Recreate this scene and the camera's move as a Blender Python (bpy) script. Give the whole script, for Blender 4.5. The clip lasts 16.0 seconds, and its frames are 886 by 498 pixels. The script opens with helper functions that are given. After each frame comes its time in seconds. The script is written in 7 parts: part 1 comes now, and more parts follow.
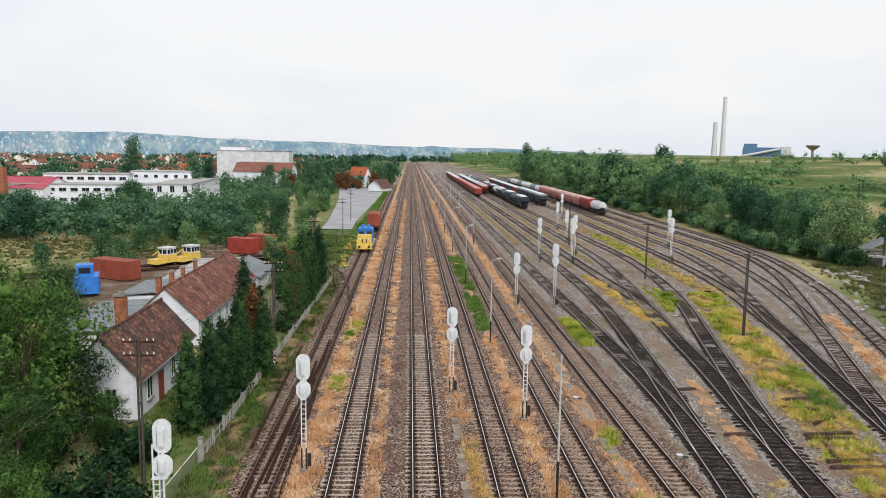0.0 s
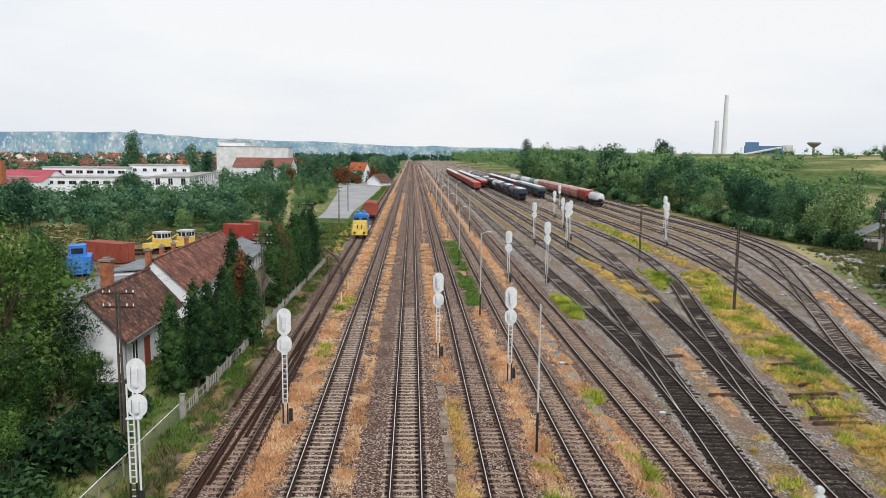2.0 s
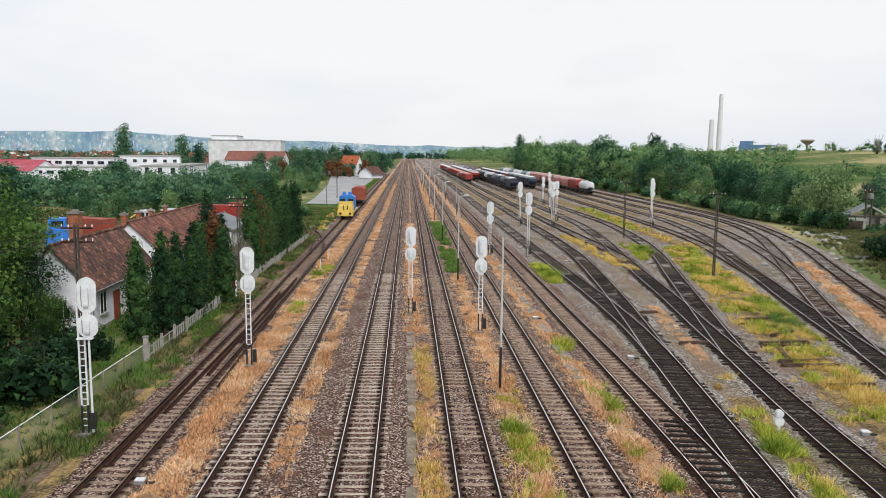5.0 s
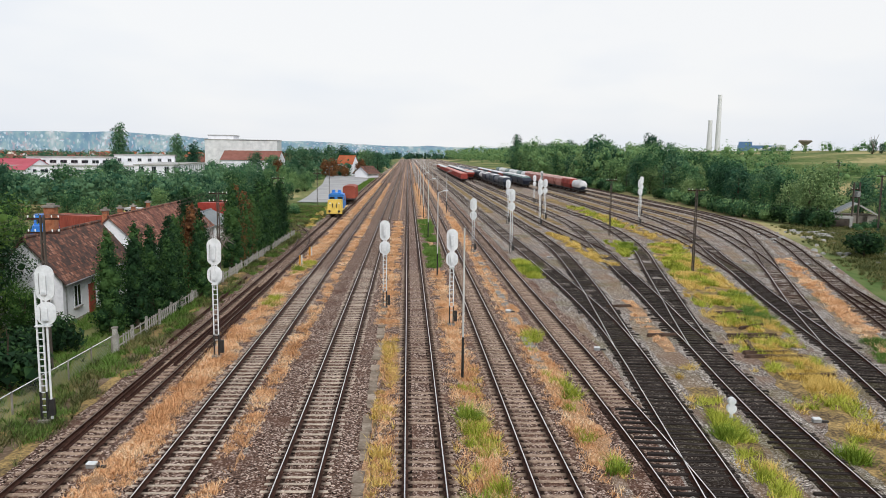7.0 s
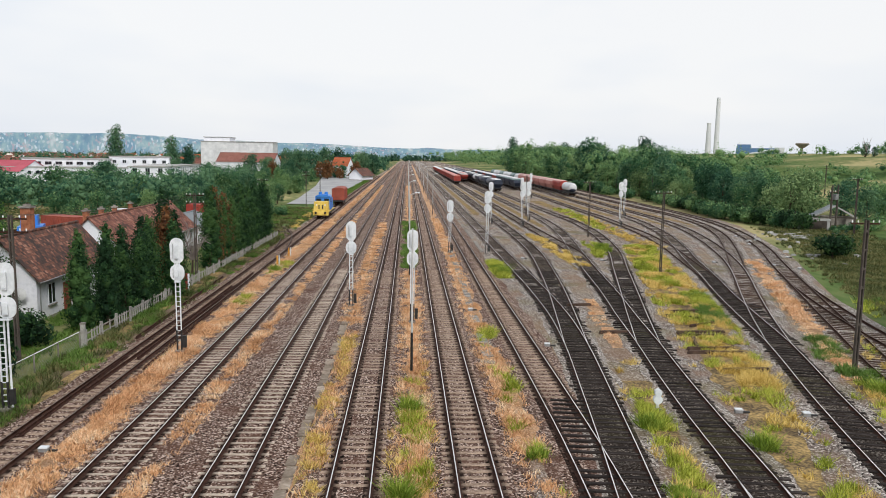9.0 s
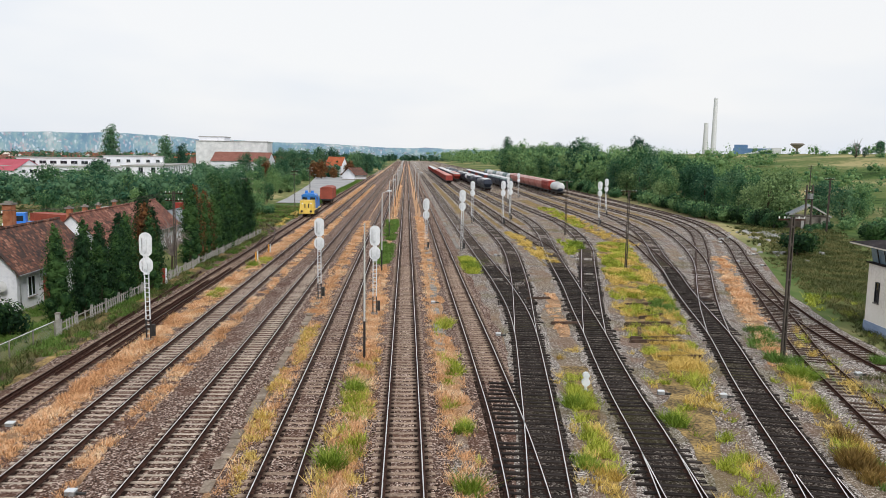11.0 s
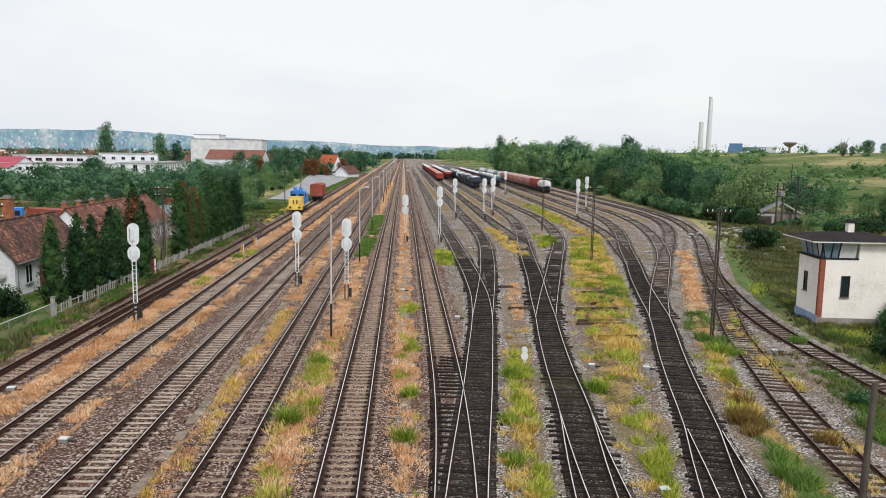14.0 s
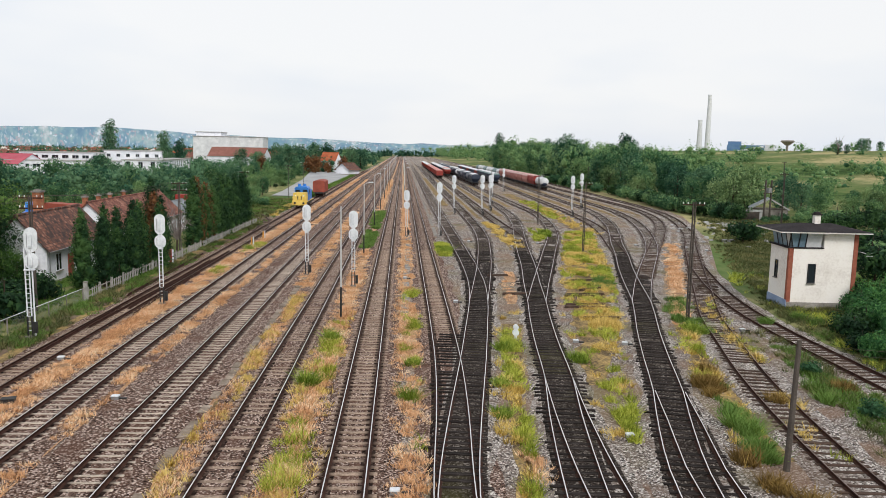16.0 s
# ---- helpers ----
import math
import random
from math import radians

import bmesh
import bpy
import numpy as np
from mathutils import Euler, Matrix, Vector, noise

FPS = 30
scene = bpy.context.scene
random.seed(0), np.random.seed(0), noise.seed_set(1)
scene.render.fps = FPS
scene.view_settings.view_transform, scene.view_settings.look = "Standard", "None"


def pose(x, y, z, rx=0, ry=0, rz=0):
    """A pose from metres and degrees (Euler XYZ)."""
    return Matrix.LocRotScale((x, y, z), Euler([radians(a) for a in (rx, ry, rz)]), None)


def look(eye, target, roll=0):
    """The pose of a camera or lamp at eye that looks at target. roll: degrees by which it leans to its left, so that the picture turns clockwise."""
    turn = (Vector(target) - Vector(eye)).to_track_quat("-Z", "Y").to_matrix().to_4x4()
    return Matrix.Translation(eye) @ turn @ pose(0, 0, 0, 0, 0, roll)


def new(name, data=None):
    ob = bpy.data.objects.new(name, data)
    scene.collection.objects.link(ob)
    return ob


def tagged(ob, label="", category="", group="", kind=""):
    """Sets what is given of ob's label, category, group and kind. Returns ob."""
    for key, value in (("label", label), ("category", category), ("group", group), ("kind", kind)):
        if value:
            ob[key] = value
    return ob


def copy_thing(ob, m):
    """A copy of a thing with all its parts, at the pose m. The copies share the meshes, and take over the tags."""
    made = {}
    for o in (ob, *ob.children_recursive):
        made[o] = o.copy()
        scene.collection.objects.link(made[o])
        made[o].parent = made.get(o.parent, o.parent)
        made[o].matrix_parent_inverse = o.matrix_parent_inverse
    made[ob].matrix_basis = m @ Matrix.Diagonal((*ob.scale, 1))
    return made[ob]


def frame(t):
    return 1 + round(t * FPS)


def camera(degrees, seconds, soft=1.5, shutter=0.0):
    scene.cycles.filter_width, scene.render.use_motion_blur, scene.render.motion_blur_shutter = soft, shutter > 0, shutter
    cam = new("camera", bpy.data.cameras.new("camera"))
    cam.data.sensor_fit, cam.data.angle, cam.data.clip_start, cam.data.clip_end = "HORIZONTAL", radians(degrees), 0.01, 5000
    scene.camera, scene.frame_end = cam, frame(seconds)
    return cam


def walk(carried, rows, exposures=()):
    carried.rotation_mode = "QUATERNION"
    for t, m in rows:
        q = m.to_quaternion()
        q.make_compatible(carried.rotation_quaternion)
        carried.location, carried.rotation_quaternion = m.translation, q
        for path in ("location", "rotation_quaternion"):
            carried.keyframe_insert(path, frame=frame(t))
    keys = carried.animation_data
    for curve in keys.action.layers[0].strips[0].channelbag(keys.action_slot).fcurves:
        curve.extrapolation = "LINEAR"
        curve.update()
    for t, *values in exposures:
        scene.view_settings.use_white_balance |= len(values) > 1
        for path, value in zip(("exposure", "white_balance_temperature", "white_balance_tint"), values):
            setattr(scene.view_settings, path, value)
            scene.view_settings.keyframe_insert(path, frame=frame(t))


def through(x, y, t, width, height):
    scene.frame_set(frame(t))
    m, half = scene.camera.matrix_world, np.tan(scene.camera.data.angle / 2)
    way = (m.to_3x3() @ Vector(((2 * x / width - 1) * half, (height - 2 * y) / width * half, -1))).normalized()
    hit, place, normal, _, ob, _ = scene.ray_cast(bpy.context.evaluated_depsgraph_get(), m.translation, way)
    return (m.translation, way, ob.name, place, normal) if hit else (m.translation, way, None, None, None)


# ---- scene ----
import itertools

cam = camera(61.8, 16.0, soft=0.8)
METRES, EYE, TILT, LEAN, TURN = 26.874, 18.714, -7.465, -0.745, -2.486
ROWS = [
    (0.0, 0.0, 0.0, 0.0, 0.0, 0.0, -0.0),
    (0.5, 0.0119, -0.0001, -0.0249, 0.06, -0.0, 0.03),
    (1.0, 0.023, -0.0002, -0.0493, 0.11, -0.02, 0.06),
    (1.5, 0.0339, 0.0001, -0.0736, 0.13, -0.0, 0.08),
    (2.0, 0.0451, 0.0008, -0.0984, 0.14, 0.01, 0.1),
    (2.5, 0.0558, 0.0024, -0.1239, 0.13, -0.02, 0.11),
    (3.0, 0.0656, 0.0049, -0.1491, -0.02, -0.01, 0.14),
    (3.5, 0.0756, 0.0073, -0.1738, -0.09, -0.02, 0.14),
    (4.0, 0.0868, 0.0091, -0.197, -0.13, -0.01, 0.14),
    (6.5, 0.1626, 0.007, -0.2495, -0.2, 0.06, 0.13),
    (7.0, 0.1852, -0.002, -0.2501, -0.21, 0.07, 0.11),
    (7.5, 0.209, -0.0141, -0.2504, -0.21, 0.11, 0.09),
    (8.0, 0.2333, -0.0293, -0.2517, -0.22, 0.16, 0.07),
    (8.5, 0.2593, -0.0492, -0.2535, -0.23, 0.19, 0.07),
    (9.0, 0.29, -0.0729, -0.2561, -0.22, 0.23, 0.0),
    (11.5, 0.4174, -0.1993, -0.2727, -0.36, 0.2, -0.07),
    (12.0, 0.4364, -0.2221, -0.2755, -0.4, 0.19, -0.07),
    (12.5, 0.4549, -0.2463, -0.2782, -0.45, 0.19, -0.08),
    (13.0, 0.4702, -0.2748, -0.282, -0.5, 0.18, -0.1),
    (13.5, 0.4812, -0.3095, -0.2865, -0.56, 0.13, -0.11),
    (14.0, 0.488, -0.35, -0.2918, -0.58, 0.07, -0.15),
    (14.5, 0.4913, -0.3946, -0.2975, -0.61, 0.01, -0.18),
    (15.0, 0.4916, -0.4409, -0.3034, -0.63, -0.03, -0.2),
    (15.5, 0.4896, -0.488, -0.31, -0.64, -0.07, -0.22),
    (16.0, 0.4855, -0.5344, -0.3167, -0.63, -0.11, -0.22),
]
walk(cam, [(t, pose(0, 0, EYE, TILT, LEAN, TURN) @ pose(METRES * x, METRES * y, METRES * z, 90 + pitch, roll, yaw)) for t, x, y, z, yaw, pitch, roll in ROWS])

# ---- sky, sun ----
SUN_UP, SUN_ROUND = 38.0, 158.0
world = bpy.data.worlds.new("overcast_sky")
scene.world = world
world.use_nodes = True
wn, wl = world.node_tree.nodes, world.node_tree.links
wn.clear()
w_out = wn.new("ShaderNodeOutputWorld")
w_bg = wn.new("ShaderNodeBackground")
w_sky = wn.new("ShaderNodeTexSky")
w_sky.sky_type = "NISHITA"
w_sky.sun_disc = False
w_sky.sun_elevation, w_sky.sun_rotation = radians(SUN_UP), radians(SUN_ROUND)
w_sky.air_density, w_sky.dust_density = 1.0, 3.0
w_dim = wn.new("ShaderNodeMix")
w_dim.data_type, w_dim.blend_type = "RGBA", "MULTIPLY"
w_dim.inputs["Factor"].default_value = 1.0
w_dim.inputs["B"].default_value = (0.10, 0.10, 0.10, 1)
w_co = wn.new("ShaderNodeTexCoord")
w_map = wn.new("ShaderNodeMapping")
w_map.inputs["Scale"].default_value = (1.0, 1.0, 3.2)
w_noise = wn.new("ShaderNodeTexNoise")
w_noise.inputs["Scale"].default_value, w_noise.inputs["Detail"].default_value = 1.6, 4.0
w_ramp = wn.new("ShaderNodeValToRGB")
w_ramp.color_ramp.elements[0].position, w_ramp.color_ramp.elements[0].color = 0.36, (0.80, 0.86, 0.955, 1)
w_ramp.color_ramp.elements[1].position, w_ramp.color_ramp.elements[1].color = 0.60, (0.985, 0.99, 1.0, 1)
w_mix = wn.new("ShaderNodeMix")
w_mix.data_type = "RGBA"
w_mix.inputs["Factor"].default_value = 0.90
wl.new(w_co.outputs["Generated"], w_map.inputs["Vector"])
wl.new(w_map.outputs["Vector"], w_noise.inputs["Vector"])
wl.new(w_noise.outputs["Fac"], w_ramp.inputs["Fac"])
wl.new(w_sky.outputs["Color"], w_dim.inputs["A"])
wl.new(w_dim.outputs["Result"], w_mix.inputs["A"])
wl.new(w_ramp.outputs["Color"], w_mix.inputs["B"])
wl.new(w_mix.outputs["Result"], w_bg.inputs["Color"])
w_bg.inputs["Strength"].default_value = 1.0
wl.new(w_bg.outputs["Background"], w_out.inputs["Surface"])

sun_data = bpy.data.lights.new("sun", "SUN")
sun_data.energy, sun_data.angle, sun_data.color = 2.0, radians(16), (1.0, 0.98, 0.95)
sun = new("sun", sun_data)
a_up, a_round = radians(SUN_UP), radians(SUN_ROUND)
sun_way = Vector((math.sin(a_round) * math.cos(a_up), math.cos(a_round) * math.cos(a_up), math.sin(a_up)))
sun.matrix_world = look(sun_way * 200, (0, 0, 0))
scene.view_settings.exposure = 0.0


# ---- materials ----
def mat(name, stops, scale=2.0, detail=6.0, rough=0.85, bump=0.0, bump_scale=20.0, metal=0.0, fine=None, fine_amount=0.35, stretch=(1, 1, 1), world_space=False, vary=0.0, emit=None):
    """Noise-ramped surface: stops (position, colour) over a large noise, mixed with a finer one; bump from a third."""
    m = bpy.data.materials.new(name)
    m.use_nodes = True
    n, l = m.node_tree.nodes, m.node_tree.links
    b = n["Principled BSDF"]
    b.inputs["Roughness"].default_value, b.inputs["Metallic"].default_value = rough, metal
    b.inputs["Specular IOR Level"].default_value = 0.08 if rough >= 0.8 else 0.35
    if world_space:
        src = n.new("ShaderNodeNewGeometry").outputs["Position"]
    else:
        src = n.new("ShaderNodeTexCoord").outputs["Object"]
    mp = n.new("ShaderNodeMapping")
    mp.inputs["Scale"].default_value = stretch
    l.new(src, mp.inputs["Vector"])
    big = n.new("ShaderNodeTexNoise")
    big.inputs["Scale"].default_value, big.inputs["Detail"].default_value = scale, detail
    l.new(mp.outputs["Vector"], big.inputs["Vector"])
    fac = big.outputs["Fac"]
    if fine:
        small = n.new("ShaderNodeTexNoise")
        small.inputs["Scale"].default_value, small.inputs["Detail"].default_value = fine, 3.0
        l.new(mp.outputs["Vector"], small.inputs["Vector"])
        mx = n.new("ShaderNodeMix")
        mx.inputs["Factor"].default_value = fine_amount
        l.new(fac, mx.inputs["A"])
        l.new(small.outputs["Fac"], mx.inputs["B"])
        fac = mx.outputs["Result"]
    ramp = n.new("ShaderNodeValToRGB")
    while len(ramp.color_ramp.elements) < len(stops):
        ramp.color_ramp.elements.new(0.5)
    for e, (p, c) in zip(ramp.color_ramp.elements, stops):
        e.position, e.color = p, (*c, 1)
    l.new(fac, ramp.inputs["Fac"])
    col = ramp.outputs["Color"]
    if vary:
        info = n.new("ShaderNodeObjectInfo")
        isl = n.new("ShaderNodeNewGeometry")
        add = n.new("ShaderNodeMath")
        add.operation = "ADD"
        l.new(info.outputs["Random"], add.inputs[0])
        l.new(isl.outputs["Random Per Island"], add.inputs[1])
        rng = n.new("ShaderNodeMapRange")
        rng.inputs["From Max"].default_value = 2.0
        rng.inputs["To Min"].default_value, rng.inputs["To Max"].default_value = 1 - vary, 1 + vary
        l.new(add.outputs["Value"], rng.inputs["Value"])
        hsv = n.new("ShaderNodeHueSaturation")
        l.new(rng.outputs["Result"], hsv.inputs["Value"])
        l.new(col, hsv.inputs["Color"])
        col = hsv.outputs["Color"]
    l.new(col, b.inputs["Base Color"])
    if emit:
        b.inputs["Emission Color"].default_value = (*emit[:3], 1)
        b.inputs["Emission Strength"].default_value = emit[3]
    if bump:
        bn = n.new("ShaderNodeTexNoise")
        bn.inputs["Scale"].default_value, bn.inputs["Detail"].default_value = bump_scale, 3.0
        l.new(mp.outputs["Vector"], bn.inputs["Vector"])
        bp = n.new("ShaderNodeBump")
        bp.inputs["Strength"].default_value, bp.inputs["Distance"].default_value = bump, 0.05
        l.new(bn.outputs["Fac"], bp.inputs["Height"])
        l.new(bp.outputs["Normal"], b.inputs["Normal"])
    return m


def stones(name, dark, mid, pale, stain, size=14.0, stain_scale=0.35, stain_at=(0.50, 0.64), moss=None, straw=None):
    """Loose ballast: each cell one stone with its own shade, soil and rust stains at metre scale, relief between stones."""
    m = bpy.data.materials.new(name)
    m.use_nodes = True
    n, l = m.node_tree.nodes, m.node_tree.links
    b = n["Principled BSDF"]
    b.inputs["Roughness"].default_value = 0.95
    b.inputs["Specular IOR Level"].default_value = 0.06
    pos = n.new("ShaderNodeNewGeometry").outputs["Position"]
    vo = n.new("ShaderNodeTexVoronoi")
    vo.inputs["Scale"].default_value = size
    l.new(pos, vo.inputs["Vector"])
    sep = n.new("ShaderNodeSeparateColor")
    l.new(vo.outputs["Color"], sep.inputs["Color"])
    ramp = n.new("ShaderNodeValToRGB")
    ramp.color_ramp.elements.new(0.5)
    ramp.color_ramp.elements.new(0.9)
    for e, (p, c) in zip(ramp.color_ramp.elements, ((0.05, dark), (0.34, mid), (0.66, mid), (0.92, pale))):
        e.position, e.color = p, (*c, 1)
    l.new(sep.outputs["Red"], ramp.inputs["Fac"])
    col = ramp.outputs["Color"]
    for k, (tint, sc, at) in enumerate(((stain, stain_scale, stain_at), (moss, 0.16, (0.54, 0.68)), (straw, 0.085, (0.47, 0.60)))):
        if not tint:
            continue
        no = n.new("ShaderNodeTexNoise")
        no.inputs["Scale"].default_value, no.inputs["Detail"].default_value = sc, 7.0
        l.new(pos, no.inputs["Vector"])
        rg = n.new("ShaderNodeMapRange")
        rg.inputs["From Min"].default_value, rg.inputs["From Max"].default_value = at
        rg.inputs["To Max"].default_value = 0.6 if k < 2 else 0.42
        l.new(no.outputs["Fac"], rg.inputs["Value"])
        mx = n.new("ShaderNodeMix")
        mx.data_type = "RGBA"
        l.new(rg.outputs["Result"], mx.inputs["Factor"])
        l.new(col, mx.inputs["A"])
        mx.inputs["B"].default_value = (*tint, 1)
        col = mx.outputs["Result"]
    l.new(col, b.inputs["Base Color"])
    bp = n.new("ShaderNodeBump")
    bp.inputs["Strength"].default_value, bp.inputs["Distance"].default_value = 1.0, 0.09
    bp.invert = True
    l.new(vo.outputs["Distance"], bp.inputs["Height"])
    l.new(bp.outputs["Normal"], b.inputs["Normal"])
    return m


def leaves(name, dark, mid, light, patch=0.5, through=0.35):
    """Foliage: every leaf its own shade, clumps at metre scale, some light through the leaf."""
    m = bpy.data.materials.new(name)
    m.use_nodes = True
    n, l = m.node_tree.nodes, m.node_tree.links
    b = n["Principled BSDF"]
    b.inputs["Roughness"].default_value = 0.75
    b.inputs["Specular IOR Level"].default_value = 0.2
    geo = n.new("ShaderNodeNewGeometry")
    info = n.new("ShaderNodeObjectInfo")
    no = n.new("ShaderNodeTexNoise")
    no.inputs["Scale"].default_value, no.inputs["Detail"].default_value = patch, 3.0
    l.new(geo.outputs["Position"], no.inputs["Vector"])
    a = n.new("ShaderNodeMath")
    a.operation = "MULTIPLY_ADD"
    l.new(geo.outputs["Random Per Island"], a.inputs[0])
    a.inputs[1].default_value = 0.36
    l.new(no.outputs["Fac"], a.inputs[2])
    c = n.new("ShaderNodeMath")
    c.operation = "MULTIPLY_ADD"
    l.new(info.outputs["Random"], c.inputs[0])
    c.inputs[1].default_value = 0.36
    l.new(a.outputs["Value"], c.inputs[2])
    ramp = n.new("ShaderNodeValToRGB")
    ramp.color_ramp.elements.new(0.5)
    for e, (p, k) in zip(ramp.color_ramp.elements, ((0.45, dark), (0.85, mid), (1.25 / 1.3, light))):
        e.position, e.color = p, (*k, 1)
    l.new(c.outputs["Value"], ramp.inputs["Fac"])
    l.new(ramp.outputs["Color"], b.inputs["Base Color"])
    tr = n.new("ShaderNodeBsdfTranslucent")
    l.new(ramp.outputs["Color"], tr.inputs["Color"])
    mx = n.new("ShaderNodeMixShader")
    mx.inputs["Fac"].default_value = through
    l.new(b.outputs["BSDF"], mx.inputs[1])
    l.new(tr.outputs["BSDF"], mx.inputs[2])
    l.new(mx.outputs["Shader"], n["Material Output"].inputs["Surface"])
    return m


M_YARD = stones("yard_gravel", (0.045, 0.036, 0.032), (0.225, 0.182, 0.156), (0.72, 0.66, 0.60), (0.27, 0.165, 0.112), 15, 0.30, (0.48, 0.60), moss=(0.17, 0.15, 0.06), straw=(0.32, 0.235, 0.14))
M_RUST = stones("rusty_ballast", (0.016, 0.009, 0.007), (0.165, 0.102, 0.078), (0.68, 0.54, 0.46), (0.14, 0.072, 0.050), 15, 0.5)
M_GREYB = stones("grey_ballast", (0.032, 0.026, 0.023), (0.285, 0.242, 0.212), (0.80, 0.75, 0.70), (0.175, 0.118, 0.085), 15, 0.4, moss=(0.15, 0.13, 0.05))
M_DARKB = stones("oily_ballast", (0.009, 0.007, 0.006), (0.058, 0.044, 0.036), (0.27, 0.235, 0.205), (0.022, 0.016, 0.013), 15, 0.55, (0.44, 0.58), moss=(0.07, 0.065, 0.02))
# Bands beside the rails: oil and rust stain, with rail shade painted in.
M_OILSHADE = stones("oil_and_shade_ballast", (0.006, 0.004, 0.003), (0.036, 0.022, 0.017), (0.15, 0.10, 0.08), (0.02, 0.012, 0.009), 9, 0.8)
M_LAND = mat("meadow_soil", [(0.36, (0.030, 0.066, 0.016)), (0.44, (0.090, 0.140, 0.040)), (0.51, (0.15, 0.170, 0.064)), (0.60, (0.36, 0.31, 0.15))], 0.034, 8, 0.95, 0.5, 3.0, fine=0.6, fine_amount=0.25, world_space=True, stretch=(1, 0.35, 1))
M_PATH = mat("trodden_earth", [(0.3, (0.06, 0.042, 0.026)), (0.5, (0.15, 0.105, 0.072)), (0.72, (0.36, 0.28, 0.21))], 0.3, 6, 0.95, 0.5, 12, fine=5, world_space=True)
M_ASPHALT = mat("worn_asphalt", [(0.3, (0.27, 0.27, 0.275)), (0.7, (0.42, 0.42, 0.42))], 0.15, 6, 0.9, 0.2, 30, fine=4, world_space=True)
M_RAILSIDE = mat("rusty_rail", [(0.3, (0.028, 0.014, 0.011)), (0.7, (0.075, 0.036, 0.025))], 3, 5, 0.8, 0.2, 40)
M_RAILTOP = mat("polished_rail_head", [(0.3, (0.52, 0.50, 0.49)), (0.7, (0.74, 0.73, 0.73))], 2, 4, 0.34, metal=0.35)
M_RAILDULL = mat("dull_rail_head", [(0.3, (0.12, 0.085, 0.07)), (0.7, (0.26, 0.21, 0.18))], 2, 4, 0.55, metal=0.3)
M_CONC = mat("sleeper_concrete", [(0.3, (0.09, 0.062, 0.046)), (0.65, (0.30, 0.235, 0.185))], 2.5, 6, 0.9, 0.3, 30, fine=14, vary=0.3)


def stained_sleepers(name, lo, hi, rust):
    """Concrete sleepers with rust run-off under the rails; made lengthwise along x."""
    m = mat(name, [(0.3, lo), (0.62, hi)], 2.5, 6, 0.9, 0.3, 30, fine=14, vary=0.3)
    n, l = m.node_tree.nodes, m.node_tree.links
    sp = n.new("ShaderNodeSeparateXYZ")
    l.new(n.new("ShaderNodeTexCoord").outputs["Object"], sp.inputs["Vector"])
    last = sp.outputs["X"]
    for op, v in (("ABSOLUTE", 0.0), ("SUBTRACT", 0.76), ("ABSOLUTE", 0.0), ("MULTIPLY", -3.2), ("ADD", 1.25)):
        k = n.new("ShaderNodeMath")
        k.operation = op
        k.use_clamp = op == "ADD"
        l.new(last, k.inputs[0])
        k.inputs[1].default_value = v
        last = k.outputs["Value"]
    mx = n.new("ShaderNodeMix")
    mx.data_type = "RGBA"
    b = n["Principled BSDF"]
    l.new(last, mx.inputs["Factor"])
    l.new(b.inputs["Base Color"].links[0].from_socket, mx.inputs["A"])
    mx.inputs["B"].default_value = (*rust, 1)
    l.new(mx.outputs["Result"], b.inputs["Base Color"])
    return m


M_CONCS = stained_sleepers("rust_stained_concrete", (0.22, 0.17, 0.13), (0.60, 0.51, 0.42), (0.03, 0.016, 0.012))
M_CONCR = stained_sleepers("rusty_sleeper_concrete", (0.11, 0.072, 0.052), (0.44, 0.33, 0.25), (0.028, 0.015, 0.011))
# Paler timber tone, used only for the distant sleepers.
M_FARTIMBER = mat("distant_timber", [(0.3, (0.035, 0.026, 0.022)), (0.7, (0.135, 0.105, 0.088))], 3, 6, 0.9, fine=20, vary=0.35)
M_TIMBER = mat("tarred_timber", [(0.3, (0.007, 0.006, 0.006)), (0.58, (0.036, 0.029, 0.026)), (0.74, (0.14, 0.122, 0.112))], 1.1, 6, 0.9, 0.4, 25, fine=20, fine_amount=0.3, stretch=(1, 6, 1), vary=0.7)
M_OLDTIMBER = mat("weathered_timber", [(0.3, (0.03, 0.018, 0.014)), (0.7, (0.12, 0.08, 0.06))], 3, 6, 0.85, 0.4, 25, fine=20, stretch=(1, 6, 1), vary=0.4)
M_SLAB = mat("old_concrete", [(0.3, (0.13, 0.115, 0.10)), (0.7, (0.38, 0.35, 0.315))], 1.2, 7, 0.9, 0.3, 20, fine=9, vary=0.2, world_space=True)
M_WHITE = mat("white_signal_paint", [(0.3, (0.50, 0.53, 0.55)), (0.6, (0.72, 0.74, 0.76))], 1.6, 7, 0.5, 0.05, 20, fine=8)
M_BLACK = mat("black_paint", [(0.3, (0.012, 0.012, 0.013)), (0.7, (0.035, 0.033, 0.032))], 3, 4, 0.5)
M_GREYM = mat("galvanised_steel", [(0.3, (0.20, 0.21, 0.21)), (0.7, (0.36, 0.36, 0.36))], 3, 4, 0.5, metal=0.5)
M_POLEW = mat("pale_pole_paint", [(0.3, (0.36, 0.36, 0.35)), (0.7, (0.62, 0.62, 0.60))], 1.0, 6, 0.6, fine=9)
M_POLEC = mat("pole_concrete", [(0.3, (0.05, 0.042, 0.035)), (0.7, (0.13, 0.11, 0.095))], 0.8, 6, 0.9, 0.3, 20, fine=12)
M_BARK = mat("bark", [(0.3, (0.035, 0.025, 0.018)), (0.7, (0.12, 0.09, 0.07))], 2, 6, 0.95, 0.6, 12, stretch=(1, 1, 0.3))
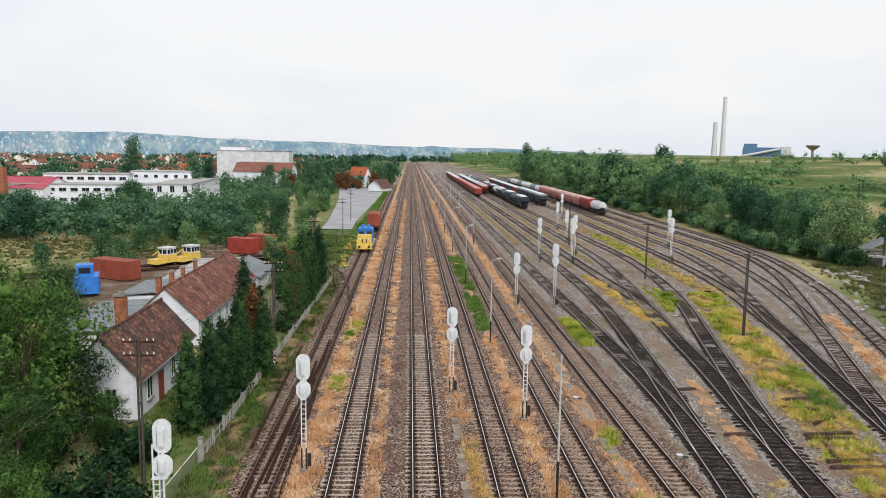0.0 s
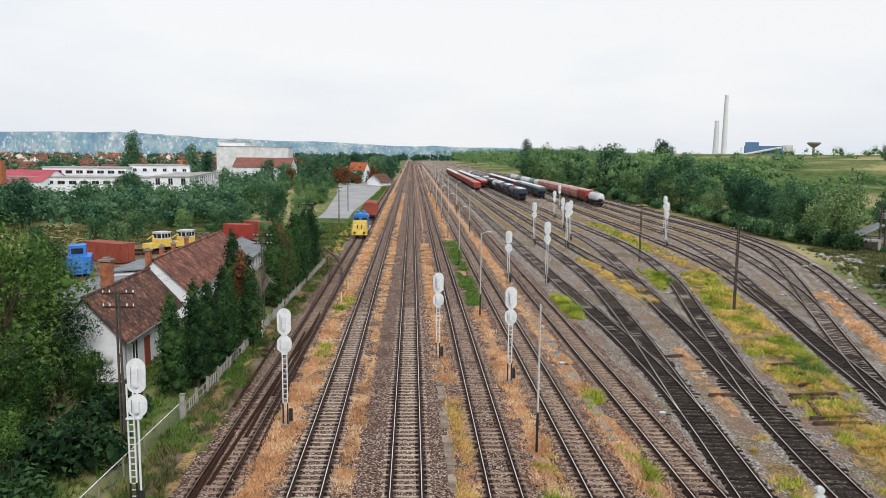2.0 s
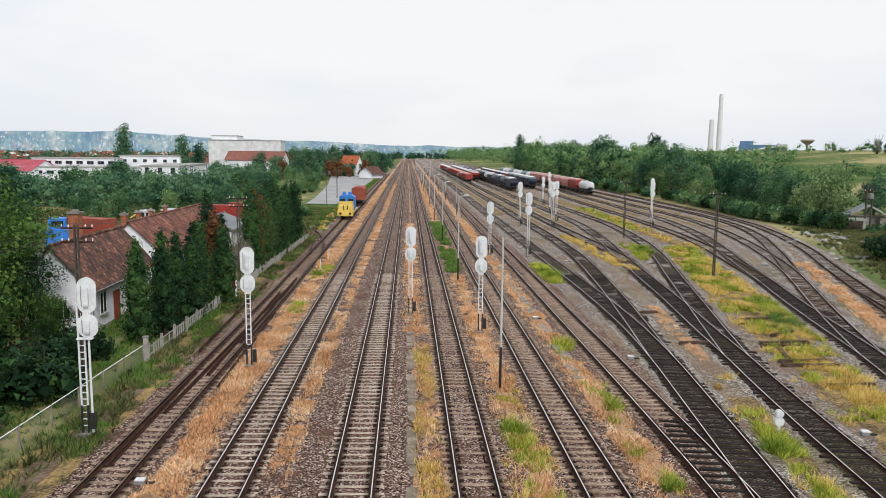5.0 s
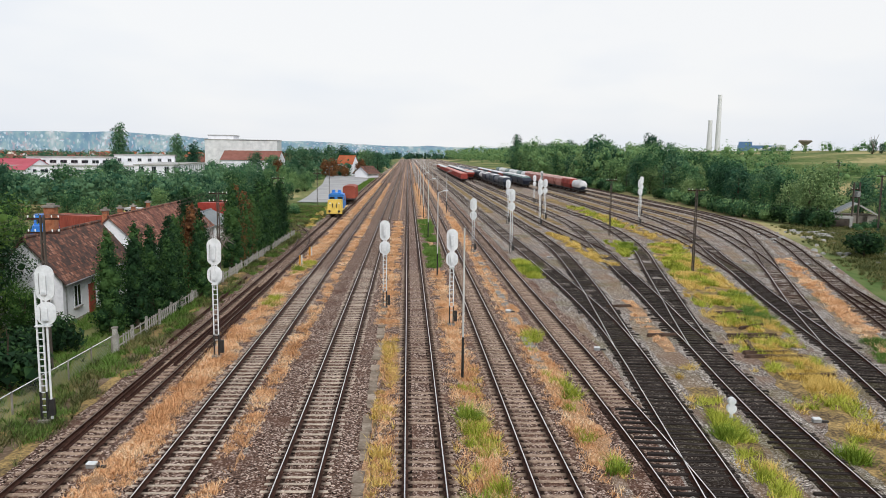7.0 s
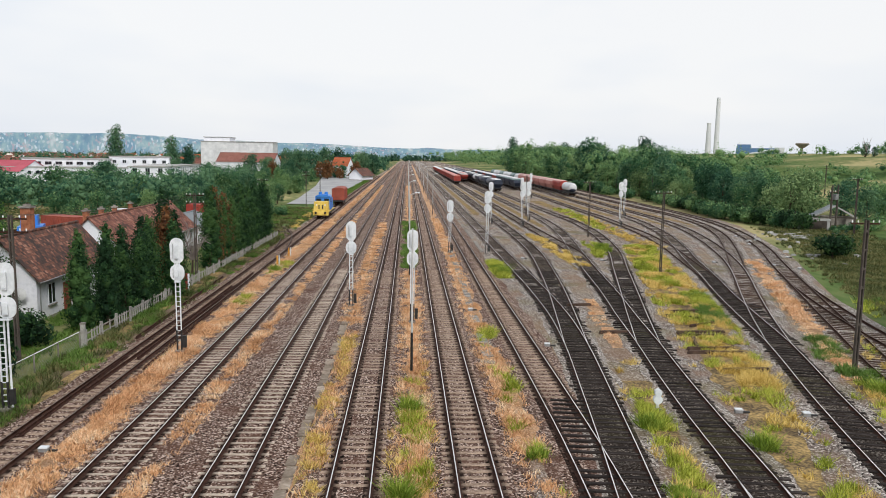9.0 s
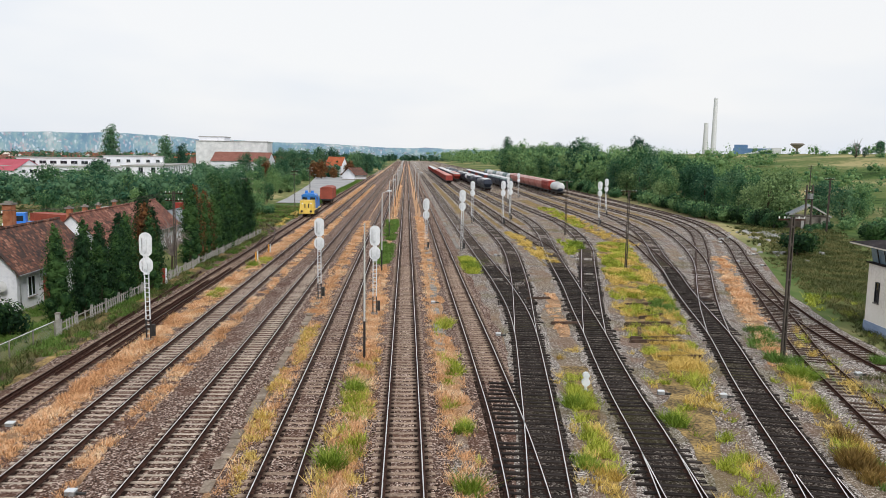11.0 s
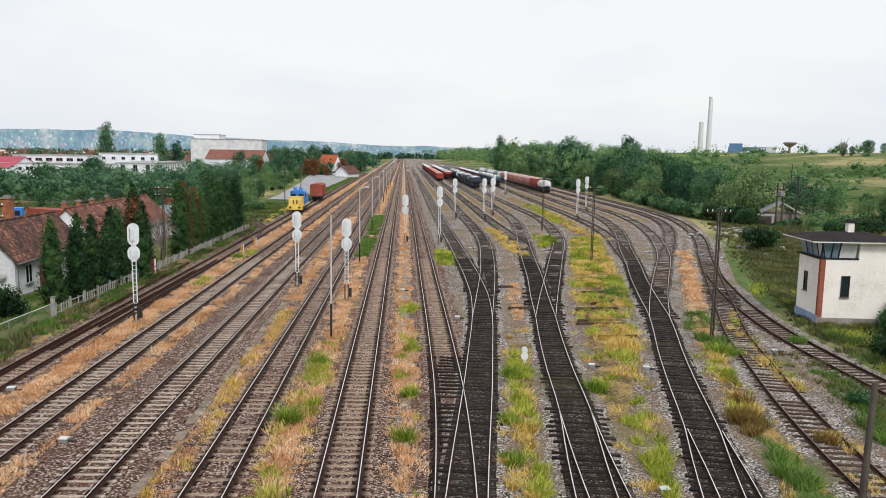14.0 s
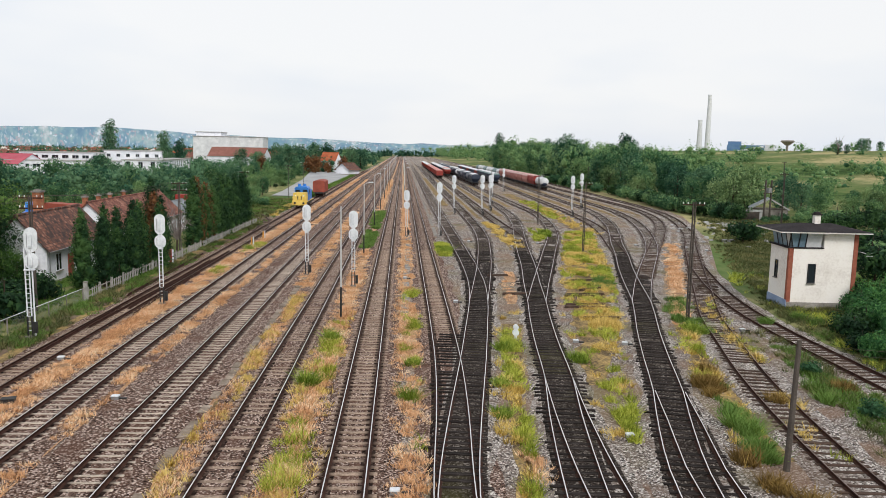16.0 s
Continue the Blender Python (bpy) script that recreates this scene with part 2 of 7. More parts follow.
M_PORC = mat("white_porcelain", [(0.3, (0.7, 0.7, 0.68)), (0.7, (0.85, 0.85, 0.84))], 3, 2, 0.25)
M_GLASS = bpy.data.materials.new("window_glass")
M_GLASS.use_nodes = True
g_b = M_GLASS.node_tree.nodes["Principled BSDF"]
g_b.inputs["Base Color"].default_value = (0.02, 0.025, 0.03, 1)
g_b.inputs["Roughness"].default_value = 0.06
# Greens lifted and blued: distance haze is put into these leaf colours.
L_DEEP = leaves("deep_green_hazed_leaves", (0.011, 0.040, 0.026), (0.045, 0.132, 0.074), (0.13, 0.245, 0.125), 0.22)
L_MID = leaves("mid_green_hazed_leaves", (0.015, 0.056, 0.028), (0.074, 0.182, 0.080), (0.21, 0.34, 0.135), 0.20)
# Darker copies of the two greens: shade put into near trees' leaf colour.
L_DEEP_SHADED = leaves("deep_green_shaded_leaves", (0.004, 0.016, 0.007), (0.017, 0.052, 0.020), (0.055, 0.12, 0.038), 0.45, 0.25)
L_MID_SHADED = leaves("mid_green_shaded_leaves", (0.010, 0.033, 0.009), (0.042, 0.105, 0.022), (0.13, 0.23, 0.05), 0.40, 0.25)
L_FRESHLEAF = leaves("fresh_bush_leaves", (0.012, 0.050, 0.016), (0.045, 0.150, 0.045), (0.12, 0.29, 0.08), 0.6)
L_OLIVE = leaves("olive_meadow_grass", (0.035, 0.05, 0.018), (0.105, 0.125, 0.042), (0.24, 0.22, 0.09), 0.3, 0.25)
L_PALE = leaves("willow_leaves", (0.05, 0.10, 0.045), (0.15, 0.24, 0.095), (0.28, 0.39, 0.17), 0.30)
L_THUJA = leaves("thuja_leaves", (0.008, 0.028, 0.012), (0.030, 0.082, 0.030), (0.075, 0.155, 0.045), 0.7)
L_RUST = leaves("withered_leaves", (0.05, 0.025, 0.012), (0.14, 0.06, 0.025), (0.26, 0.12, 0.05), 0.9)
L_GRASS = leaves("green_grass", (0.09, 0.13, 0.012), (0.29, 0.35, 0.035), (0.56, 0.58, 0.10), 0.5, 0.3)
L_FRESH = leaves("fresh_grass", (0.03, 0.075, 0.012), (0.085, 0.165, 0.028), (0.17, 0.28, 0.06), 0.35, 0.3)
L_DRY = leaves("dry_grass", (0.48, 0.24, 0.105), (0.86, 0.52, 0.28), (0.95, 0.75, 0.51), 0.4, 0.25)
L_WEED = leaves("weed_leaves", (0.07, 0.12, 0.012), (0.19, 0.29, 0.03), (0.38, 0.46, 0.075), 0.8, 0.3)
L_OCHREBUSH = leaves("withered_weed_leaves", (0.12, 0.075, 0.025), (0.30, 0.19, 0.055), (0.46, 0.33, 0.10), 0.9, 0.3)
L_OCHRE = leaves("ochre_grass", (0.24, 0.155, 0.03), (0.60, 0.41, 0.09), (0.80, 0.61, 0.21), 0.5, 0.25)


# ---- building helpers ----
class Shape:
    """Collects vertices and faces of one mesh."""

    def __init__(self):
        self.v, self.f, self.m = [], [], []

    def add(self, verts, faces, m=0):
        k = len(self.v)
        self.v.extend(tuple(p) for p in verts)
        self.f.extend(tuple(i + k for i in q) for q in faces)
        self.m.extend([m] * len(faces))
        return self

    def box(self, x, y, z, sx, sy, sz, m=0, turn=0.0, taper=1.0):
        """A box on its base centre (x, y, z)."""
        c, s = math.cos(radians(turn)), math.sin(radians(turn))
        pts = []
        for dz, k in ((0, 1), (sz, taper)):
            for dx, dy in ((-1, -1), (1, -1), (1, 1), (-1, 1)):
                a, b = dx * sx / 2 * k, dy * sy / 2 * k
                pts.append((x + a * c - b * s, y + a * s + b * c, z + dz))
        return self.add(pts, [(3, 2, 1, 0), (4, 5, 6, 7), (0, 1, 5, 4), (1, 2, 6, 5), (2, 3, 7, 6), (3, 0, 4, 7)], m)

    def tube(self, p, q, r0, r1=None, n=8, m=0):
        r1 = r0 if r1 is None else r1
        p, q = Vector(p), Vector(q)
        w = (q - p).normalized()
        u = w.orthogonal().normalized()
        t = w.cross(u)
        pts = []
        for o, r in ((p, r0), (q, r1)):
            for i in range(n):
                a = 2 * math.pi * i / n
                pts.append(o + u * (r * math.cos(a)) + t * (r * math.sin(a)))
        faces = [(i, (i + 1) % n, n + (i + 1) % n, n + i) for i in range(n)]
        return self.add(pts, faces + [tuple(range(n - 1, -1, -1)), tuple(range(n, 2 * n))], m)

    def slab(self, outline, z0, z1, m=0):
        """A prism over a plan outline."""
        n = len(outline)
        pts = [(x, y, z0) for x, y in outline] + [(x, y, z1) for x, y in outline]
        return self.add(pts, [tuple(range(n - 1, -1, -1)), tuple(range(n, 2 * n))] + [(i, (i + 1) % n, n + (i + 1) % n, n + i) for i in range(n)], m)

    def prism_y(self, outline, y0, y1, m=0):
        """A prism along y over an outline in x, z (anticlockwise seen from -y)."""
        n = len(outline)
        pts = [(x, y0, z) for x, z in outline] + [(x, y1, z) for x, z in outline]
        return self.add(pts, [tuple(range(n)), tuple(range(2 * n - 1, n - 1, -1))] + [((i + 1) % n, i, n + i, n + (i + 1) % n) for i in range(n)], m)

    def data(self, name, mats):
        me = bpy.data.meshes.new(name)
        me.from_pydata(self.v, [], self.f)
        for k in mats:
            me.materials.append(k)
        if len(mats) > 1:
            me.polygons.foreach_set("material_index", self.m)
        me.update()
        return me


def part(name, shape, mats, parent=None, label="", at=None):
    """One mesh object under a thing or a part."""
    mats = mats if isinstance(mats, (list, tuple)) else [mats]
    me = shape.data(name, mats) if isinstance(shape, Shape) else shape
    ob = new(name, me)
    ob.parent = parent
    if at is not None:
        ob.matrix_basis = at
    if label:
        ob["label"] = label
    return ob


def thing(name, m, label, category, group="", kind=""):
    ob = new(name)
    ob.empty_display_size = 0.3
    ob.matrix_basis = m
    return tagged(ob, label, category, group, kind)


def smooth(a):
    a = min(1.0, max(0.0, a))
    return a * a * (3 - 2 * a)


def land(x, y):
    """Height of the ground: a level yard, a terraced slope up to a plateau beyond it."""
    edge = 88 + 0.02 * max(0.0, y - 150) + 5 * math.sin(y / 37.0)
    d = x - edge
    h = 0.0
    if d > 0:
        h = 17.5 * smooth(d / 240) + 1.7 * math.sin(d / 8.0 + 0.8 * math.sin(y / 60.0)) * smooth(d / 70) * (1 - smooth(d / 270))
    if x < -16:
        h -= 0.4 * smooth((-16 - x) / 10)
    return h


# ---- ground ----
def axis(lo, hi, fine_lo, fine_hi, step, grow):
    out, v, s = [], fine_lo, step
    while v < fine_hi:
        out.append(v)
        v += step
    v, s = fine_hi, step
    while v < hi:
        out.append(v)
        s *= grow
        v += s
    out.append(hi)
    v, s = fine_lo, step
    while v > lo:
        s *= grow
        v -= s
        out.append(max(v, lo))
    return sorted(set(out))


gx, gy = axis(-4200, 4200, -30, 350, 4.5, 1.25), axis(-700, 4600, -60, 420, 9.0, 1.22)
ground = Shape()
ground.v = [(x, y, land(x, y) - 0.03) for y in gy for x in gx]
nx = len(gx)
ground.f = [(j * nx + i, j * nx + i + 1, (j + 1) * nx + i + 1, (j + 1) * nx + i) for j in range(len(gy) - 1) for i in range(nx - 1)]
g_ob = tagged(part("ground", ground, M_LAND), "rough green and straw-coloured meadow ground rising to a grassy plateau", "ground", kind="structure")
for p in g_ob.data.polygons:
    p.use_smooth = True


def strip(name, pts, material, label, category, kind="structure"):
    """A flat strip between two lines: rows of (y, x left, x right, z)."""
    s = Shape()
    s.v = [p for y, a, b, z in pts for p in ((a, y, z), (b, y, z))]
    s.f = [(2 * i, 2 * i + 1, 2 * i + 3, 2 * i + 2) for i in range(len(pts) - 1)]
    return tagged(part(name, s, material), label, category, kind=kind)


strip("yard_bed", [(-80, -10.8, 38, 0), (10, -11.0, 38.2, 0), (26, -10.9, 39.6, 0), (40, -10.8, 41.0, 0), (60, -10.6, 46.0, 0), (90, -10.5, 57.5, 0), (130, -10.5, 69, 0), (160, -10.3, 73, 0), (400, -9.9, 70, 0), (900, -8, 66, 0), (1500, -8, 60, 0)],
      M_YARD, "grey stony yard surface with soil and moss between the tracks", "yard")
strip("footpath", [(-60, -11.9, -10.7, 0.012), (30, -11.9, -10.8, 0.012), (38, -11.7, -10.7, 0.012), (48, -11.0, -9.9, 0.012), (60, -10.9, -10.0, 0.012), (80, -10.9, -10.2, 0.012), (95, -10.9, -10.3, 0.012), (110, -10.9, -10.2, 0.012)], M_PATH, "trodden earth path along the white fence", "path")
strip("station_road", [(178, -21.5, -14.0, 0.02), (200, -22, -14.5, 0.02), (280, -27, -13, 0.02), (345, -33, -12.5, 0.02), (380, -36, -14, 0.02)], M_ASPHALT, "wide worn grey asphalt station forecourt", "road")


# ---- tracks ----
def spline(pts, step):
    """Points along a smooth line through pts (x, y), paced by the distance between them."""
    P = [np.array(p, float) for p in pts]
    P = [2 * P[0] - P[1]] + P + [2 * P[-1] - P[-2]]
    out = []
    for a, b, c, d in zip(P, P[1:], P[2:], P[3:]):
        t1 = np.linalg.norm(b - a)
        t2 = t1 + np.linalg.norm(c - b)
        t3 = t2 + np.linalg.norm(d - c)
        n = max(2, int((t2 - t1) / step))
        for t in np.linspace(t1, t2, n, endpoint=False):
            a1, a2, a3 = a + (b - a) * t / t1, b + (c - b) * (t - t1) / (t2 - t1), c + (d - c) * (t - t2) / (t3 - t2)
            b1, b2 = a1 + (a2 - a1) * t / t2, a2 + (a3 - a2) * (t - t1) / (t3 - t1)
            out.append(b1 + (b2 - b1) * (t - t1) / (t2 - t1))
    out.append(P[-2])
    return out


def thin(line):
    """Drops points where the line runs straight."""
    out = [line[0]]
    for i in range(1, len(line) - 1):
        a, b, c = out[-1], line[i], line[i + 1]
        u, v = (b - a) / np.linalg.norm(b - a), (c - b) / np.linalg.norm(c - b)
        reach = 3.0 if b[1] < 120 else 40.0
        if abs(u[0] * v[1] - u[1] * v[0]) > 0.002 or np.linalg.norm(c - a) > reach:
            out.append(b)
    return out + [line[-1]]


def at_even(line, step):
    """Places and headings at even steps along a line."""
    out, left = [], 0.0
    for a, b in zip(line, line[1:]):
        d = float(np.linalg.norm(b - a))
        if d < 1e-6:
            continue
        s = left
        while s < d:
            w = (b - a) / d
            out.append((a + w * s, w))
            s += step
        left = s - d
    return out


GAUGE = 1.507
# Foot made wide so its dark colour also covers fastenings and rail shade.
RAIL = [(-0.115, 0.0), (0.115, 0.0), (0.115, 0.016), (0.012, 0.03), (0.012, 0.115), (0.036, 0.146), (0.021, 0.155), (-0.021, 0.155), (-0.036, 0.146), (-0.012, 0.115), (-0.012, 0.03), (-0.115, 0.016)]


def rail_shape(line, side, base, z=0.055):
    s, n = Shape(), len(RAIL)
    for i, p in enumerate(line):
        a, b = line[max(0, i - 1)], line[min(len(line) - 1, i + 1)]
        w = (b - a) / np.linalg.norm(b - a)
        nrm = np.array((w[1], -w[0]))
        for dx, dz in RAIL:
            q = p + nrm * (side + dx)
            s.v.append((q[0] - base[0], q[1] - base[1], z + dz))
    for i in range(len(line) - 1):
        for k in range(n):
            j = (k + 1) % n
            s.f.append((i * n + k, i * n + j, (i + 1) * n + j, (i + 1) * n + k))
            s.m.append(1 if k == 6 else 0)
    s.f += [tuple(range(n - 1, -1, -1)), tuple(range((len(line) - 1) * n, len(line) * n))]
    s.m += [0, 0]
    return s


def sleeper_data(name, length, width, material):
    s = Shape()
    s.box(0, 0, -0.05, length, width, 0.115, taper=0.96)
    return s.data(name, [material])


SLEEPERS = {}


def track(points, bed, sleeper, top, z_bed, label, y_from=-70.0, near=75.0, wide=(), skip=(), spacing=0.6, bed_half=1.55, seed=1, buried=0.0):
    """A railway track: ballast, two rails and its sleepers, along points (x, y)."""
    line = thin(spline(points, 2.0))
    rnd = random.Random(seed)
    if bed is M_DARKB:
        bed_half = 1.25
    base = points[0]
    ob = thing("railway_track", pose(base[0], base[1], 0), label, "railway track", "tracks of the yard")
    b = Shape()
    rails = line
    line = np.array([p for p in spline(points, 2.0) if p[1] < 150] + [p for p in line if p[1] >= 150])
    for i, p in enumerate(line):
        a, c = line[max(0, i - 1)], line[min(len(line) - 1, i + 1)]
        w = (c - a) / np.linalg.norm(c - a)
        nrm = np.array((w[1], -w[0]))
        wob = (0.12 * math.sin(p[1] * 0.9 + seed) + 0.08 * math.sin(p[1] * 2.3 + 2 * seed)) * (1.8 if bed is M_DARKB else 1.0)
        for off, z in ((-bed_half - 0.25 + wob, 0.004 + z_bed * 0.05), (-bed_half + 0.2, z_bed), (-1.02, z_bed), (-0.47, z_bed + 0.004 + buried), (0.47, z_bed + 0.004 + buried), (1.02, z_bed), (bed_half - 0.2, z_bed), (bed_half + 0.25 - wob, 0.004 + z_bed * 0.05)):
            q = p + nrm * off
            b.v.append((q[0] - base[0], q[1] - base[1], z))
    for i in range(len(line) - 1):
        for k in range(7):
            b.f.append((i * 8 + k, i * 8 + k + 1, i * 8 + k + 9, i * 8 + k + 8))
            far_off = bed is M_DARKB and rnd.random() < (line[i][1] - 58) / 85
            b.m.append(2 if far_off or bed is M_DARKB and k in (0, 6) else 1 if k in (2, 4) and bed is M_RUST else 0)
    part("ballast", b, [bed, M_OILSHADE, M_GREYB], ob)
    line = rails
    for side in (-GAUGE / 2, GAUGE / 2):
        part("rail", rail_shape(line, side, base), [M_RAILSIDE, top], ob, "steel rail with a bright worn head" if top is M_RAILTOP else "rusty steel rail")
    rest, count = Shape(), 0
    for p, w in at_even(line, spacing):
        if any(lo <= p[1] <= hi for lo, hi in skip):
            continue
        length, shift = 2.5, 0.0
        for lo, hi, dl, ds in wide:
            if lo <= p[1] <= hi:
                k = (p[1] - lo) / (hi - lo)
                length, shift = 2.5 + dl * k, ds * k
        old = sleeper in (M_TIMBER, M_OLDTIMBER)
        if old and rnd.random() < 0.07:
            continue
        turn = math.degrees(math.atan2(w[1], w[0])) - 90 + rnd.uniform(-0.8, 0.8) * (2.6 if old else 1)
        zz = z_bed + (0.026 + rnd.uniform(-0.022, 0.014) if old else 0.012 + rnd.uniform(-0.012, 0.010))
        x = p[0] - base[0] + shift + rnd.uniform(-0.05, 0.05) * (2.5 if old else 1)
        y = p[1] - base[1] + rnd.uniform(-0.02, 0.02) * (3 if old else 1)
        if 2 < p[1] < near and count < 290:
            near_mat = M_CONCS if sleeper is M_CONC else sleeper
            key = (near_mat.name, round(length * 2) / 2)
            if key not in SLEEPERS:
                SLEEPERS[key] = sleeper_data("sleeper", key[1], 0.15 if near_mat is M_CONCS else 0.23, near_mat)
            part("sleeper", SLEEPERS[key], near_mat, ob, at=pose(x, y, zz - 0.045, 0, 0, turn) @ Matrix.Diagonal((rnd.uniform(0.84, 1.0), rnd.uniform(0.75, 1.05), 1, 1) if old else (1, 1, 1, 1)))
            count += 1
        elif p[1] < 300 or p[1] < 640 and rnd.random() > (p[1] - 300) / 340:
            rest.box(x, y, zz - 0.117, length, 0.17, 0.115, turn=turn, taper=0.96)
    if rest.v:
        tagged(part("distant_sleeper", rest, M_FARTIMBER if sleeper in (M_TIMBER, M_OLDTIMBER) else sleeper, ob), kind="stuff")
    return ob


FAR = 1250.0
track([(-8.3, -70), (-8.3, 40), (-8.2, 64), (-8.3, 95), (-8.4, 133), (-8.6, 300), (-8.6, 420)], M_RUST, M_CONCR, M_RAILDULL, 0.030, "rusty siding with stained concrete sleepers", seed=3)
track([(-8.25, 78), (-8.5, 92), (-10.0, 106), (-12.0, 115), (-15.5, 123), (-22, 129), (-30, 132)], M_PATH, M_OLDTIMBER, M_RAILDULL, 0.020, "disused curved siding sunk in grass", seed=5, skip=((70, 96),))
track([(-3.72, -70), (-3.72, 300), (-3.72, FAR)], M_RUST, M_CONC, M_RAILTOP, 0.034, bed_half=2.0, label="main line track in brown ballast", seed=7, buried=0.007)
track([(1.02, -70), (1.02, 300), (1.02, FAR)], M_RUST, M_CONC, M_RAILTOP, 0.038, bed_half=2.3, label="main line track with pale concrete sleepers", seed=9)
track([(5.73, -70), (5.73, 300), (5.73, FAR)], M_RUST, M_CONCR, M_RAILTOP, 0.052, bed_half=2.0, label="main line track half buried in brown ballast", seed=11, buried=0.022)
track([(10.46, -70), (10.46, 300), (10.46, FAR)], M_RUST, M_CONCR, M_RAILTOP, 0.042, bed_half=1.9, label="running line with pale concrete sleepers", seed=13)
track([(14.2, -70), (14.35, 0), (14.45, 9), (14.9, 17), (15.1, 21.5), (15.25, 27), (15.3, 34), (15.3, 60), (15.3, 300), (15.3, FAR)], M_RUST, M_CONCR, M_RAILTOP, 0.028, "loop track leading into a turnout", seed=15, skip=((-80, 33),))
track([(14.2, -70), (14.35, 0), (14.6, 9), (15.5, 17), (16.1, 21.5), (16.7, 26), (17.75, 34.5), (18.75, 43), (19.4, 51), (19.7, 61), (19.75, 76), (19.7, 95), (19.7, 300), (19.7, FAR)], M_DARKB, M_TIMBER, M_RAILTOP, 0.050, "yard track on tarred timber sleepers with a turnout", seed=17, wide=((9, 33, 1.5, -0.8), (43, 57, 1.0, 0.4)))
track([(18.75, 43), (19.9, 51.5), (21.1, 60.6), (22.8, 75.9), (23.9, 88.3), (24.5, 105), (24.6, 125), (24.6, 300), (24.6, FAR)], M_DARKB, M_TIMBER, M_RAILTOP, 0.026, "yard track curving out of a turnout", seed=19, skip=((0, 57),))
track([(18.2, -70), (18.5, 0), (19.2, 8.7), (20.2, 17), (21.1, 23), (21.8, 29.7), (22.7, 37), (23.6, 43.4), (24.6, 51.4), (25.9, 60.8), (27.7, 76), (29.3, 88.7), (31.6, 106.3), (33.4, 125.7), (34.0, 148), (33.9, 180), (33.9, FAR)], M_DARKB, M_TIMBER, M_RAILTOP, 0.054, "yard track on dark timber sleepers with turnouts", seed=21, wide=((38, 56, 1.3, 0.4), (10, 24, 0.5, 0.1)))
track([(20.1, -70), (20.2, 0), (20.0, 8.7), (20.5, 17), (21.1, 23)], M_DARKB, M_TIMBER, M_RAILTOP, 0.028, "yard track leaving a turnout", seed=22, skip=((12, 30),))
track([(23.6, 43.4), (25.4, 51.4), (27.6, 60.8), (31.2, 76.3), (34.2, 89), (37.2, 107), (38.6, 121), (39.2, 133), (39.0, 155), (38.6, 200), (38.4, FAR)], M_DARKB, M_TIMBER, M_RAILTOP, 0.030, "yard track curving away over dark sleepers", seed=23, skip=((0, 56),))
track([(29.0, 84), (29.3, 92), (29.1, 106), (28.9, 125), (28.9, 160), (28.9, FAR)], M_GREYB, M_OLDTIMBER, M_RAILDULL, 0.022, "dull yard track among ochre weeds", seed=25)
track([(22.6, -70), (22.9, 0), (23.3, 8.6), (25.3, 17), (26.3, 20.4), (27.7, 26.1), (29.7, 33.8), (31.1, 38.7), (32.4, 43.5), (34.2, 51.6), (36.8, 62.7), (38.7, 70), (42.0, 83.9), (45.2, 96.2), (48.8, 112.3), (51.2, 127.8), (52.6, 142), (53.2, 170), (53.2, FAR)], M_DARKB, M_TIMBER, M_RAILTOP, 0.058, "outer yard track with several turnouts", seed=27, wide=((40, 58, 1.2, 0.4),))
track([(25.2, -70), (24.6, 0), (24.1, 8.6), (25.5, 16), (26.4, 20.4)], M_DARKB, M_TIMBER, M_RAILTOP, 0.032, "yard track leaving an outer turnout", seed=28, skip=((13, 30),))
track([(38.7, 70), (41.3, 83.8), (43.6, 96.1), (45.6, 112), (46.8, 135), (47.4, 170), (47.4, FAR)], M_GREYB, M_OLDTIMBER, M_RAILDULL, 0.024, "yard track among green weeds", seed=29, skip=((0, 80),))
track([(32.4, 43.5), (35.2, 51.7), (39.3, 62.8), (42.1, 70.1), (45.3, 79), (48.6, 90), (52.2, 104.1), (55.8, 122.8), (57.8, 141), (58.5, 170), (58.5, FAR)], M_GREYB, M_OLDTIMBER, M_RAILTOP, 0.036, "outer yard track on weathered sleepers", seed=31, skip=((0, 55),))
track([(43.4, 73.5), (46.2, 80.5), (52.5, 96.8), (58.2, 113.2), (62.0, 129), (64.0, 145), (64.5, 180), (64.5, 900)], M_GREYB, M_OLDTIMBER, M_RAILDULL, 0.026, "outermost curving yard track", seed=33, skip=((0, 79),))
track([(26.5, -70), (29.1, 0), (29.85, 9), (30.7, 15.2), (32.45, 24.25), (34.05, 30.5), (36.15, 38.4), (38.6, 45.4), (42.7, 57), (46.1, 66.5), (50.7, 79.3), (57.3, 97.2), (62.0, 113.6), (65.6, 129.5), (68, 150), (69, 180), (69, 700)], M_GREYB, M_OLDTIMBER, M_RAILDULL, 0.040, "rusty curving track beside the cabin", seed=35, wide=((42, 58, 1.0, 0.1),))
track([(39.0, -70), (39.0, 0), (39.0, 25), (39.15, 33), (39.55, 38.4), (40.3, 43.6), (41.5, 49.6), (43.4, 57), (46.1, 66.5)], M_GREYB, M_OLDTIMBER, M_RAILDULL, 0.022, "rusty overgrown track passing the signal cabin", seed=37, skip=((47, 70),))

M_PALEGREY = mat("pale_grey_signal_paint", [(0.3, (0.44, 0.47, 0.50)), (0.7, (0.62, 0.65, 0.68))], 2.0, 6, 0.5, fine=9)


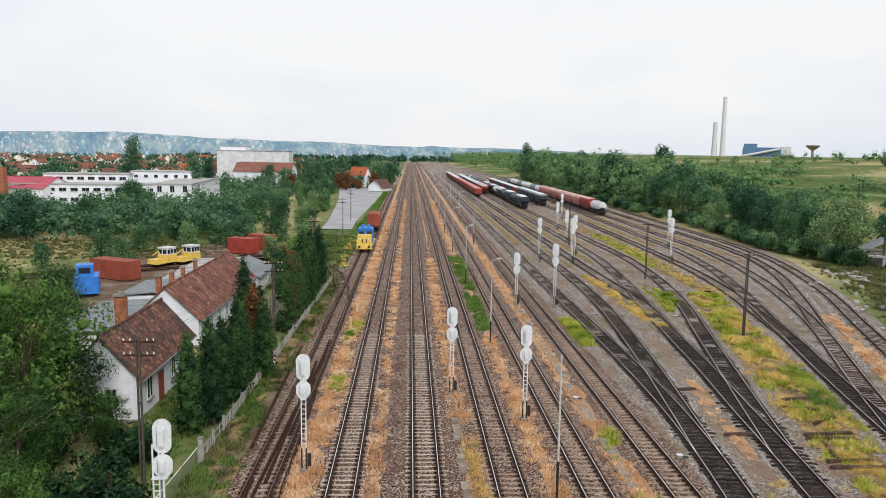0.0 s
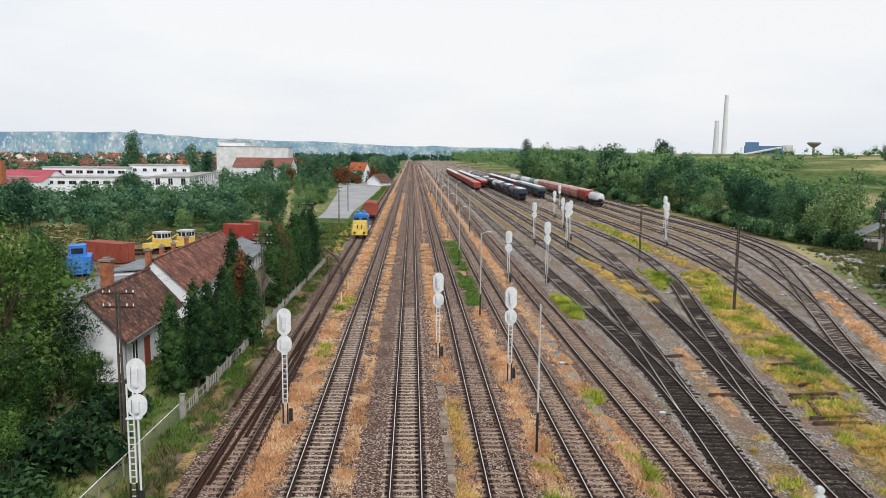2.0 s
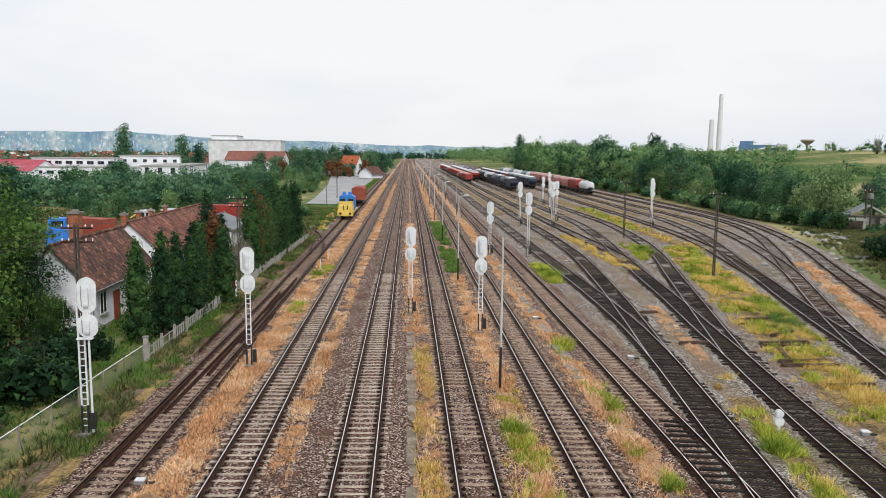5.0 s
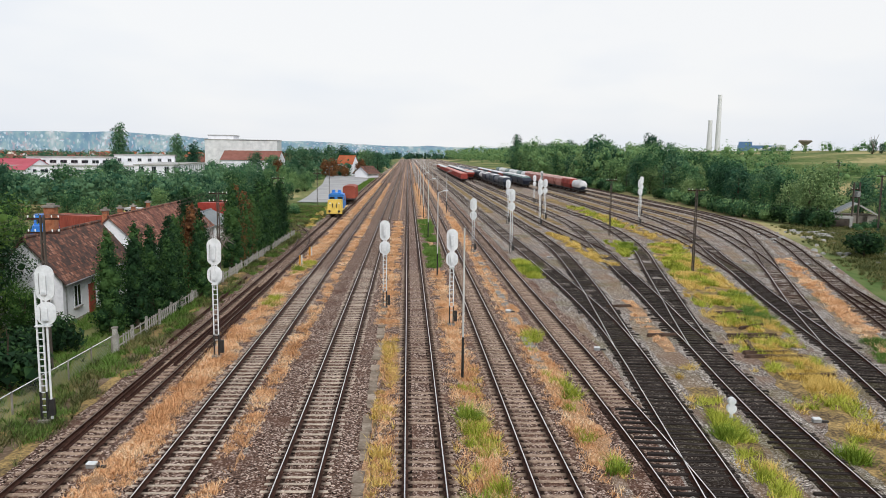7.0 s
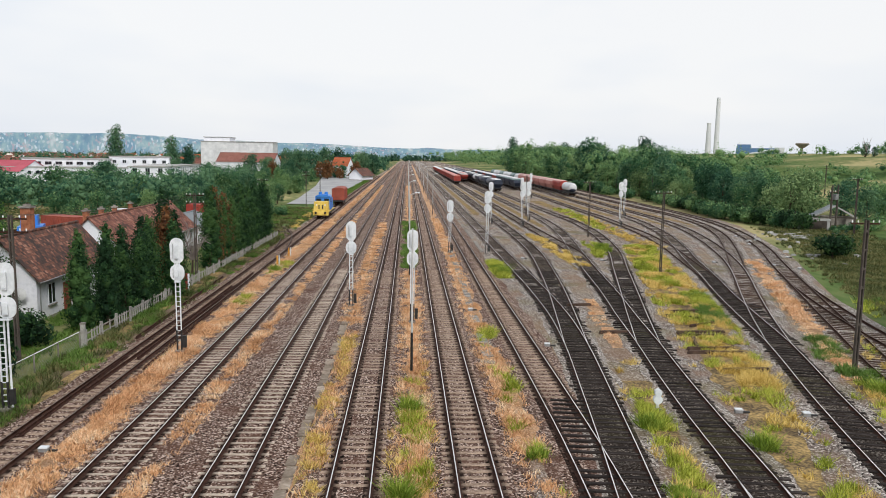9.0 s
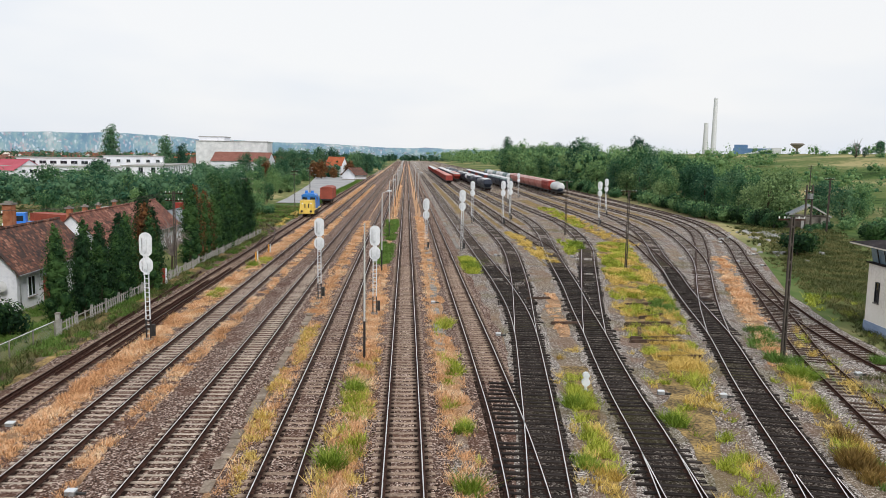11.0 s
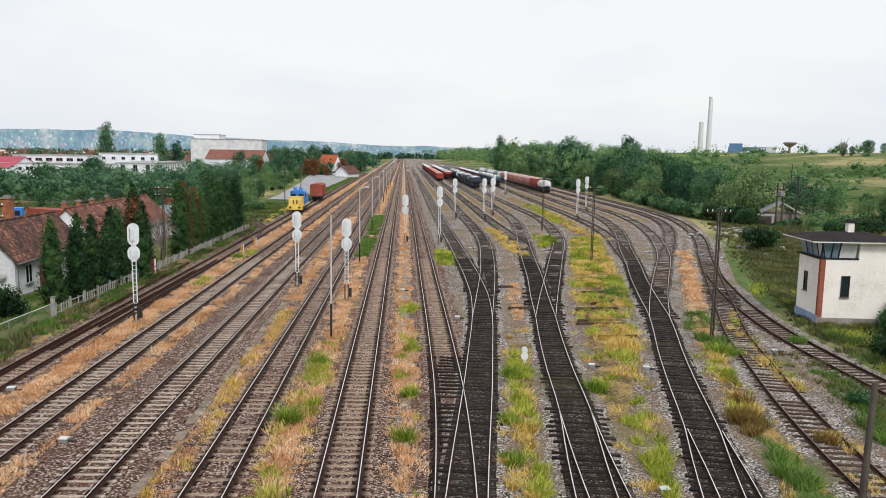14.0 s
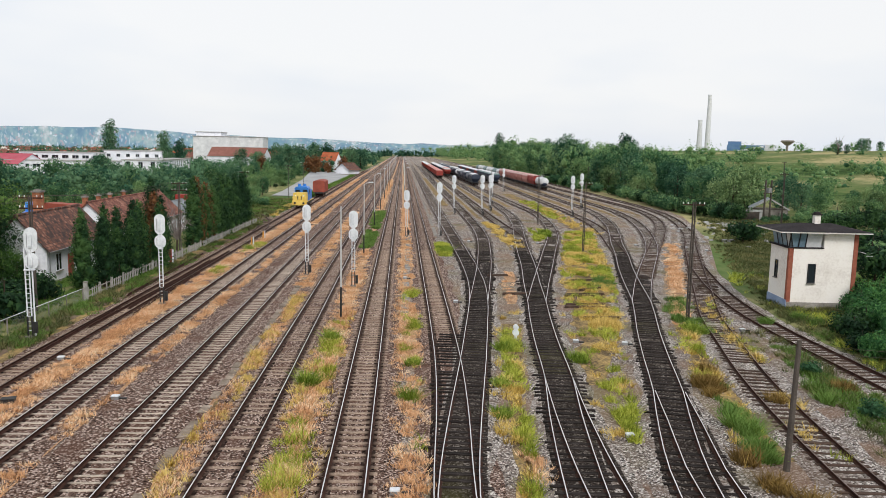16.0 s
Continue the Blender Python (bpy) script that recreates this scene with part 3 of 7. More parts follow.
# ---- signals ----
def signal(at, tall=7.0, turn=0.0, aside=0.0):
    """A two-headed light signal seen from behind: lattice mast, oval head over a round one."""
    ob = thing("railway_signal", pose(at[0], at[1], 0, 0, 0, turn), "white two-headed railway signal on a lattice mast with black foot", "signal", "yard signals")
    s = Shape()
    s.box(0, 0, -0.05, 0.5, 0.5, 0.25)
    part("footing", s, M_SLAB, ob)
    for dx in (-0.13, 0.13):
        part("mast_foot", Shape().box(dx, 0, 0.2, 0.08, 0.10, 1.25), M_BLACK, ob, "black painted mast foot")
        part("mast_upright", Shape().box(dx, 0, 1.45, 0.06, 0.08, tall - 2.6), M_WHITE, ob)
    part("cable_box", Shape().box(0.30, 0.05, 0.35, 0.22, 0.20, 0.75), M_BLACK, ob, "black cable box")
    k, z = 0, 0.5
    rung = Shape()
    rung.box(0, 0, 0, 0.20, 0.05, 0.035)
    rung = rung.data("rung", [M_WHITE])
    while z < tall - 1.6:
        part("rung", rung, M_WHITE, ob, at=pose(0, 0, z))
        z += 0.30
    for nm, zc, hw, hh in (("upper_head", tall - 0.78, 0.40, 0.78), ("lower_head", tall - 2.12, 0.42, 0.52)):
        s = Shape()
        n = 24
        for y in (-0.03, 0.03):
            for i in range(n):
                a = 2 * math.pi * i / n
                r = hw
                s.v.append((aside + r * math.cos(a), y, zc + (hh - r) * (1 if math.sin(a) >= 0 else -1) + r * math.sin(a)))
        s.f = [tuple(range(n)), tuple(range(2 * n - 1, n - 1, -1))] + [((i + 1) % n, i, n + i, n + (i + 1) % n) for i in range(n)]
        s.m = [0] * len(s.f)
        head = part(nm, s, M_WHITE, ob, "white oval background plate" if nm == "upper_head" else "white round background plate")
        part("lamp_box", Shape().box(aside, -0.12, zc - hh * 0.62, 0.20, 0.10, hh * 1.05), M_WHITE, head)
        for i in range(3 if nm == "upper_head" else 2):
            part("lamp_hood", Shape().tube((aside, 0.03, zc - hh * 0.45 + i * 0.38), (aside, 0.24, zc - hh * 0.45 + i * 0.38), 0.11, 0.12, 10), M_BLACK, head)
        part("bracket", Shape().box(aside, -0.185, zc - hh * 0.55, 0.16, 0.03, 0.06), M_PALEGREY, head)
        part("conduit", Shape().tube((aside - hw * 0.55, -0.05, zc - hh * 0.6), (aside - hw * 0.55, -0.05, zc + hh * 0.55), 0.016, n=5), M_GREYM, head)
    s = Shape()
    s.box(aside / 2, 0, tall - 2.7, 0.36 + aside, 0.3, 0.05)
    s.tube((aside, 0, 0.2 if aside else tall - 2.7), (aside, 0, tall - 0.3), 0.05, n=8)
    part("head_stay", s, M_WHITE, ob)
    return ob


SIG = [(-11.0, 31.3, 7.1), (-6.1, 41.7, 7.1), (3.3, 55.6, 6.95), (8.15, 49.9, 6.9), (13.1, 89, 6.7), (17.7, 88.3, 7.9), (22.4, 126.4, 7.7), (27.6, 124.0, 7.9), (30.3, 134, 7.6), (33.0, 154, 6.9), (43.2, 209, 7.4), (45.2, 125.3, 8.0), (52.0, 146.0, 7.9), (36.2, 180, 7)]
for x, y, tall in SIG:
    signal((x, y), tall, 3 if x < 0 else 0, 0.3 if x < -10 else 0.0)


# ---- poles ----
def lamp_pole(at, tall, lamp=True):
    ob = thing("yard_lamp" if lamp else "slender_pole", pose(at[0], at[1], 0), "slender pale steel pole with black foot" + (" and a small lamp arm" if lamp else ""), "lamp post" if lamp else "pole", "slender poles")
    s = Shape()
    s.tube((0, 0, -0.05), (0, 0, 2.3), 0.075, 0.07, 8)
    part("pole_foot", s, M_BLACK, ob, "black painted pole foot")
    s = Shape()
    s.tube((0, 0, 2.3), (0, 0, tall), 0.062, 0.045, 8)
    part("pole", s, M_POLEW, ob)
    if lamp:
        s = Shape()
        s.tube((0, 0, tall - 0.05), (0.55, 0, tall + 0.18), 0.03, n=6)
        part("arm", s, M_POLEW, ob)
        s = Shape()
        s.box(0.75, 0, tall + 0.14, 0.55, 0.22, 0.12, taper=0.8)
        part("lamp_head", s, M_WHITE, ob)
    return ob


lamp_pole((8.05, 37.7), 8.2, False)
for i in range(14):
    lamp_pole((8.0, 71 + 33.2 * i), 8.3)
for i in range(8):
    lamp_pole((13.0, 150 + 45 * i), 8.3)


def wire_pole(at, tall, arms=2, lean=0.0, turn=0.0, braced=True, label="brown concrete telegraph pole with cross-arms and white insulators"):
    ob = thing("telegraph_pole", pose(at[0], at[1], land(*at) - 0.05, 0, lean, turn), label, "pole", "telegraph poles")
    s = Shape()
    if braced:
        for dx in (-0.085, 0.085):
            s.box(dx, 0, 0, 0.075, 0.20, tall, taper=0.8)
    else:
        s.tube((0, 0, 0), (0, 0, tall), 0.13, 0.09, 9)
    part("shaft", s, M_POLEC, ob)
    if braced:
        for i in range(int(tall / 1.1)):
            s = Shape()
            s.box(0, 0, 0.5 + i * 1.1, 0.11, 0.14, 0.14)
            part("spacer", s, M_POLEC, ob)
    for k in range(arms):
        z = tall - 0.25 - 0.75 * k
        s = Shape()
        s.box(0, 0.12, z, 1.7, 0.07, 0.09)
        arm = part("cross_arm", s, M_RAILSIDE, ob)
        for dx in (-0.8, -0.45, 0.45, 0.8):
            s = Shape()
            s.tube((dx, 0.12, z + 0.08), (dx, 0.12, z + 0.14), 0.02, n=6)
            s.tube((dx, 0.12, z + 0.14), (dx, 0.12, z + 0.25), 0.045, 0.03, 7)
            part("insulator", s, M_PORC, arm)
    return ob


for x, y, tall, arms in ((34.2, 38.1, 8.9, 1), (35.0, 74.4, 8.8, 1), (35.6, 109, 8.6, 1), (32, 147, 8.4, 0), (-14.6, 39.5, 8.6, 2), (-12.9, 69.8, 8.3, 2), (-14.5, 112, 8.3, 2), (-15, 165, 8.3, 2), (-16, 200, 8.3, 2)):
    wire_pole((x, y), tall, arms)
wire_pole((27.75, 11.2), 5.35, 0, lean=1.0, braced=False, label="short dark wooden pole beside the tracks")
wire_pole((82, 116), 9.4, 1)
wire_pole((137, 221), 9.5, 2)
wire_pole((77, 240), 7.6, 0, braced=False, label="grey round wooden pole at the meadow's edge")
wire_pole((84, 225), 8.5, 0, braced=False, label="grey round wooden pole at the meadow's edge")
twin = thing("transformer_pole", pose(84.4, 126.4, -0.1, 0, 0, 30), "pair of concrete poles carrying a beam and transformer", "pole")
for dx in (-0.95, 0.95):
    part("shaft", Shape().box(dx, 0, 0, 0.3, 0.28, 7.9, taper=0.75), M_POLEC, twin)
for zr in (5.2, 6.6):
    part("beam", Shape().box(0, 0.18, zr, 2.9, 0.1, 0.16), M_RAILSIDE, twin)
part("transformer", Shape().box(0, -0.1, 5.36, 1.0, 0.7, 0.95), M_GREYM, twin, "grey transformer box")
for dx in (-1.2, -0.4, 0.4, 1.2):
    part("insulator", Shape().tube((dx, 0.18, 6.76), (dx, 0.18, 7.0), 0.05, 0.035, 7), M_PORC, twin)


# ---- trees ----
def leaf_cloud(rng, centres, radii, n, size, flat=1.0, loose=1.22):
    """n leaves over lumps: numpy vertices, triangles facing outward, and a soft outward normal for each vertex."""
    w = radii ** 2 / (radii ** 2).sum()
    which = rng.choice(len(centres), n, p=w)
    d = rng.normal(size=(n, 3))
    d /= np.linalg.norm(d, axis=1)[:, None]
    r = radii[which] * (loose - 0.70 * rng.random(n) ** 1.6)
    c = centres[which] + d * r[:, None] * np.array((1, 1, flat))
    u = rng.normal(size=(n, 3))
    u -= (u * d).sum(1)[:, None] * d * 0.7
    u /= np.linalg.norm(u, axis=1)[:, None]
    v = np.cross(d, u) + rng.normal(size=(n, 3)) * 0.35
    s = size * rng.uniform(0.6, 1.4, n)[:, None]
    V = np.stack([c - u * s, c + v * s * 1.1, c + u * s], 1)
    face = np.cross(V[:, 1] - V[:, 0], V[:, 2] - V[:, 0])
    flip = (face * d).sum(1) < 0
    V[flip] = V[flip][:, ::-1]
    nrm = d + rng.normal(size=(n, 3)) * 0.38
    nrm /= np.linalg.norm(nrm, axis=1)[:, None]
    return V.reshape(-1, 3), np.arange(n)[:, None] * 3 + np.array((0, 1, 2)), np.repeat(nrm, 3, 0)


def foliage(name, rng, C, R, n, leaf, flat, material, core=0.24, loose=1.22):
    """Leaves over lumps and a dark ragged heart in each lump, as one mesh with soft normals."""
    V, F, N = leaf_cloud(rng, C, R, n, leaf, flat, loose)
    th, ph = np.pi * (np.arange(4) + 0.5) / 4, 2 * np.pi * np.arange(6) / 6
    ball = np.stack([np.outer(np.sin(th), np.cos(ph)), np.outer(np.sin(th), np.sin(ph)), np.outer(np.cos(th), np.ones(6))], 2).reshape(-1, 3)
    quads = np.array([(j * 6 + i, (j + 1) * 6 + i, (j + 1) * 6 + (i + 1) % 6, j * 6 + (i + 1) % 6) for j in range(3) for i in range(6)])
    rough = rng.uniform(0.8, 1.1, (len(C), 24, 1))
    hearts = (C[:, None, :] + ball[None] * rough * (R * core)[:, None, None] * np.array((1, 1, flat))).reshape(-1, 3)
    rings = (np.arange(len(C))[:, None, None] * 24 + quads[None]).reshape(-1, 4) + len(V)
    me = bpy.data.meshes.new(name)
    me.from_pydata(V.tolist() + hearts.tolist(), [], F.tolist() + rings.tolist(), shade_flat=False)
    me.normals_split_custom_set_from_vertices(np.concatenate([N, np.tile(ball, (len(C), 1))]).tolist())
    me.materials.append(material)
    return me


def tree_meshes(seed, tall, wide, leaf_mat, n_leaves, leaf, form="round", bare=0.04):
    rng = np.random.default_rng(seed)
    rnd = random.Random(seed)
    t = Shape()
    top = tall * (0.75 if form == "round" else 0.95)
    r = 0.022 * tall + 0.05
    t.tube((0, 0, -0.4), (0.1, 0, tall * 0.35), r, r * 0.7, 8)
    t.tube((0.1, 0, tall * 0.35), (0, 0.1, top), r * 0.7, r * 0.12, 7)
    lumps, radii = [], []
    if form == "round":
        for i in range(24):
            a = i * 2.4 + rnd.uniform(-0.4, 0.4)
            z = tall * (bare + (0.96 - bare) * (0.10 + 0.83 * ((i + rnd.random()) / 24)))
            k = math.sin(math.pi * min(1, max(0.1, (z / tall - bare + 0.1) / (1.15 - bare)))) ** 0.6
            d = wide * 0.36 * k * rnd.uniform(0.4, 1.1)
            q = (d * math.cos(a), d * math.sin(a), z)
            lumps.append(q)
            radii.append(wide * rnd.uniform(0.10, 0.22))
            if i % 3 == 0:
                t.tube((0.05, 0, z * 0.6), q, r * 0.35, r * 0.08, 4)
    elif form == "poplar":
        for i in range(16):
            k = i / 15
            a = i * 2.4
            lumps.append((0.14 * wide * math.cos(a), 0.14 * wide * math.sin(a), tall * (0.08 + 0.86 * k)))
            radii.append(wide * (0.14 + 0.20 * math.sin(math.pi * (0.12 + 0.78 * k))) * rnd.uniform(0.85, 1.1))
    elif form == "column":
        n = 26
        for i in range(n):
            k = i / (n - 1)
            a = i * 2.4
            w = wide * (0.06 + 0.25 * math.sin(math.pi * (0.18 + 0.80 * k)) ** 0.8) * rnd.uniform(0.8, 1.15)
            off = (0.17 * (1 - k) + 0.04) * wide
            lumps.append((off * math.cos(a), off * math.sin(a), tall * (0.05 + 0.90 * k)))
            radii.append(w)
    else:
        for i in range(9):
            a = i * 2.4
            d = wide * 0.32 * rnd.uniform(0.2, 1)
            lumps.append((d * math.cos(a), d * math.sin(a), tall * rnd.uniform(0.25, 0.66)))
            radii.append(tall * rnd.uniform(0.22, 0.36))
    C, R = np.array(lumps), np.array(radii)
    return t.data("trunk", [M_BARK]), foliage("crown", rng, C, R, n_leaves, leaf, 1.35 if form == "column" else 0.85, leaf_mat, 0.5 if form == "column" else 0.24, 1.04 if form == "column" else 1.22)


PROTO = {
    # Near crowns take the darker leaf copies with shade in their colour.
    "deep": [tree_meshes(11 + i, 12, 9, L_DEEP_SHADED, 11500, 0.118) for i in range(3)],
    "mid": [tree_meshes(31 + i, 11, 9, L_MID_SHADED, 11500, 0.118) for i in range(2)],
    # Far crowns take the paler, bluer leaves that carry the haze.
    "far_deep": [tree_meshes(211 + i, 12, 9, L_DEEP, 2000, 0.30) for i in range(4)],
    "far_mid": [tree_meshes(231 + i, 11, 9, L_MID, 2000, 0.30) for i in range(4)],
    "pale": [tree_meshes(51 + i, 9, 8, L_PALE, 1900, 0.24) for i in range(3)],
    "thuja": [tree_meshes(71 + i, 7, 2.6, L_THUJA, 5600, 0.085, "column") for i in range(3)],
    "brown": [tree_meshes(81, 7, 2.3, L_RUST, 4000, 0.09, "column")],
    "poplar": [tree_meshes(91, 22, 8.5, L_DEEP, 4200, 0.34, "poplar")],
    "red": [tree_meshes(93, 11, 9, L_RUST, 1900, 0.33)],
    "bush": [tree_meshes(101 + i, 3.2, 4.5, L_MID, 900, 0.20, "bush") for i in range(3)],
    "freshbush": [tree_meshes(141 + i, 3.2, 4.5, L_FRESHLEAF, 2600, 0.13, "bush") for i in range(3)],
    # Dark bushes take the same shade-darkened leaf copy.
    "darkbush": [tree_meshes(111 + i, 3.2, 4.5, L_DEEP_SHADED, 900, 0.20, "bush") for i in range(3)],
}
TREE_TEXT = {
    "deep": ("tree", "dense dark green broadleaf tree in leaf"), "mid": ("tree", "leafy mid-green broadleaf tree in summer"), "pale": ("tree", "pale green willow-like tree by the yard"),
    "thuja": ("thuja", "tall dark green columnar thuja by the fence"), "brown": ("thuja", "withered brown columnar conifer in the hedge row"), "poplar": ("poplar", "tall dark columnar poplar tree"),
    "red": ("tree", "reddish-brown leaved tree by the station"), "freshbush": ("bush", "bright green leafy bush beside the cabin"), "bush": ("bush", "rounded leafy green bush in grass"), "darkbush": ("bush", "dark green rounded leafy bush"),
}
t_rnd = random.Random(4)
M_DEADWOOD = mat("dead_twigs", [(0.3, (0.16, 0.13, 0.12)), (0.7, (0.34, 0.29, 0.27))], 2, 5, 0.9)


def tree(kind, x, y, size=1.0, z=None, high=1.0, broad=1.0):
    name, label = TREE_TEXT[kind]
    # Trees farther off switch to the crowns with hazed leaf colour.
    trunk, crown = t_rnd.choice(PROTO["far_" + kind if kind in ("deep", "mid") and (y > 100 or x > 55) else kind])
    ob = thing(name, pose(x, y, land(x, y) - 0.05 if z is None else z, 0, 0, t_rnd.uniform(0, 360)), label, name, "trees and bushes")
    ob.scale = (size * broad, size * broad, size * high)
    part("trunk", trunk, M_BARK, ob)
    part("crown", crown, [], ob)
    return ob


# hedge row of columnar thujas, in two groups
for i in range(10):
    y = 47.6 + 1.75 * i
    tree("brown" if i == 8 else "thuja", -14.0 + 0.085 * (y - 48) + (0.8 if i % 3 == 1 else -0.25) + t_rnd.uniform(-0.3, 0.3), y, t_rnd.uniform(1.0, 1.16) * (0.84 if i % 3 == 1 else 1), broad=t_rnd.uniform(0.98, 1.15))
tree("thuja", -15.0, 67.0, 1.30, broad=1.0)
for i in range(16):
    tree("brown" if i in (1, 3) else "thuja", -12.7 + t_rnd.uniform(-0.9, 0.3), 76.0 + 2.05 * i, t_rnd.uniform(0.98, 1.28), broad=t_rnd.uniform(1.0, 1.22))
# leafless tree between the two groups
bare = thing("bare_tree", pose(-13.8, 71.4, -0.05), "leafless grey dead tree with drooping twigs", "tree")
s = Shape()
s.tube((0, 0, -0.2), (0.1, 0, 1.6), 0.12, 0.09, 7)
part("trunk", s, M_BARK, bare)
for i in range(26):
    a, up = i * 2.4, t_rnd.uniform(1.0, 3.6)
    r = t_rnd.uniform(1.0, 2.3)
    mid = (0.6 * r * math.cos(a), 0.6 * r * math.sin(a), 1.4 + up)
    tip = (r * math.cos(a), r * math.sin(a), 1.2 + up * t_rnd.uniform(0.7, 1.15))
    tw = Shape().tube((0.1, 0, 1.4), mid, 0.045, 0.03, 4).tube(mid, tip, 0.03, 0.012, 4)
    for k in range(3):
        tw.tube(mid, (mid[0] + t_rnd.uniform(-0.8, 0.8), mid[1] + t_rnd.uniform(-0.8, 0.8), mid[2] + t_rnd.uniform(-0.5, 0.7)), 0.02, 0.008, 3)
    part("branch", tw, M_DEADWOOD, bare)
# large trees in front of the houses
for x, y, sz, k in ((-23.4, 44.5, 1.12, "mid"), (-21.6, 47.0, 0.6, "deep"), (-18.6, 45.0, 0.36, "mid"), (-28.0, 41, 1.15, "deep"), (-31, 49, 1.18, "mid"), (-24.0, 34.5, 0.88, "deep"), (-33, 39, 1.15, "deep"), (-20.2, 37.5, 0.62, "mid"), (-29, 31, 0.98, "deep"), (-36, 53, 1.05, "deep"), (-18.0, 32.5, 0.48, "mid"), (-37, 63, 0.9, "deep"), (-41, 70, 0.85, "deep"), (-21.0, 29, 0.6, "deep"), (-30, 60, 0.8, "mid"), (-34, 72, 0.7, "deep"), (-38, 44, 1.1, "deep"), (-46, 80, 0.75, "mid"), (-17.2, 27, 0.42, "deep"), (-22, 23, 0.6, "mid"), (-45, 58, 1.0, "deep"), (-50, 68, 0.9, "mid")):
    tree(k, x, y, sz)
for i in range(38):
    tree("darkbush", t_rnd.uniform(-24, -14.4), t_rnd.uniform(16, 45), t_rnd.uniform(0.45, 1.0))
# thicket on the town side
for i in range(46):
    y = t_rnd.uniform(148, 235)
    x = -t_rnd.uniform(33 + 0.03 * (y - 146), 52 + 0.55 * y)
    tree(t_rnd.choice(("deep", "deep", "mid", "darkbush", "bush")), x, y, t_rnd.uniform(0.42, 0.72) * (1.25 if x < -70 else 1.0))
for i in range(26):
    y = t_rnd.uniform(172, 345)
    tree(t_rnd.choice(("bush", "darkbush", "mid")), -t_rnd.uniform(24, 29) - 0.05 * (y - 175), y, t_rnd.uniform(0.4, 0.6))
for i in range(46):
    y = t_rnd.uniform(150, 345)
    tree(t_rnd.choice(("deep", "mid", "mid", "bush")), -t_rnd.uniform(31, 44) - 0.05 * (y - 150), y, t_rnd.uniform(0.4, 0.66))
for i in range(16):
    y = t_rnd.uniform(104, 160)
    tree(t_rnd.choice(("bush", "darkbush", "bush")), -t_rnd.uniform(16.5, 25), y, t_rnd.uniform(0.5, 0.95))
for x, y, sz in ((-24, 128, 0.42), (-22, 152, 0.4), (-27, 156, 0.45), (-30, 160, 0.5), (-47, 122, 0.45), (-52, 126, 0.5), (-58, 118, 0.4), (-50, 138, 0.5), (-42, 142, 0.5), (-36, 146, 0.5)):
    tree("mid", x, y, sz)
for x, y, sz, k in ((-136, 372, 1.15, "poplar"), (-84, 292, 0.85, "poplar"), (-80, 300, 0.72, "poplar"), (-30.5, 356, 0.85, "red"), (-35, 366, 0.8, "red"), (-26.0, 368, 0.55, "red"), (-18.0, 370, 0.78, "red"), (-52, 330, 0.8, "red"), (-30, 410, 1.35, "deep"), (-37, 405, 1.4, "deep"), (-44, 392, 1.3, "deep"), (-46, 372, 1.2, "deep"), (-52, 400, 1.3, "deep"), (-60, 420, 1.3, "deep"), (-16, 400, 1.15, "deep"), (-11.5, 412, 1.0, "deep"), (-13, 440, 1.1, "deep"), (-20, 430, 1.2, "mid"), (-70, 372, 1.05, "deep"), (-62, 366, 0.95, "mid"), (-57, 350, 0.9, "deep"), (-47, 345, 0.8, "deep")):
    tree(k, x, y, sz)
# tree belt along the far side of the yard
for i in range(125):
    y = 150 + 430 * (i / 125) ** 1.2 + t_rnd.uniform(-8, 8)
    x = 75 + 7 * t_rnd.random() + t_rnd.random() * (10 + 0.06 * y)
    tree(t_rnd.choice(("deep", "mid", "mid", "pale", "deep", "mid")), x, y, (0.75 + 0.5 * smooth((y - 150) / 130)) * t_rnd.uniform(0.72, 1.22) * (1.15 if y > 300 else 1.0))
for i in range(34):
    y = 185 + 190 * (i / 34) + t_rnd.uniform(-5, 5)
    tree(t_rnd.choice(("bush", "darkbush", "bush")), 73.5 + t_rnd.uniform(-1, 4), y, t_rnd.uniform(0.8, 1.4))
# close green hedge along the outermost track
for i in range(36):
    y = 122 + 62 * (i / 36)
    x = float(np.interp(y, (122, 144, 165, 184), (75.5, 72.5, 73.5, 75.5))) + t_rnd.uniform(-0.6, 1.4)
    tree(t_rnd.choice(("darkbush", "bush", "bush")), x, y, t_rnd.uniform(0.85, 1.15), high=t_rnd.uniform(1.0, 1.35))
# trees and thicket behind the signal cabin
for i in range(40):
    y = t_rnd.uniform(34, 165)
    x = t_rnd.uniform(66, 96) if y < 75 else t_rnd.uniform(92, 138)
    tree(t_rnd.choice(("deep", "mid", "mid", "pale", "mid", "darkbush")), x, y, t_rnd.uniform(0.36, 0.66))
for x, y, sz, k in ((79.5, 140, 0.82, "pale"), (84, 141, 1.0, "pale"), (88.5, 145, 1.2, "pale"), (83, 150, 0.75, "mid"), (92, 150, 0.75, "mid"), (97, 145, 0.65, "deep"), (78.5, 150, 0.65, "mid"), (102, 152, 0.7, "deep"), (96, 135, 0.62, "deep")):
    tree(k, x, y, sz)
for i in range(40):
    y = t_rnd.uniform(30, 115)
    tree(t_rnd.choice(("bush", "darkbush", "darkbush")), 60 + 0.34 * max(0, y - 45) + t_rnd.uniform(0, 16), y, t_rnd.uniform(0.7, 1.4))


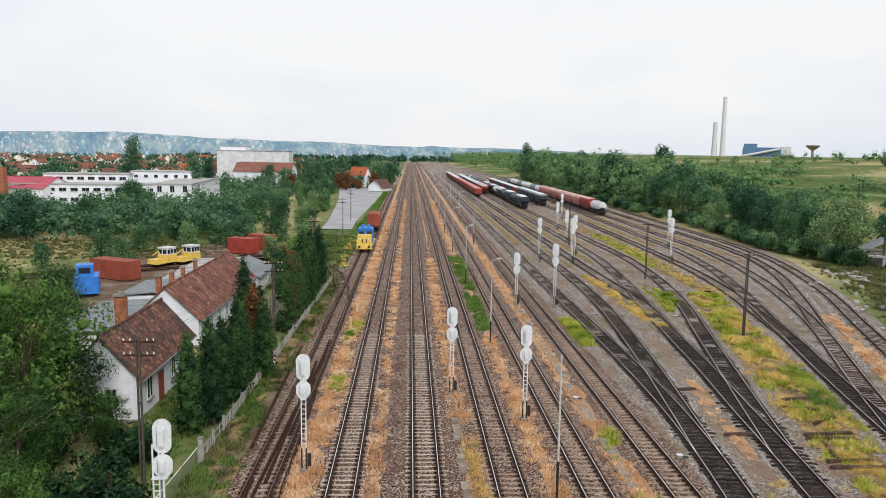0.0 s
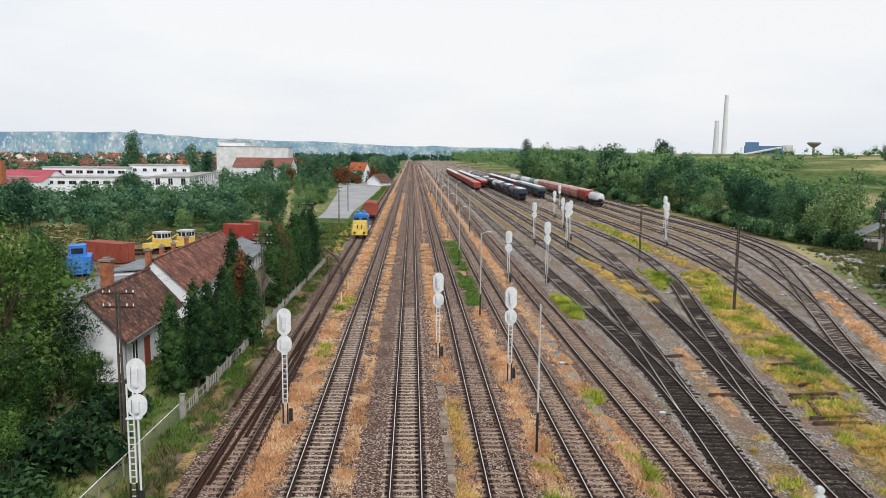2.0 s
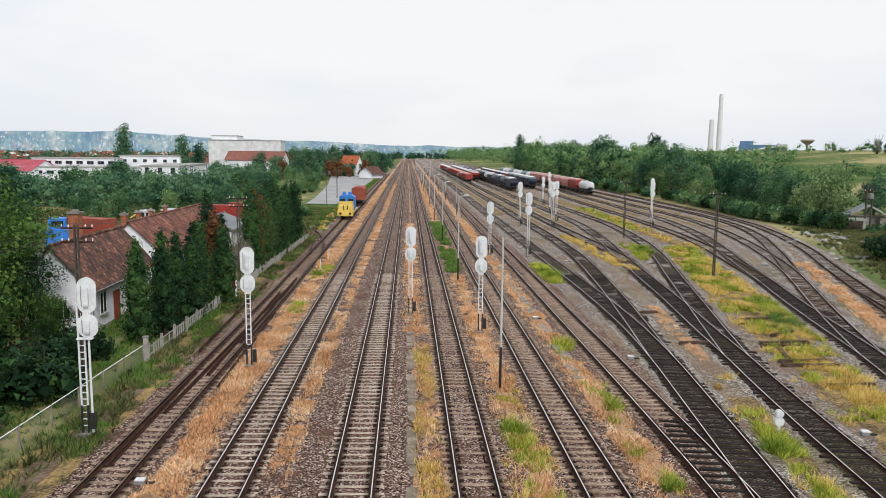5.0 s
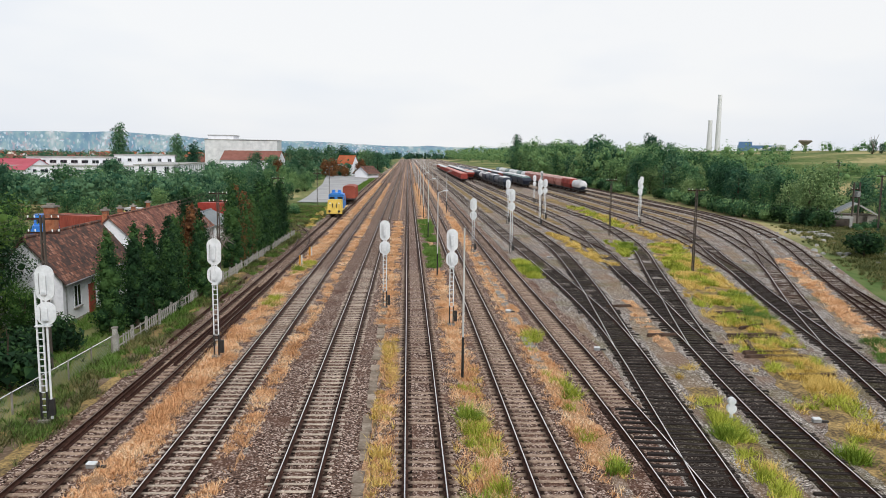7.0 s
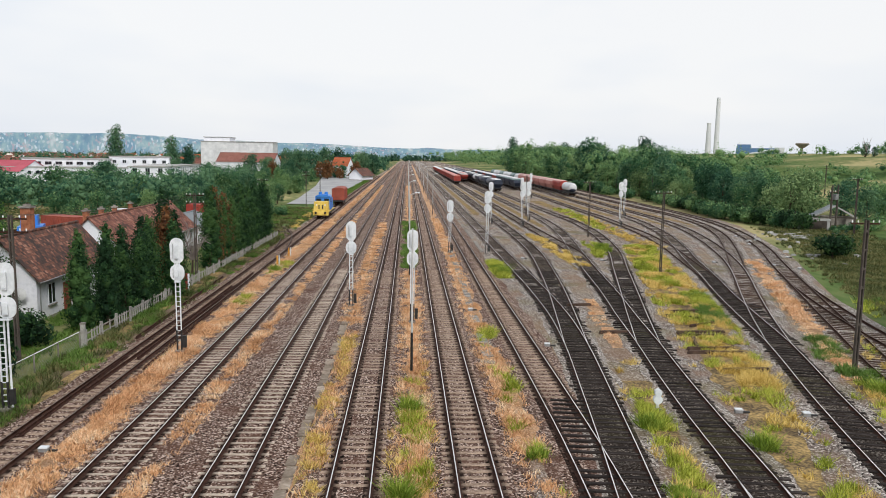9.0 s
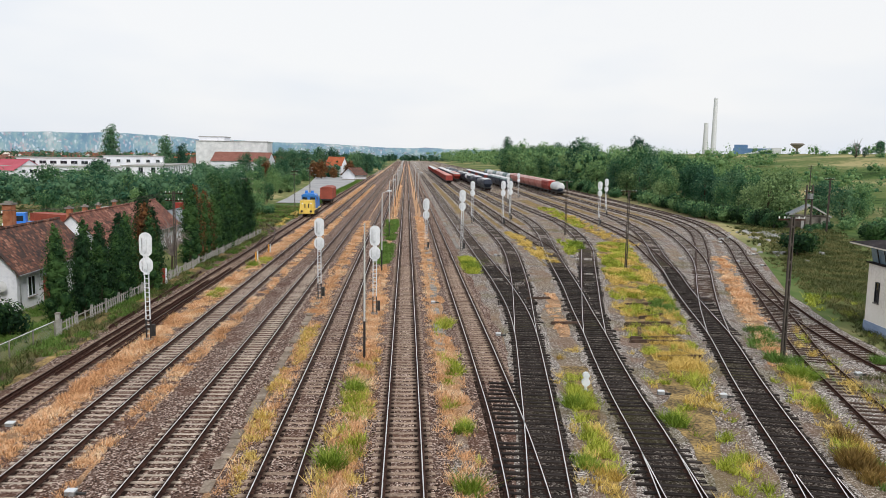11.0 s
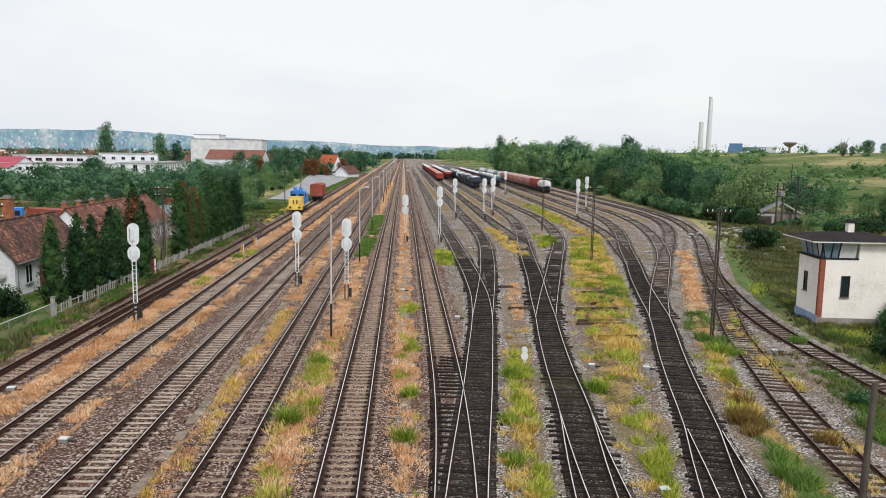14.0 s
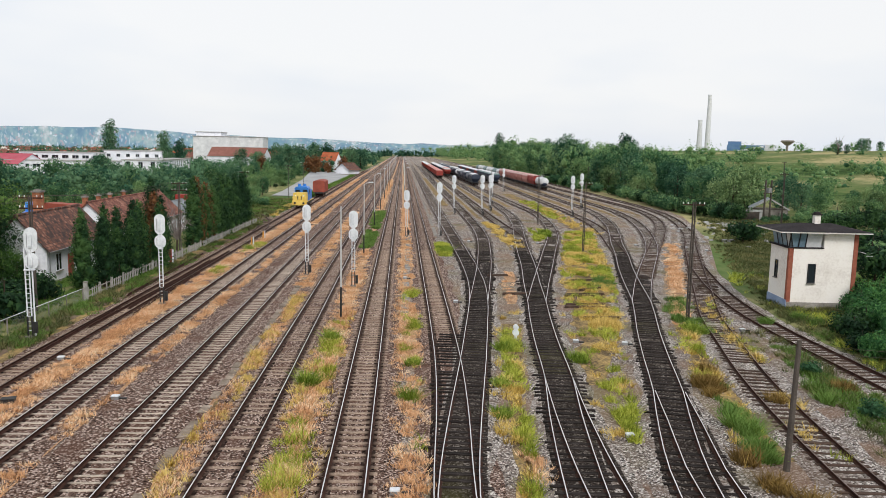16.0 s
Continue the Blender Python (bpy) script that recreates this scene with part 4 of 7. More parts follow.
# ---- building materials ----
def tiles(name, dark, mid, light, pink, row=0.33, wide=0.24):
    """Clay tile roof: rows of tiles with their own shade, large weathered patches."""
    m = bpy.data.materials.new(name)
    m.use_nodes = True
    n, l = m.node_tree.nodes, m.node_tree.links
    b = n["Principled BSDF"]
    b.inputs["Roughness"].default_value = 0.85
    co = n.new("ShaderNodeTexCoord").outputs["Object"]
    sp = n.new("ShaderNodeSeparateXYZ")
    l.new(co, sp.inputs["Vector"])
    cb = n.new("ShaderNodeCombineXYZ")
    l.new(sp.outputs["Y"], cb.inputs["X"])
    l.new(sp.outputs["Z"], cb.inputs["Y"])
    br = n.new("ShaderNodeTexBrick")
    br.inputs["Scale"].default_value = 1.0
    br.inputs["Brick Width"].default_value, br.inputs["Row Height"].default_value = wide, row * 0.62
    br.inputs["Mortar Size"].default_value = 0.012
    br.inputs["Color1"].default_value, br.inputs["Color2"].default_value, br.inputs["Mortar"].default_value = (0, 0, 0, 1), (1, 1, 1, 1), (0.1, 0.1, 0.1, 1)
    l.new(cb.outputs["Vector"], br.inputs["Vector"])
    no = n.new("ShaderNodeTexNoise")
    no.inputs["Scale"].default_value, no.inputs["Detail"].default_value = 0.9, 6.0
    l.new(co, no.inputs["Vector"])
    mx = n.new("ShaderNodeMix")
    mx.inputs["Factor"].default_value = 0.32
    l.new(no.outputs["Fac"], mx.inputs["A"])
    sc = n.new("ShaderNodeSeparateColor")
    l.new(br.outputs["Color"], sc.inputs["Color"])
    l.new(sc.outputs["Red"], mx.inputs["B"])
    ramp = n.new("ShaderNodeValToRGB")
    ramp.color_ramp.elements.new(0.5)
    ramp.color_ramp.elements.new(0.7)
    for e, (p, c) in zip(ramp.color_ramp.elements, ((0.28, dark), (0.46, mid), (0.60, light), (0.74, pink))):
        e.position, e.color = p, (*c, 1)
    l.new(mx.outputs["Result"], ramp.inputs["Fac"])
    l.new(ramp.outputs["Color"], b.inputs["Base Color"])
    bp = n.new("ShaderNodeBump")
    bp.inputs["Strength"].default_value, bp.inputs["Distance"].default_value = 0.8, 0.05
    l.new(br.outputs["Fac"], bp.inputs["Height"])
    bp.invert = True
    l.new(bp.outputs["Normal"], b.inputs["Normal"])
    return m


M_TILE = tiles("weathered_clay_tiles", (0.035, 0.022, 0.018), (0.085, 0.04, 0.03), (0.20, 0.075, 0.042), (0.36, 0.18, 0.12))
M_TILERED = tiles("red_clay_tiles", (0.07, 0.03, 0.022), (0.17, 0.06, 0.04), (0.27, 0.10, 0.06), (0.42, 0.22, 0.16))
M_PLASTER = mat("whitewashed_plaster", [(0.3, (0.58, 0.59, 0.64)), (0.5, (0.76, 0.77, 0.82)), (0.7, (0.84, 0.84, 0.86))], 0.5, 7, 0.9, 0.15, 12, fine=5)
M_CREAM = mat("cream_render", [(0.3, (0.64, 0.58, 0.52)), (0.5, (0.83, 0.78, 0.72)), (0.7, (0.88, 0.84, 0.79))], 0.5, 7, 0.9, 0.15, 12, fine=5)
M_BRICK = mat("red_brick", [(0.3, (0.16, 0.06, 0.035)), (0.5, (0.34, 0.13, 0.07)), (0.72, (0.46, 0.23, 0.14))], 2.2, 5, 0.9, 0.4, 14, fine=11)
M_BRICKRED = mat("red_painted_corner", [(0.3, (0.22, 0.07, 0.045)), (0.7, (0.36, 0.13, 0.085))], 1.5, 6, 0.9, 0.2, 14, fine=8)
M_BLUEP = mat("pale_blue_plinth", [(0.3, (0.20, 0.27, 0.42)), (0.7, (0.34, 0.41, 0.56))], 1.2, 6, 0.85, fine=7)
M_FELT = mat("roofing_felt", [(0.3, (0.012, 0.011, 0.012)), (0.62, (0.040, 0.034, 0.035)), (0.75, (0.11, 0.10, 0.10))], 0.8, 6, 0.85, 0.3, 10, fine=7)
M_GREYROOF = mat("grey_sheet_roof", [(0.3, (0.13, 0.15, 0.165)), (0.7, (0.27, 0.29, 0.30))], 0.5, 6, 0.7, 0.1, 8, fine=5)
M_PALEROOF = mat("pale_sheet_roof", [(0.3, (0.30, 0.30, 0.29)), (0.7, (0.46, 0.45, 0.43))], 0.4, 6, 0.8, fine=5)
M_DARK = mat("dark_opening", [(0.3, (0.012, 0.012, 0.014)), (0.7, (0.03, 0.03, 0.034))], 2, 3, 0.4)
M_REDP = mat("red_wagon_paint", [(0.3, (0.20, 0.025, 0.02)), (0.6, (0.34, 0.05, 0.035)), (0.8, (0.36, 0.12, 0.08))], 0.6, 6, 0.6, fine=5, vary=0.15)
# Two lighter reds, mainly for roofs and hatches above redder sides.
M_ROSEP = mat("rose_red_paint", [(0.3, (0.36, 0.10, 0.08)), (0.7, (0.60, 0.30, 0.25))], 0.6, 6, 0.6, fine=5, vary=0.15)
M_PINKP = mat("pinkish_red_paint", [(0.3, (0.50, 0.26, 0.23)), (0.7, (0.72, 0.52, 0.48))], 0.6, 6, 0.6, fine=5, vary=0.15)
M_BROWNP = mat("brown_wagon_paint", [(0.3, (0.19, 0.042, 0.026)), (0.7, (0.34, 0.078, 0.048))], 0.6, 6, 0.7, fine=5, vary=0.15)
M_BLUED = mat("dark_blue_wagon_paint", [(0.3, (0.018, 0.024, 0.04)), (0.7, (0.05, 0.065, 0.10))], 0.6, 6, 0.5, fine=5, vary=0.2)
M_TEAL = mat("teal_wagon_paint", [(0.3, (0.07, 0.13, 0.13)), (0.7, (0.20, 0.29, 0.28))], 0.6, 6, 0.5, fine=5, vary=0.2)
M_PALEP = mat("pale_wagon_paint", [(0.3, (0.46, 0.47, 0.48)), (0.7, (0.74, 0.74, 0.74))], 0.5, 6, 0.5, fine=5, vary=0.1)
M_BLUE = mat("bright_blue_paint", [(0.3, (0.02, 0.13, 0.48)), (0.7, (0.05, 0.24, 0.66))], 0.8, 6, 0.45, fine=6)
M_YELLOW = mat("yellow_paint", [(0.3, (0.58, 0.37, 0.05)), (0.7, (0.86, 0.64, 0.16))], 0.8, 6, 0.5, fine=6)
M_ROOFOR = mat("orange_red_tiles", [(0.3, (0.26, 0.07, 0.035)), (0.7, (0.48, 0.15, 0.07))], 0.8, 6, 0.8, fine=6)
M_ORANGE = mat("orange_paint", [(0.3, (0.55, 0.22, 0.02)), (0.7, (0.72, 0.36, 0.05))], 0.8, 6, 0.5, fine=6)


def box_part(name, parent, mats, boxes, label=""):
    s = Shape()
    for b in boxes:
        s.box(*b)
    return part(name, s, mats, parent, label)


def window(parent, x, y, z, w, h, turn, frame_mat=M_WHITE, bars=1):
    """A window set on a wall face: frame, pane, sill; turn faces it outward (0 looks to -y)."""
    win = part("window", Shape().box(0, 0.02, 0, w, 0.06, h), M_DARK, parent, at=pose(x, y, z, 0, 0, turn))
    s = Shape()
    f = 0.07
    for bx, bz, bw, bh in ((-w / 2, 0, f, h), (w / 2, 0, f, h), (0, 0, w, f), (0, h - f, w, f)):
        s.box(bx, -0.03, bz, bw, 0.07, bh)
    for k in range(bars):
        s.box(-w / 2 + w * (k + 1) / (bars + 1), -0.028, 0, 0.05, 0.06, h)
    part("frame", s, frame_mat, win)
    part("pane", Shape().box(0, -0.018, f, w - f, 0.012, h - 2 * f), M_GLASS, win)
    part("sill", Shape().box(0, -0.07, -0.06, w + 0.16, 0.16, 0.05), M_SLAB, win)
    return win


def gable_house(at, wide, long, eave, ridge, wall_mat, roof_mat, label, turn=0.0, over=0.35, windows=(), chimneys=(), name="house", z=None, plain=False):
    """A house with its ridge along y, centred on at: walls with gables, tiled roof, windows, chimneys."""
    zb = land(*at) - 0.1 if z is None else z
    ob = thing(name, pose(at[0], at[1], zb, 0, 0, turn), label, "house", "houses")
    w, l2 = wide / 2, long / 2
    s = Shape()
    s.prism_y([(-w, 0), (w, 0), (w, eave), (0, ridge - 0.1), (-w, eave)], -l2, l2)
    part("wall", s, wall_mat, ob)
    if not plain:
        part("plinth", Shape().box(0, 0, 0, wide + 0.08, long + 0.08, 0.45), M_SLAB, ob)
    k = (ridge - eave) / w
    for sd in (-1, 1):
        xo, zo = sd * (w + over), eave - over * k
        y0, y1, za, zr = -l2 - over, l2 + over, zo + 0.05, ridge + 0.02
        pts = [(xo, y0, za), (xo, y1, za), (0, y1, zr), (0, y0, zr), (xo, y0, za - 0.10), (xo, y1, za - 0.10), (0, y1, zr - 0.10), (0, y0, zr - 0.10)]
        part("roof_slope", Shape().add(pts, [(0, 1, 2, 3), (7, 6, 5, 4), (0, 4, 5, 1), (1, 5, 6, 2), (2, 6, 7, 3), (3, 7, 4, 0)]), roof_mat, ob)
        if not plain:
            part("gutter", Shape().tube((xo + sd * 0.05, -l2 - over, zo - 0.04), (xo + sd * 0.05, l2 + over, zo - 0.04), 0.06, n=6), M_GREYM, ob)
    if not plain:
        part("ridge_tiles", Shape().tube((0, -l2 - over, ridge + 0.03), (0, l2 + over, ridge + 0.03), 0.12, n=8), roof_mat, ob)
    for (x, y, zz, ww, hh, tn) in windows:
        window(ob, x, y, zz, ww, hh, tn)
    for x, y, top, side in chimneys:
        c = part("chimney", Shape().box(x, y, eave, side, side, top - eave), M_BRICK, ob, "brick chimney with a projecting cap")
        part("cap", Shape().box(x, y, top - 0.02, side + 0.2, side + 0.2, 0.14).box(x, y, top + 0.12, side * 0.6, side * 0.6, 0.16), M_SLAB, c)
    return ob


h1 = gable_house((-21.0, 56.2), 4.7, 12.0, 3.8, 6.45, M_PLASTER, M_TILE, "low white plastered house with a weathered brown tiled roof", over=0.45, z=-0.4,
                 windows=[(2.38, -3.9, 1.3, 1.1, 1.6, 90), (2.38, 1.4, 1.3, 1.0, 1.6, 90), (2.38, 4.2, 1.3, 1.0, 1.6, 90), (0.6, -6.03, 1.3, 0.9, 1.4, 0), (-1.3, -6.03, 1.3, 0.9, 1.4, 0)],
                 chimneys=[(-0.5, -1.0, 8.2, 0.72)])
part("door", Shape().box(2.37, -1.4, 0.35, 0.08, 1.1, 2.2), M_BROWNP, h1, "brown-red wooden door")
part("downpipe", Shape().tube((2.45, -5.7, 0.2), (2.45, -5.7, 3.5), 0.05, n=6), M_GREYM, h1)
dish = thing("satellite_dish", pose(-19.5, 49.8, 2.1), "pale satellite dish on the house's gable wall", "satellite dish")
s = Shape()
for j in range(4):
    for i in range(12):
        a, r = 2 * math.pi * i / 12, 0.45 * j / 3 + 0.001
        s.v.append((r * math.cos(a), -0.30 + 0.35 * r * r * 1.2, r * math.sin(a)))
s.f = [(j * 12 + i, j * 12 + (i + 1) % 12, (j + 1) * 12 + (i + 1) % 12, (j + 1) * 12 + i) for j in range(3) for i in range(12)]
s.m = [0] * len(s.f)
part("dish", s, M_PALEP, dish)
part("arm", Shape().tube((0, -0.3, -0.1), (0, 0.35, 0), 0.03, n=6).tube((0, -0.25, -0.3), (0, -0.75, 0.02), 0.015, n=5), M_GREYM, dish)
gable_house((-23.0, 82.0), 6.0, 24.5, 3.2, 6.1, M_PLASTER, M_TILERED, "long white house with a patched red tiled roof", z=-0.3,
            windows=[(3.03, -11 + 3.1 * i, 1.0, 0.9, 1.4, 90) for i in range(8)] + [(0.9, -12.28, 1.1, 0.7, 1.2, 0)],
            chimneys=[(-1.9, -8.4, 6.4, 0.5), (-1.5, -5.6, 6.4, 0.42), (-1.2, -2.8, 6.4, 0.38), (-1.2, 1.8, 6.5, 0.38)])
gable_house((-22.6, 99.5), 6.0, 9.0, 2.9, 4.2, M_PLASTER, M_GREYROOF, "white annex with a blue-grey sheet roof", z=-0.3,
            windows=[(3.03, -3 + 2 * i, 1.0, 0.8, 1.2, 90) for i in range(4)])


def shed(at, wide, long, tall, roof, label, turn=0.0, rise=0.5):
    ob = thing("shed", pose(at[0], at[1], land(*at) - 0.1, 0, 0, turn), label, "shed", "sheds behind the houses")
    part("wall", Shape().box(0, 0, 0, wide, long, tall), M_PLASTER, ob)
    w, l2 = wide / 2 + 0.3, long / 2 + 0.3
    s = Shape()
    s.add([(-w, -l2, tall), (w, -l2, tall + rise), (w, l2, tall + rise), (-w, l2, tall), (-w, -l2, tall + 0.14), (w, -l2, tall + rise + 0.14), (w, l2, tall + rise + 0.14), (-w, l2, tall + 0.14)],
          [(3, 2, 1, 0), (4, 5, 6, 7), (0, 1, 5, 4), (1, 2, 6, 5), (2, 3, 7, 6), (3, 0, 4, 7)])
    part("roof", s, roof, ob)
    for i in range(6):
        y = -l2 + (i + 0.5) * 2 * l2 / 6
        s = Shape()
        s.add([(-w, y - 0.03, tall + 0.142), (w, y - 0.03, tall + rise + 0.142), (w, y + 0.03, tall + rise + 0.142), (-w, y + 0.03, tall + 0.142), (-w, y, tall + 0.19), (w, y, tall + rise + 0.19)],
              [(0, 1, 5, 4), (3, 4, 5, 2), (0, 4, 3), (1, 2, 5)])
        part("roof_seam", s, M_GREYROOF, ob)
    return ob


shed((-28.5, 71.5), 7.5, 14, 2.9, M_GREYROOF, "low shed with a grey-blue sheet roof")
shed((-29.5, 86.5), 5, 9, 3.0, M_GREYROOF, "low outbuilding with a dark sheet roof")
shed((-28.6, 101), 5.5, 22, 2.7, M_PALEROOF, "long shed with a pale flat roof", rise=0.2)

# signal cabin
# Pane colour varies between dark and pale blue.
M_PANE = mat("pale_blue_window_glass", [(0.3, (0.10, 0.17, 0.23)), (0.7, (0.32, 0.42, 0.48))], 0.9, 4, 0.08, fine=4)
CAB = thing("signal_cabin", pose(43.9, 42.0, -0.05, 0, 0, -5), "cream two-storey signal cabin with dark overhanging roof", "cabin")
CW, CD, CH = 5.35, 3.7, 6.35
s = Shape()
s.box(CW / 2, CD / 2, 0.6, CW, CD, 4.45)
s.box(CW / 2 + 1.35, CD / 2, 5.05, CW - 2.7, CD, CH - 5.05)
part("wall", s, M_CREAM, CAB)
part("plinth", Shape().box(CW / 2, CD / 2, -0.2, CW + 0.06, CD + 0.06, 0.8), M_SLAB, CAB)
part("blue_plinth", Shape().box(-0.035, CD / 2, 0.0, 0.05, CD + 0.1, 0.78), M_BLUEP, CAB, "pale blue painted plinth")
part("corner_strip", Shape().box(0.12, -0.012, 0.62, 0.34, 0.06, 4.4).box(-0.012, 0.12, 0.62, 0.06, 0.34, 4.4), M_BRICKRED, CAB, "brick-red corner strip")
part("corner_strip", Shape().box(CW - 0.12, -0.012, 0.62, 0.34, 0.06, CH - 0.62).box(CW + 0.012, 0.12, 0.62, 0.06, 0.34, CH - 0.62), M_BRICKRED, CAB, "brick-red corner strip")
part("floor_slab", Shape().box(1.25, CD / 2, 5.03, 2.9, CD + 0.12, 0.09), M_FELT, CAB)
part("roof_soffit", Shape().box(CW / 2 - 0.175, CD / 2, CH, CW + 1.85, CD + 1.6, 0.10), M_CREAM, CAB, "pale concrete roof edge")
s = Shape()
ex, ey = CW / 2 + 0.80, CD / 2 + 0.85
s.add([(CW / 2 - ex - 0.35, CD / 2 - ey, CH + 0.11), (CW / 2 + ex, CD / 2 - ey, CH + 0.11), (CW / 2 + ex, CD / 2 + ey, CH + 0.11), (CW / 2 - ex - 0.35, CD / 2 + ey, CH + 0.11), (CW / 2 - 1.4, CD / 2, CH + 0.62), (CW / 2 + 1.4, CD / 2, CH + 0.62)],
      [(0, 1, 5, 4), (1, 2, 5), (2, 3, 4, 5), (3, 0, 4), (3, 2, 1, 0)])
part("roof", s, M_FELT, CAB, "dark felted hipped roof")
c = part("chimney", Shape().box(CW / 2 + 0.1, CD / 2, CH + 0.5, 0.46, 0.46, 0.8), M_CREAM, CAB)
part("cap", Shape().box(CW / 2 + 0.1, CD / 2, CH + 1.3, 0.66, 0.66, 0.09).box(CW / 2 + 0.1, CD / 2, CH + 1.39, 0.4, 0.4, 0.16), M_FELT, c)
for x in (1.75,):
    window(CAB, x + 0.1, -0.01, 2.2, 0.55, 1.6, 0, M_DARK, 0)
window(CAB, -0.01, 2.3, 2.3, 0.45, 1.5, -90, M_DARK, 0)
lean = 0.22
for x0, x1, nm in ((0.0, 0.75, 0), (0.75, 1.3, 0), (1.3, 2.6, 1)):
    s = Shape()
    s.add([(x0 + 0.04, 0.03 + lean, 5.12), (x1 - 0.04, 0.03 + lean, 5.12), (x1 - 0.04, 0.03 - 0.05, 6.33), (x0 + 0.04, 0.03 - 0.05, 6.33), (x0 + 0.04, 0.07 + lean, 5.12), (x1 - 0.04, 0.07 + lean, 5.12), (x1 - 0.04, 0.07 - 0.05, 6.33), (x0 + 0.04, 0.07 - 0.05, 6.33)],
          [(0, 1, 2, 3), (7, 6, 5, 4), (0, 4, 5, 1), (1, 5, 6, 2), (2, 6, 7, 3), (3, 7, 4, 0)])
    part("cabin_window", s, M_PALEP if nm else M_PANE, CAB, "white slanting pane" if nm else "slanting window pane")
    part("mullion", Shape().tube((x0, lean, 5.1), (x0, -0.06, 6.35), 0.05, n=6), M_DARK, CAB)
for k in range(4):
    y0, y1 = CD * k / 4, CD * (k + 1) / 4
    s = Shape()
    s.add([(lean, y0 + 0.05, 5.12), (lean, y1 - 0.05, 5.12), (-0.05, y1 - 0.05, 6.33), (-0.05, y0 + 0.05, 6.33), (lean + 0.04, y0 + 0.05, 5.12), (lean + 0.04, y1 - 0.05, 5.12), (-0.01, y1 - 0.05, 6.33), (-0.01, y0 + 0.05, 6.33)],
          [(3, 2, 1, 0), (4, 5, 6, 7), (0, 1, 5, 4), (1, 2, 6, 5), (2, 3, 7, 6), (3, 0, 4, 7)])
    part("cabin_window", s, M_PALEP if k == 0 else M_PANE, CAB)
    part("mullion", Shape().tube((lean, y0, 5.1), (-0.06, y0, 6.35), 0.05, n=6), M_DARK, CAB)
part("control_desk", Shape().box(1.3, 2.0, 5.12, 1.2, 2.2, 0.7), M_BLUE, CAB, "blue desk behind the windows")
dish2 = thing("satellite_dish", pose(49.85, 41.75, 4.75, 0, 0, 35), "small white satellite dish on the cabin corner", "satellite dish")
part("dish", dish.children[0].data, [], dish2)
part("arm", Shape().tube((0, -0.3, -0.1), (0, 0.2, 0), 0.03, n=6).tube((0, -0.3, -0.3), (0.0, -0.8, -0.25), 0.02, n=5), M_PALEP, dish2)


# ---- trains ----
def wheel_data():
    s = Shape()
    n, rings = 14, ((-0.81, 0.0), (-0.81, 0.46), (-0.69, 0.46), (-0.69, 0.09), (0.69, 0.09), (0.69, 0.46), (0.81, 0.46), (0.81, 0.0))
    for x, r in rings:
        s.v += [(x, r * math.cos(2 * math.pi * i / n), r * math.sin(2 * math.pi * i / n)) for i in range(n)]
    s.f = [(j * n + i, j * n + (i + 1) % n, (j + 1) * n + (i + 1) % n, (j + 1) * n + i) for j in range(len(rings) - 1) for i in range(n)]
    s.m = [0] * len(s.f)
    return s.data("wheelset", [M_RAILSIDE])


WHEELS = wheel_data()


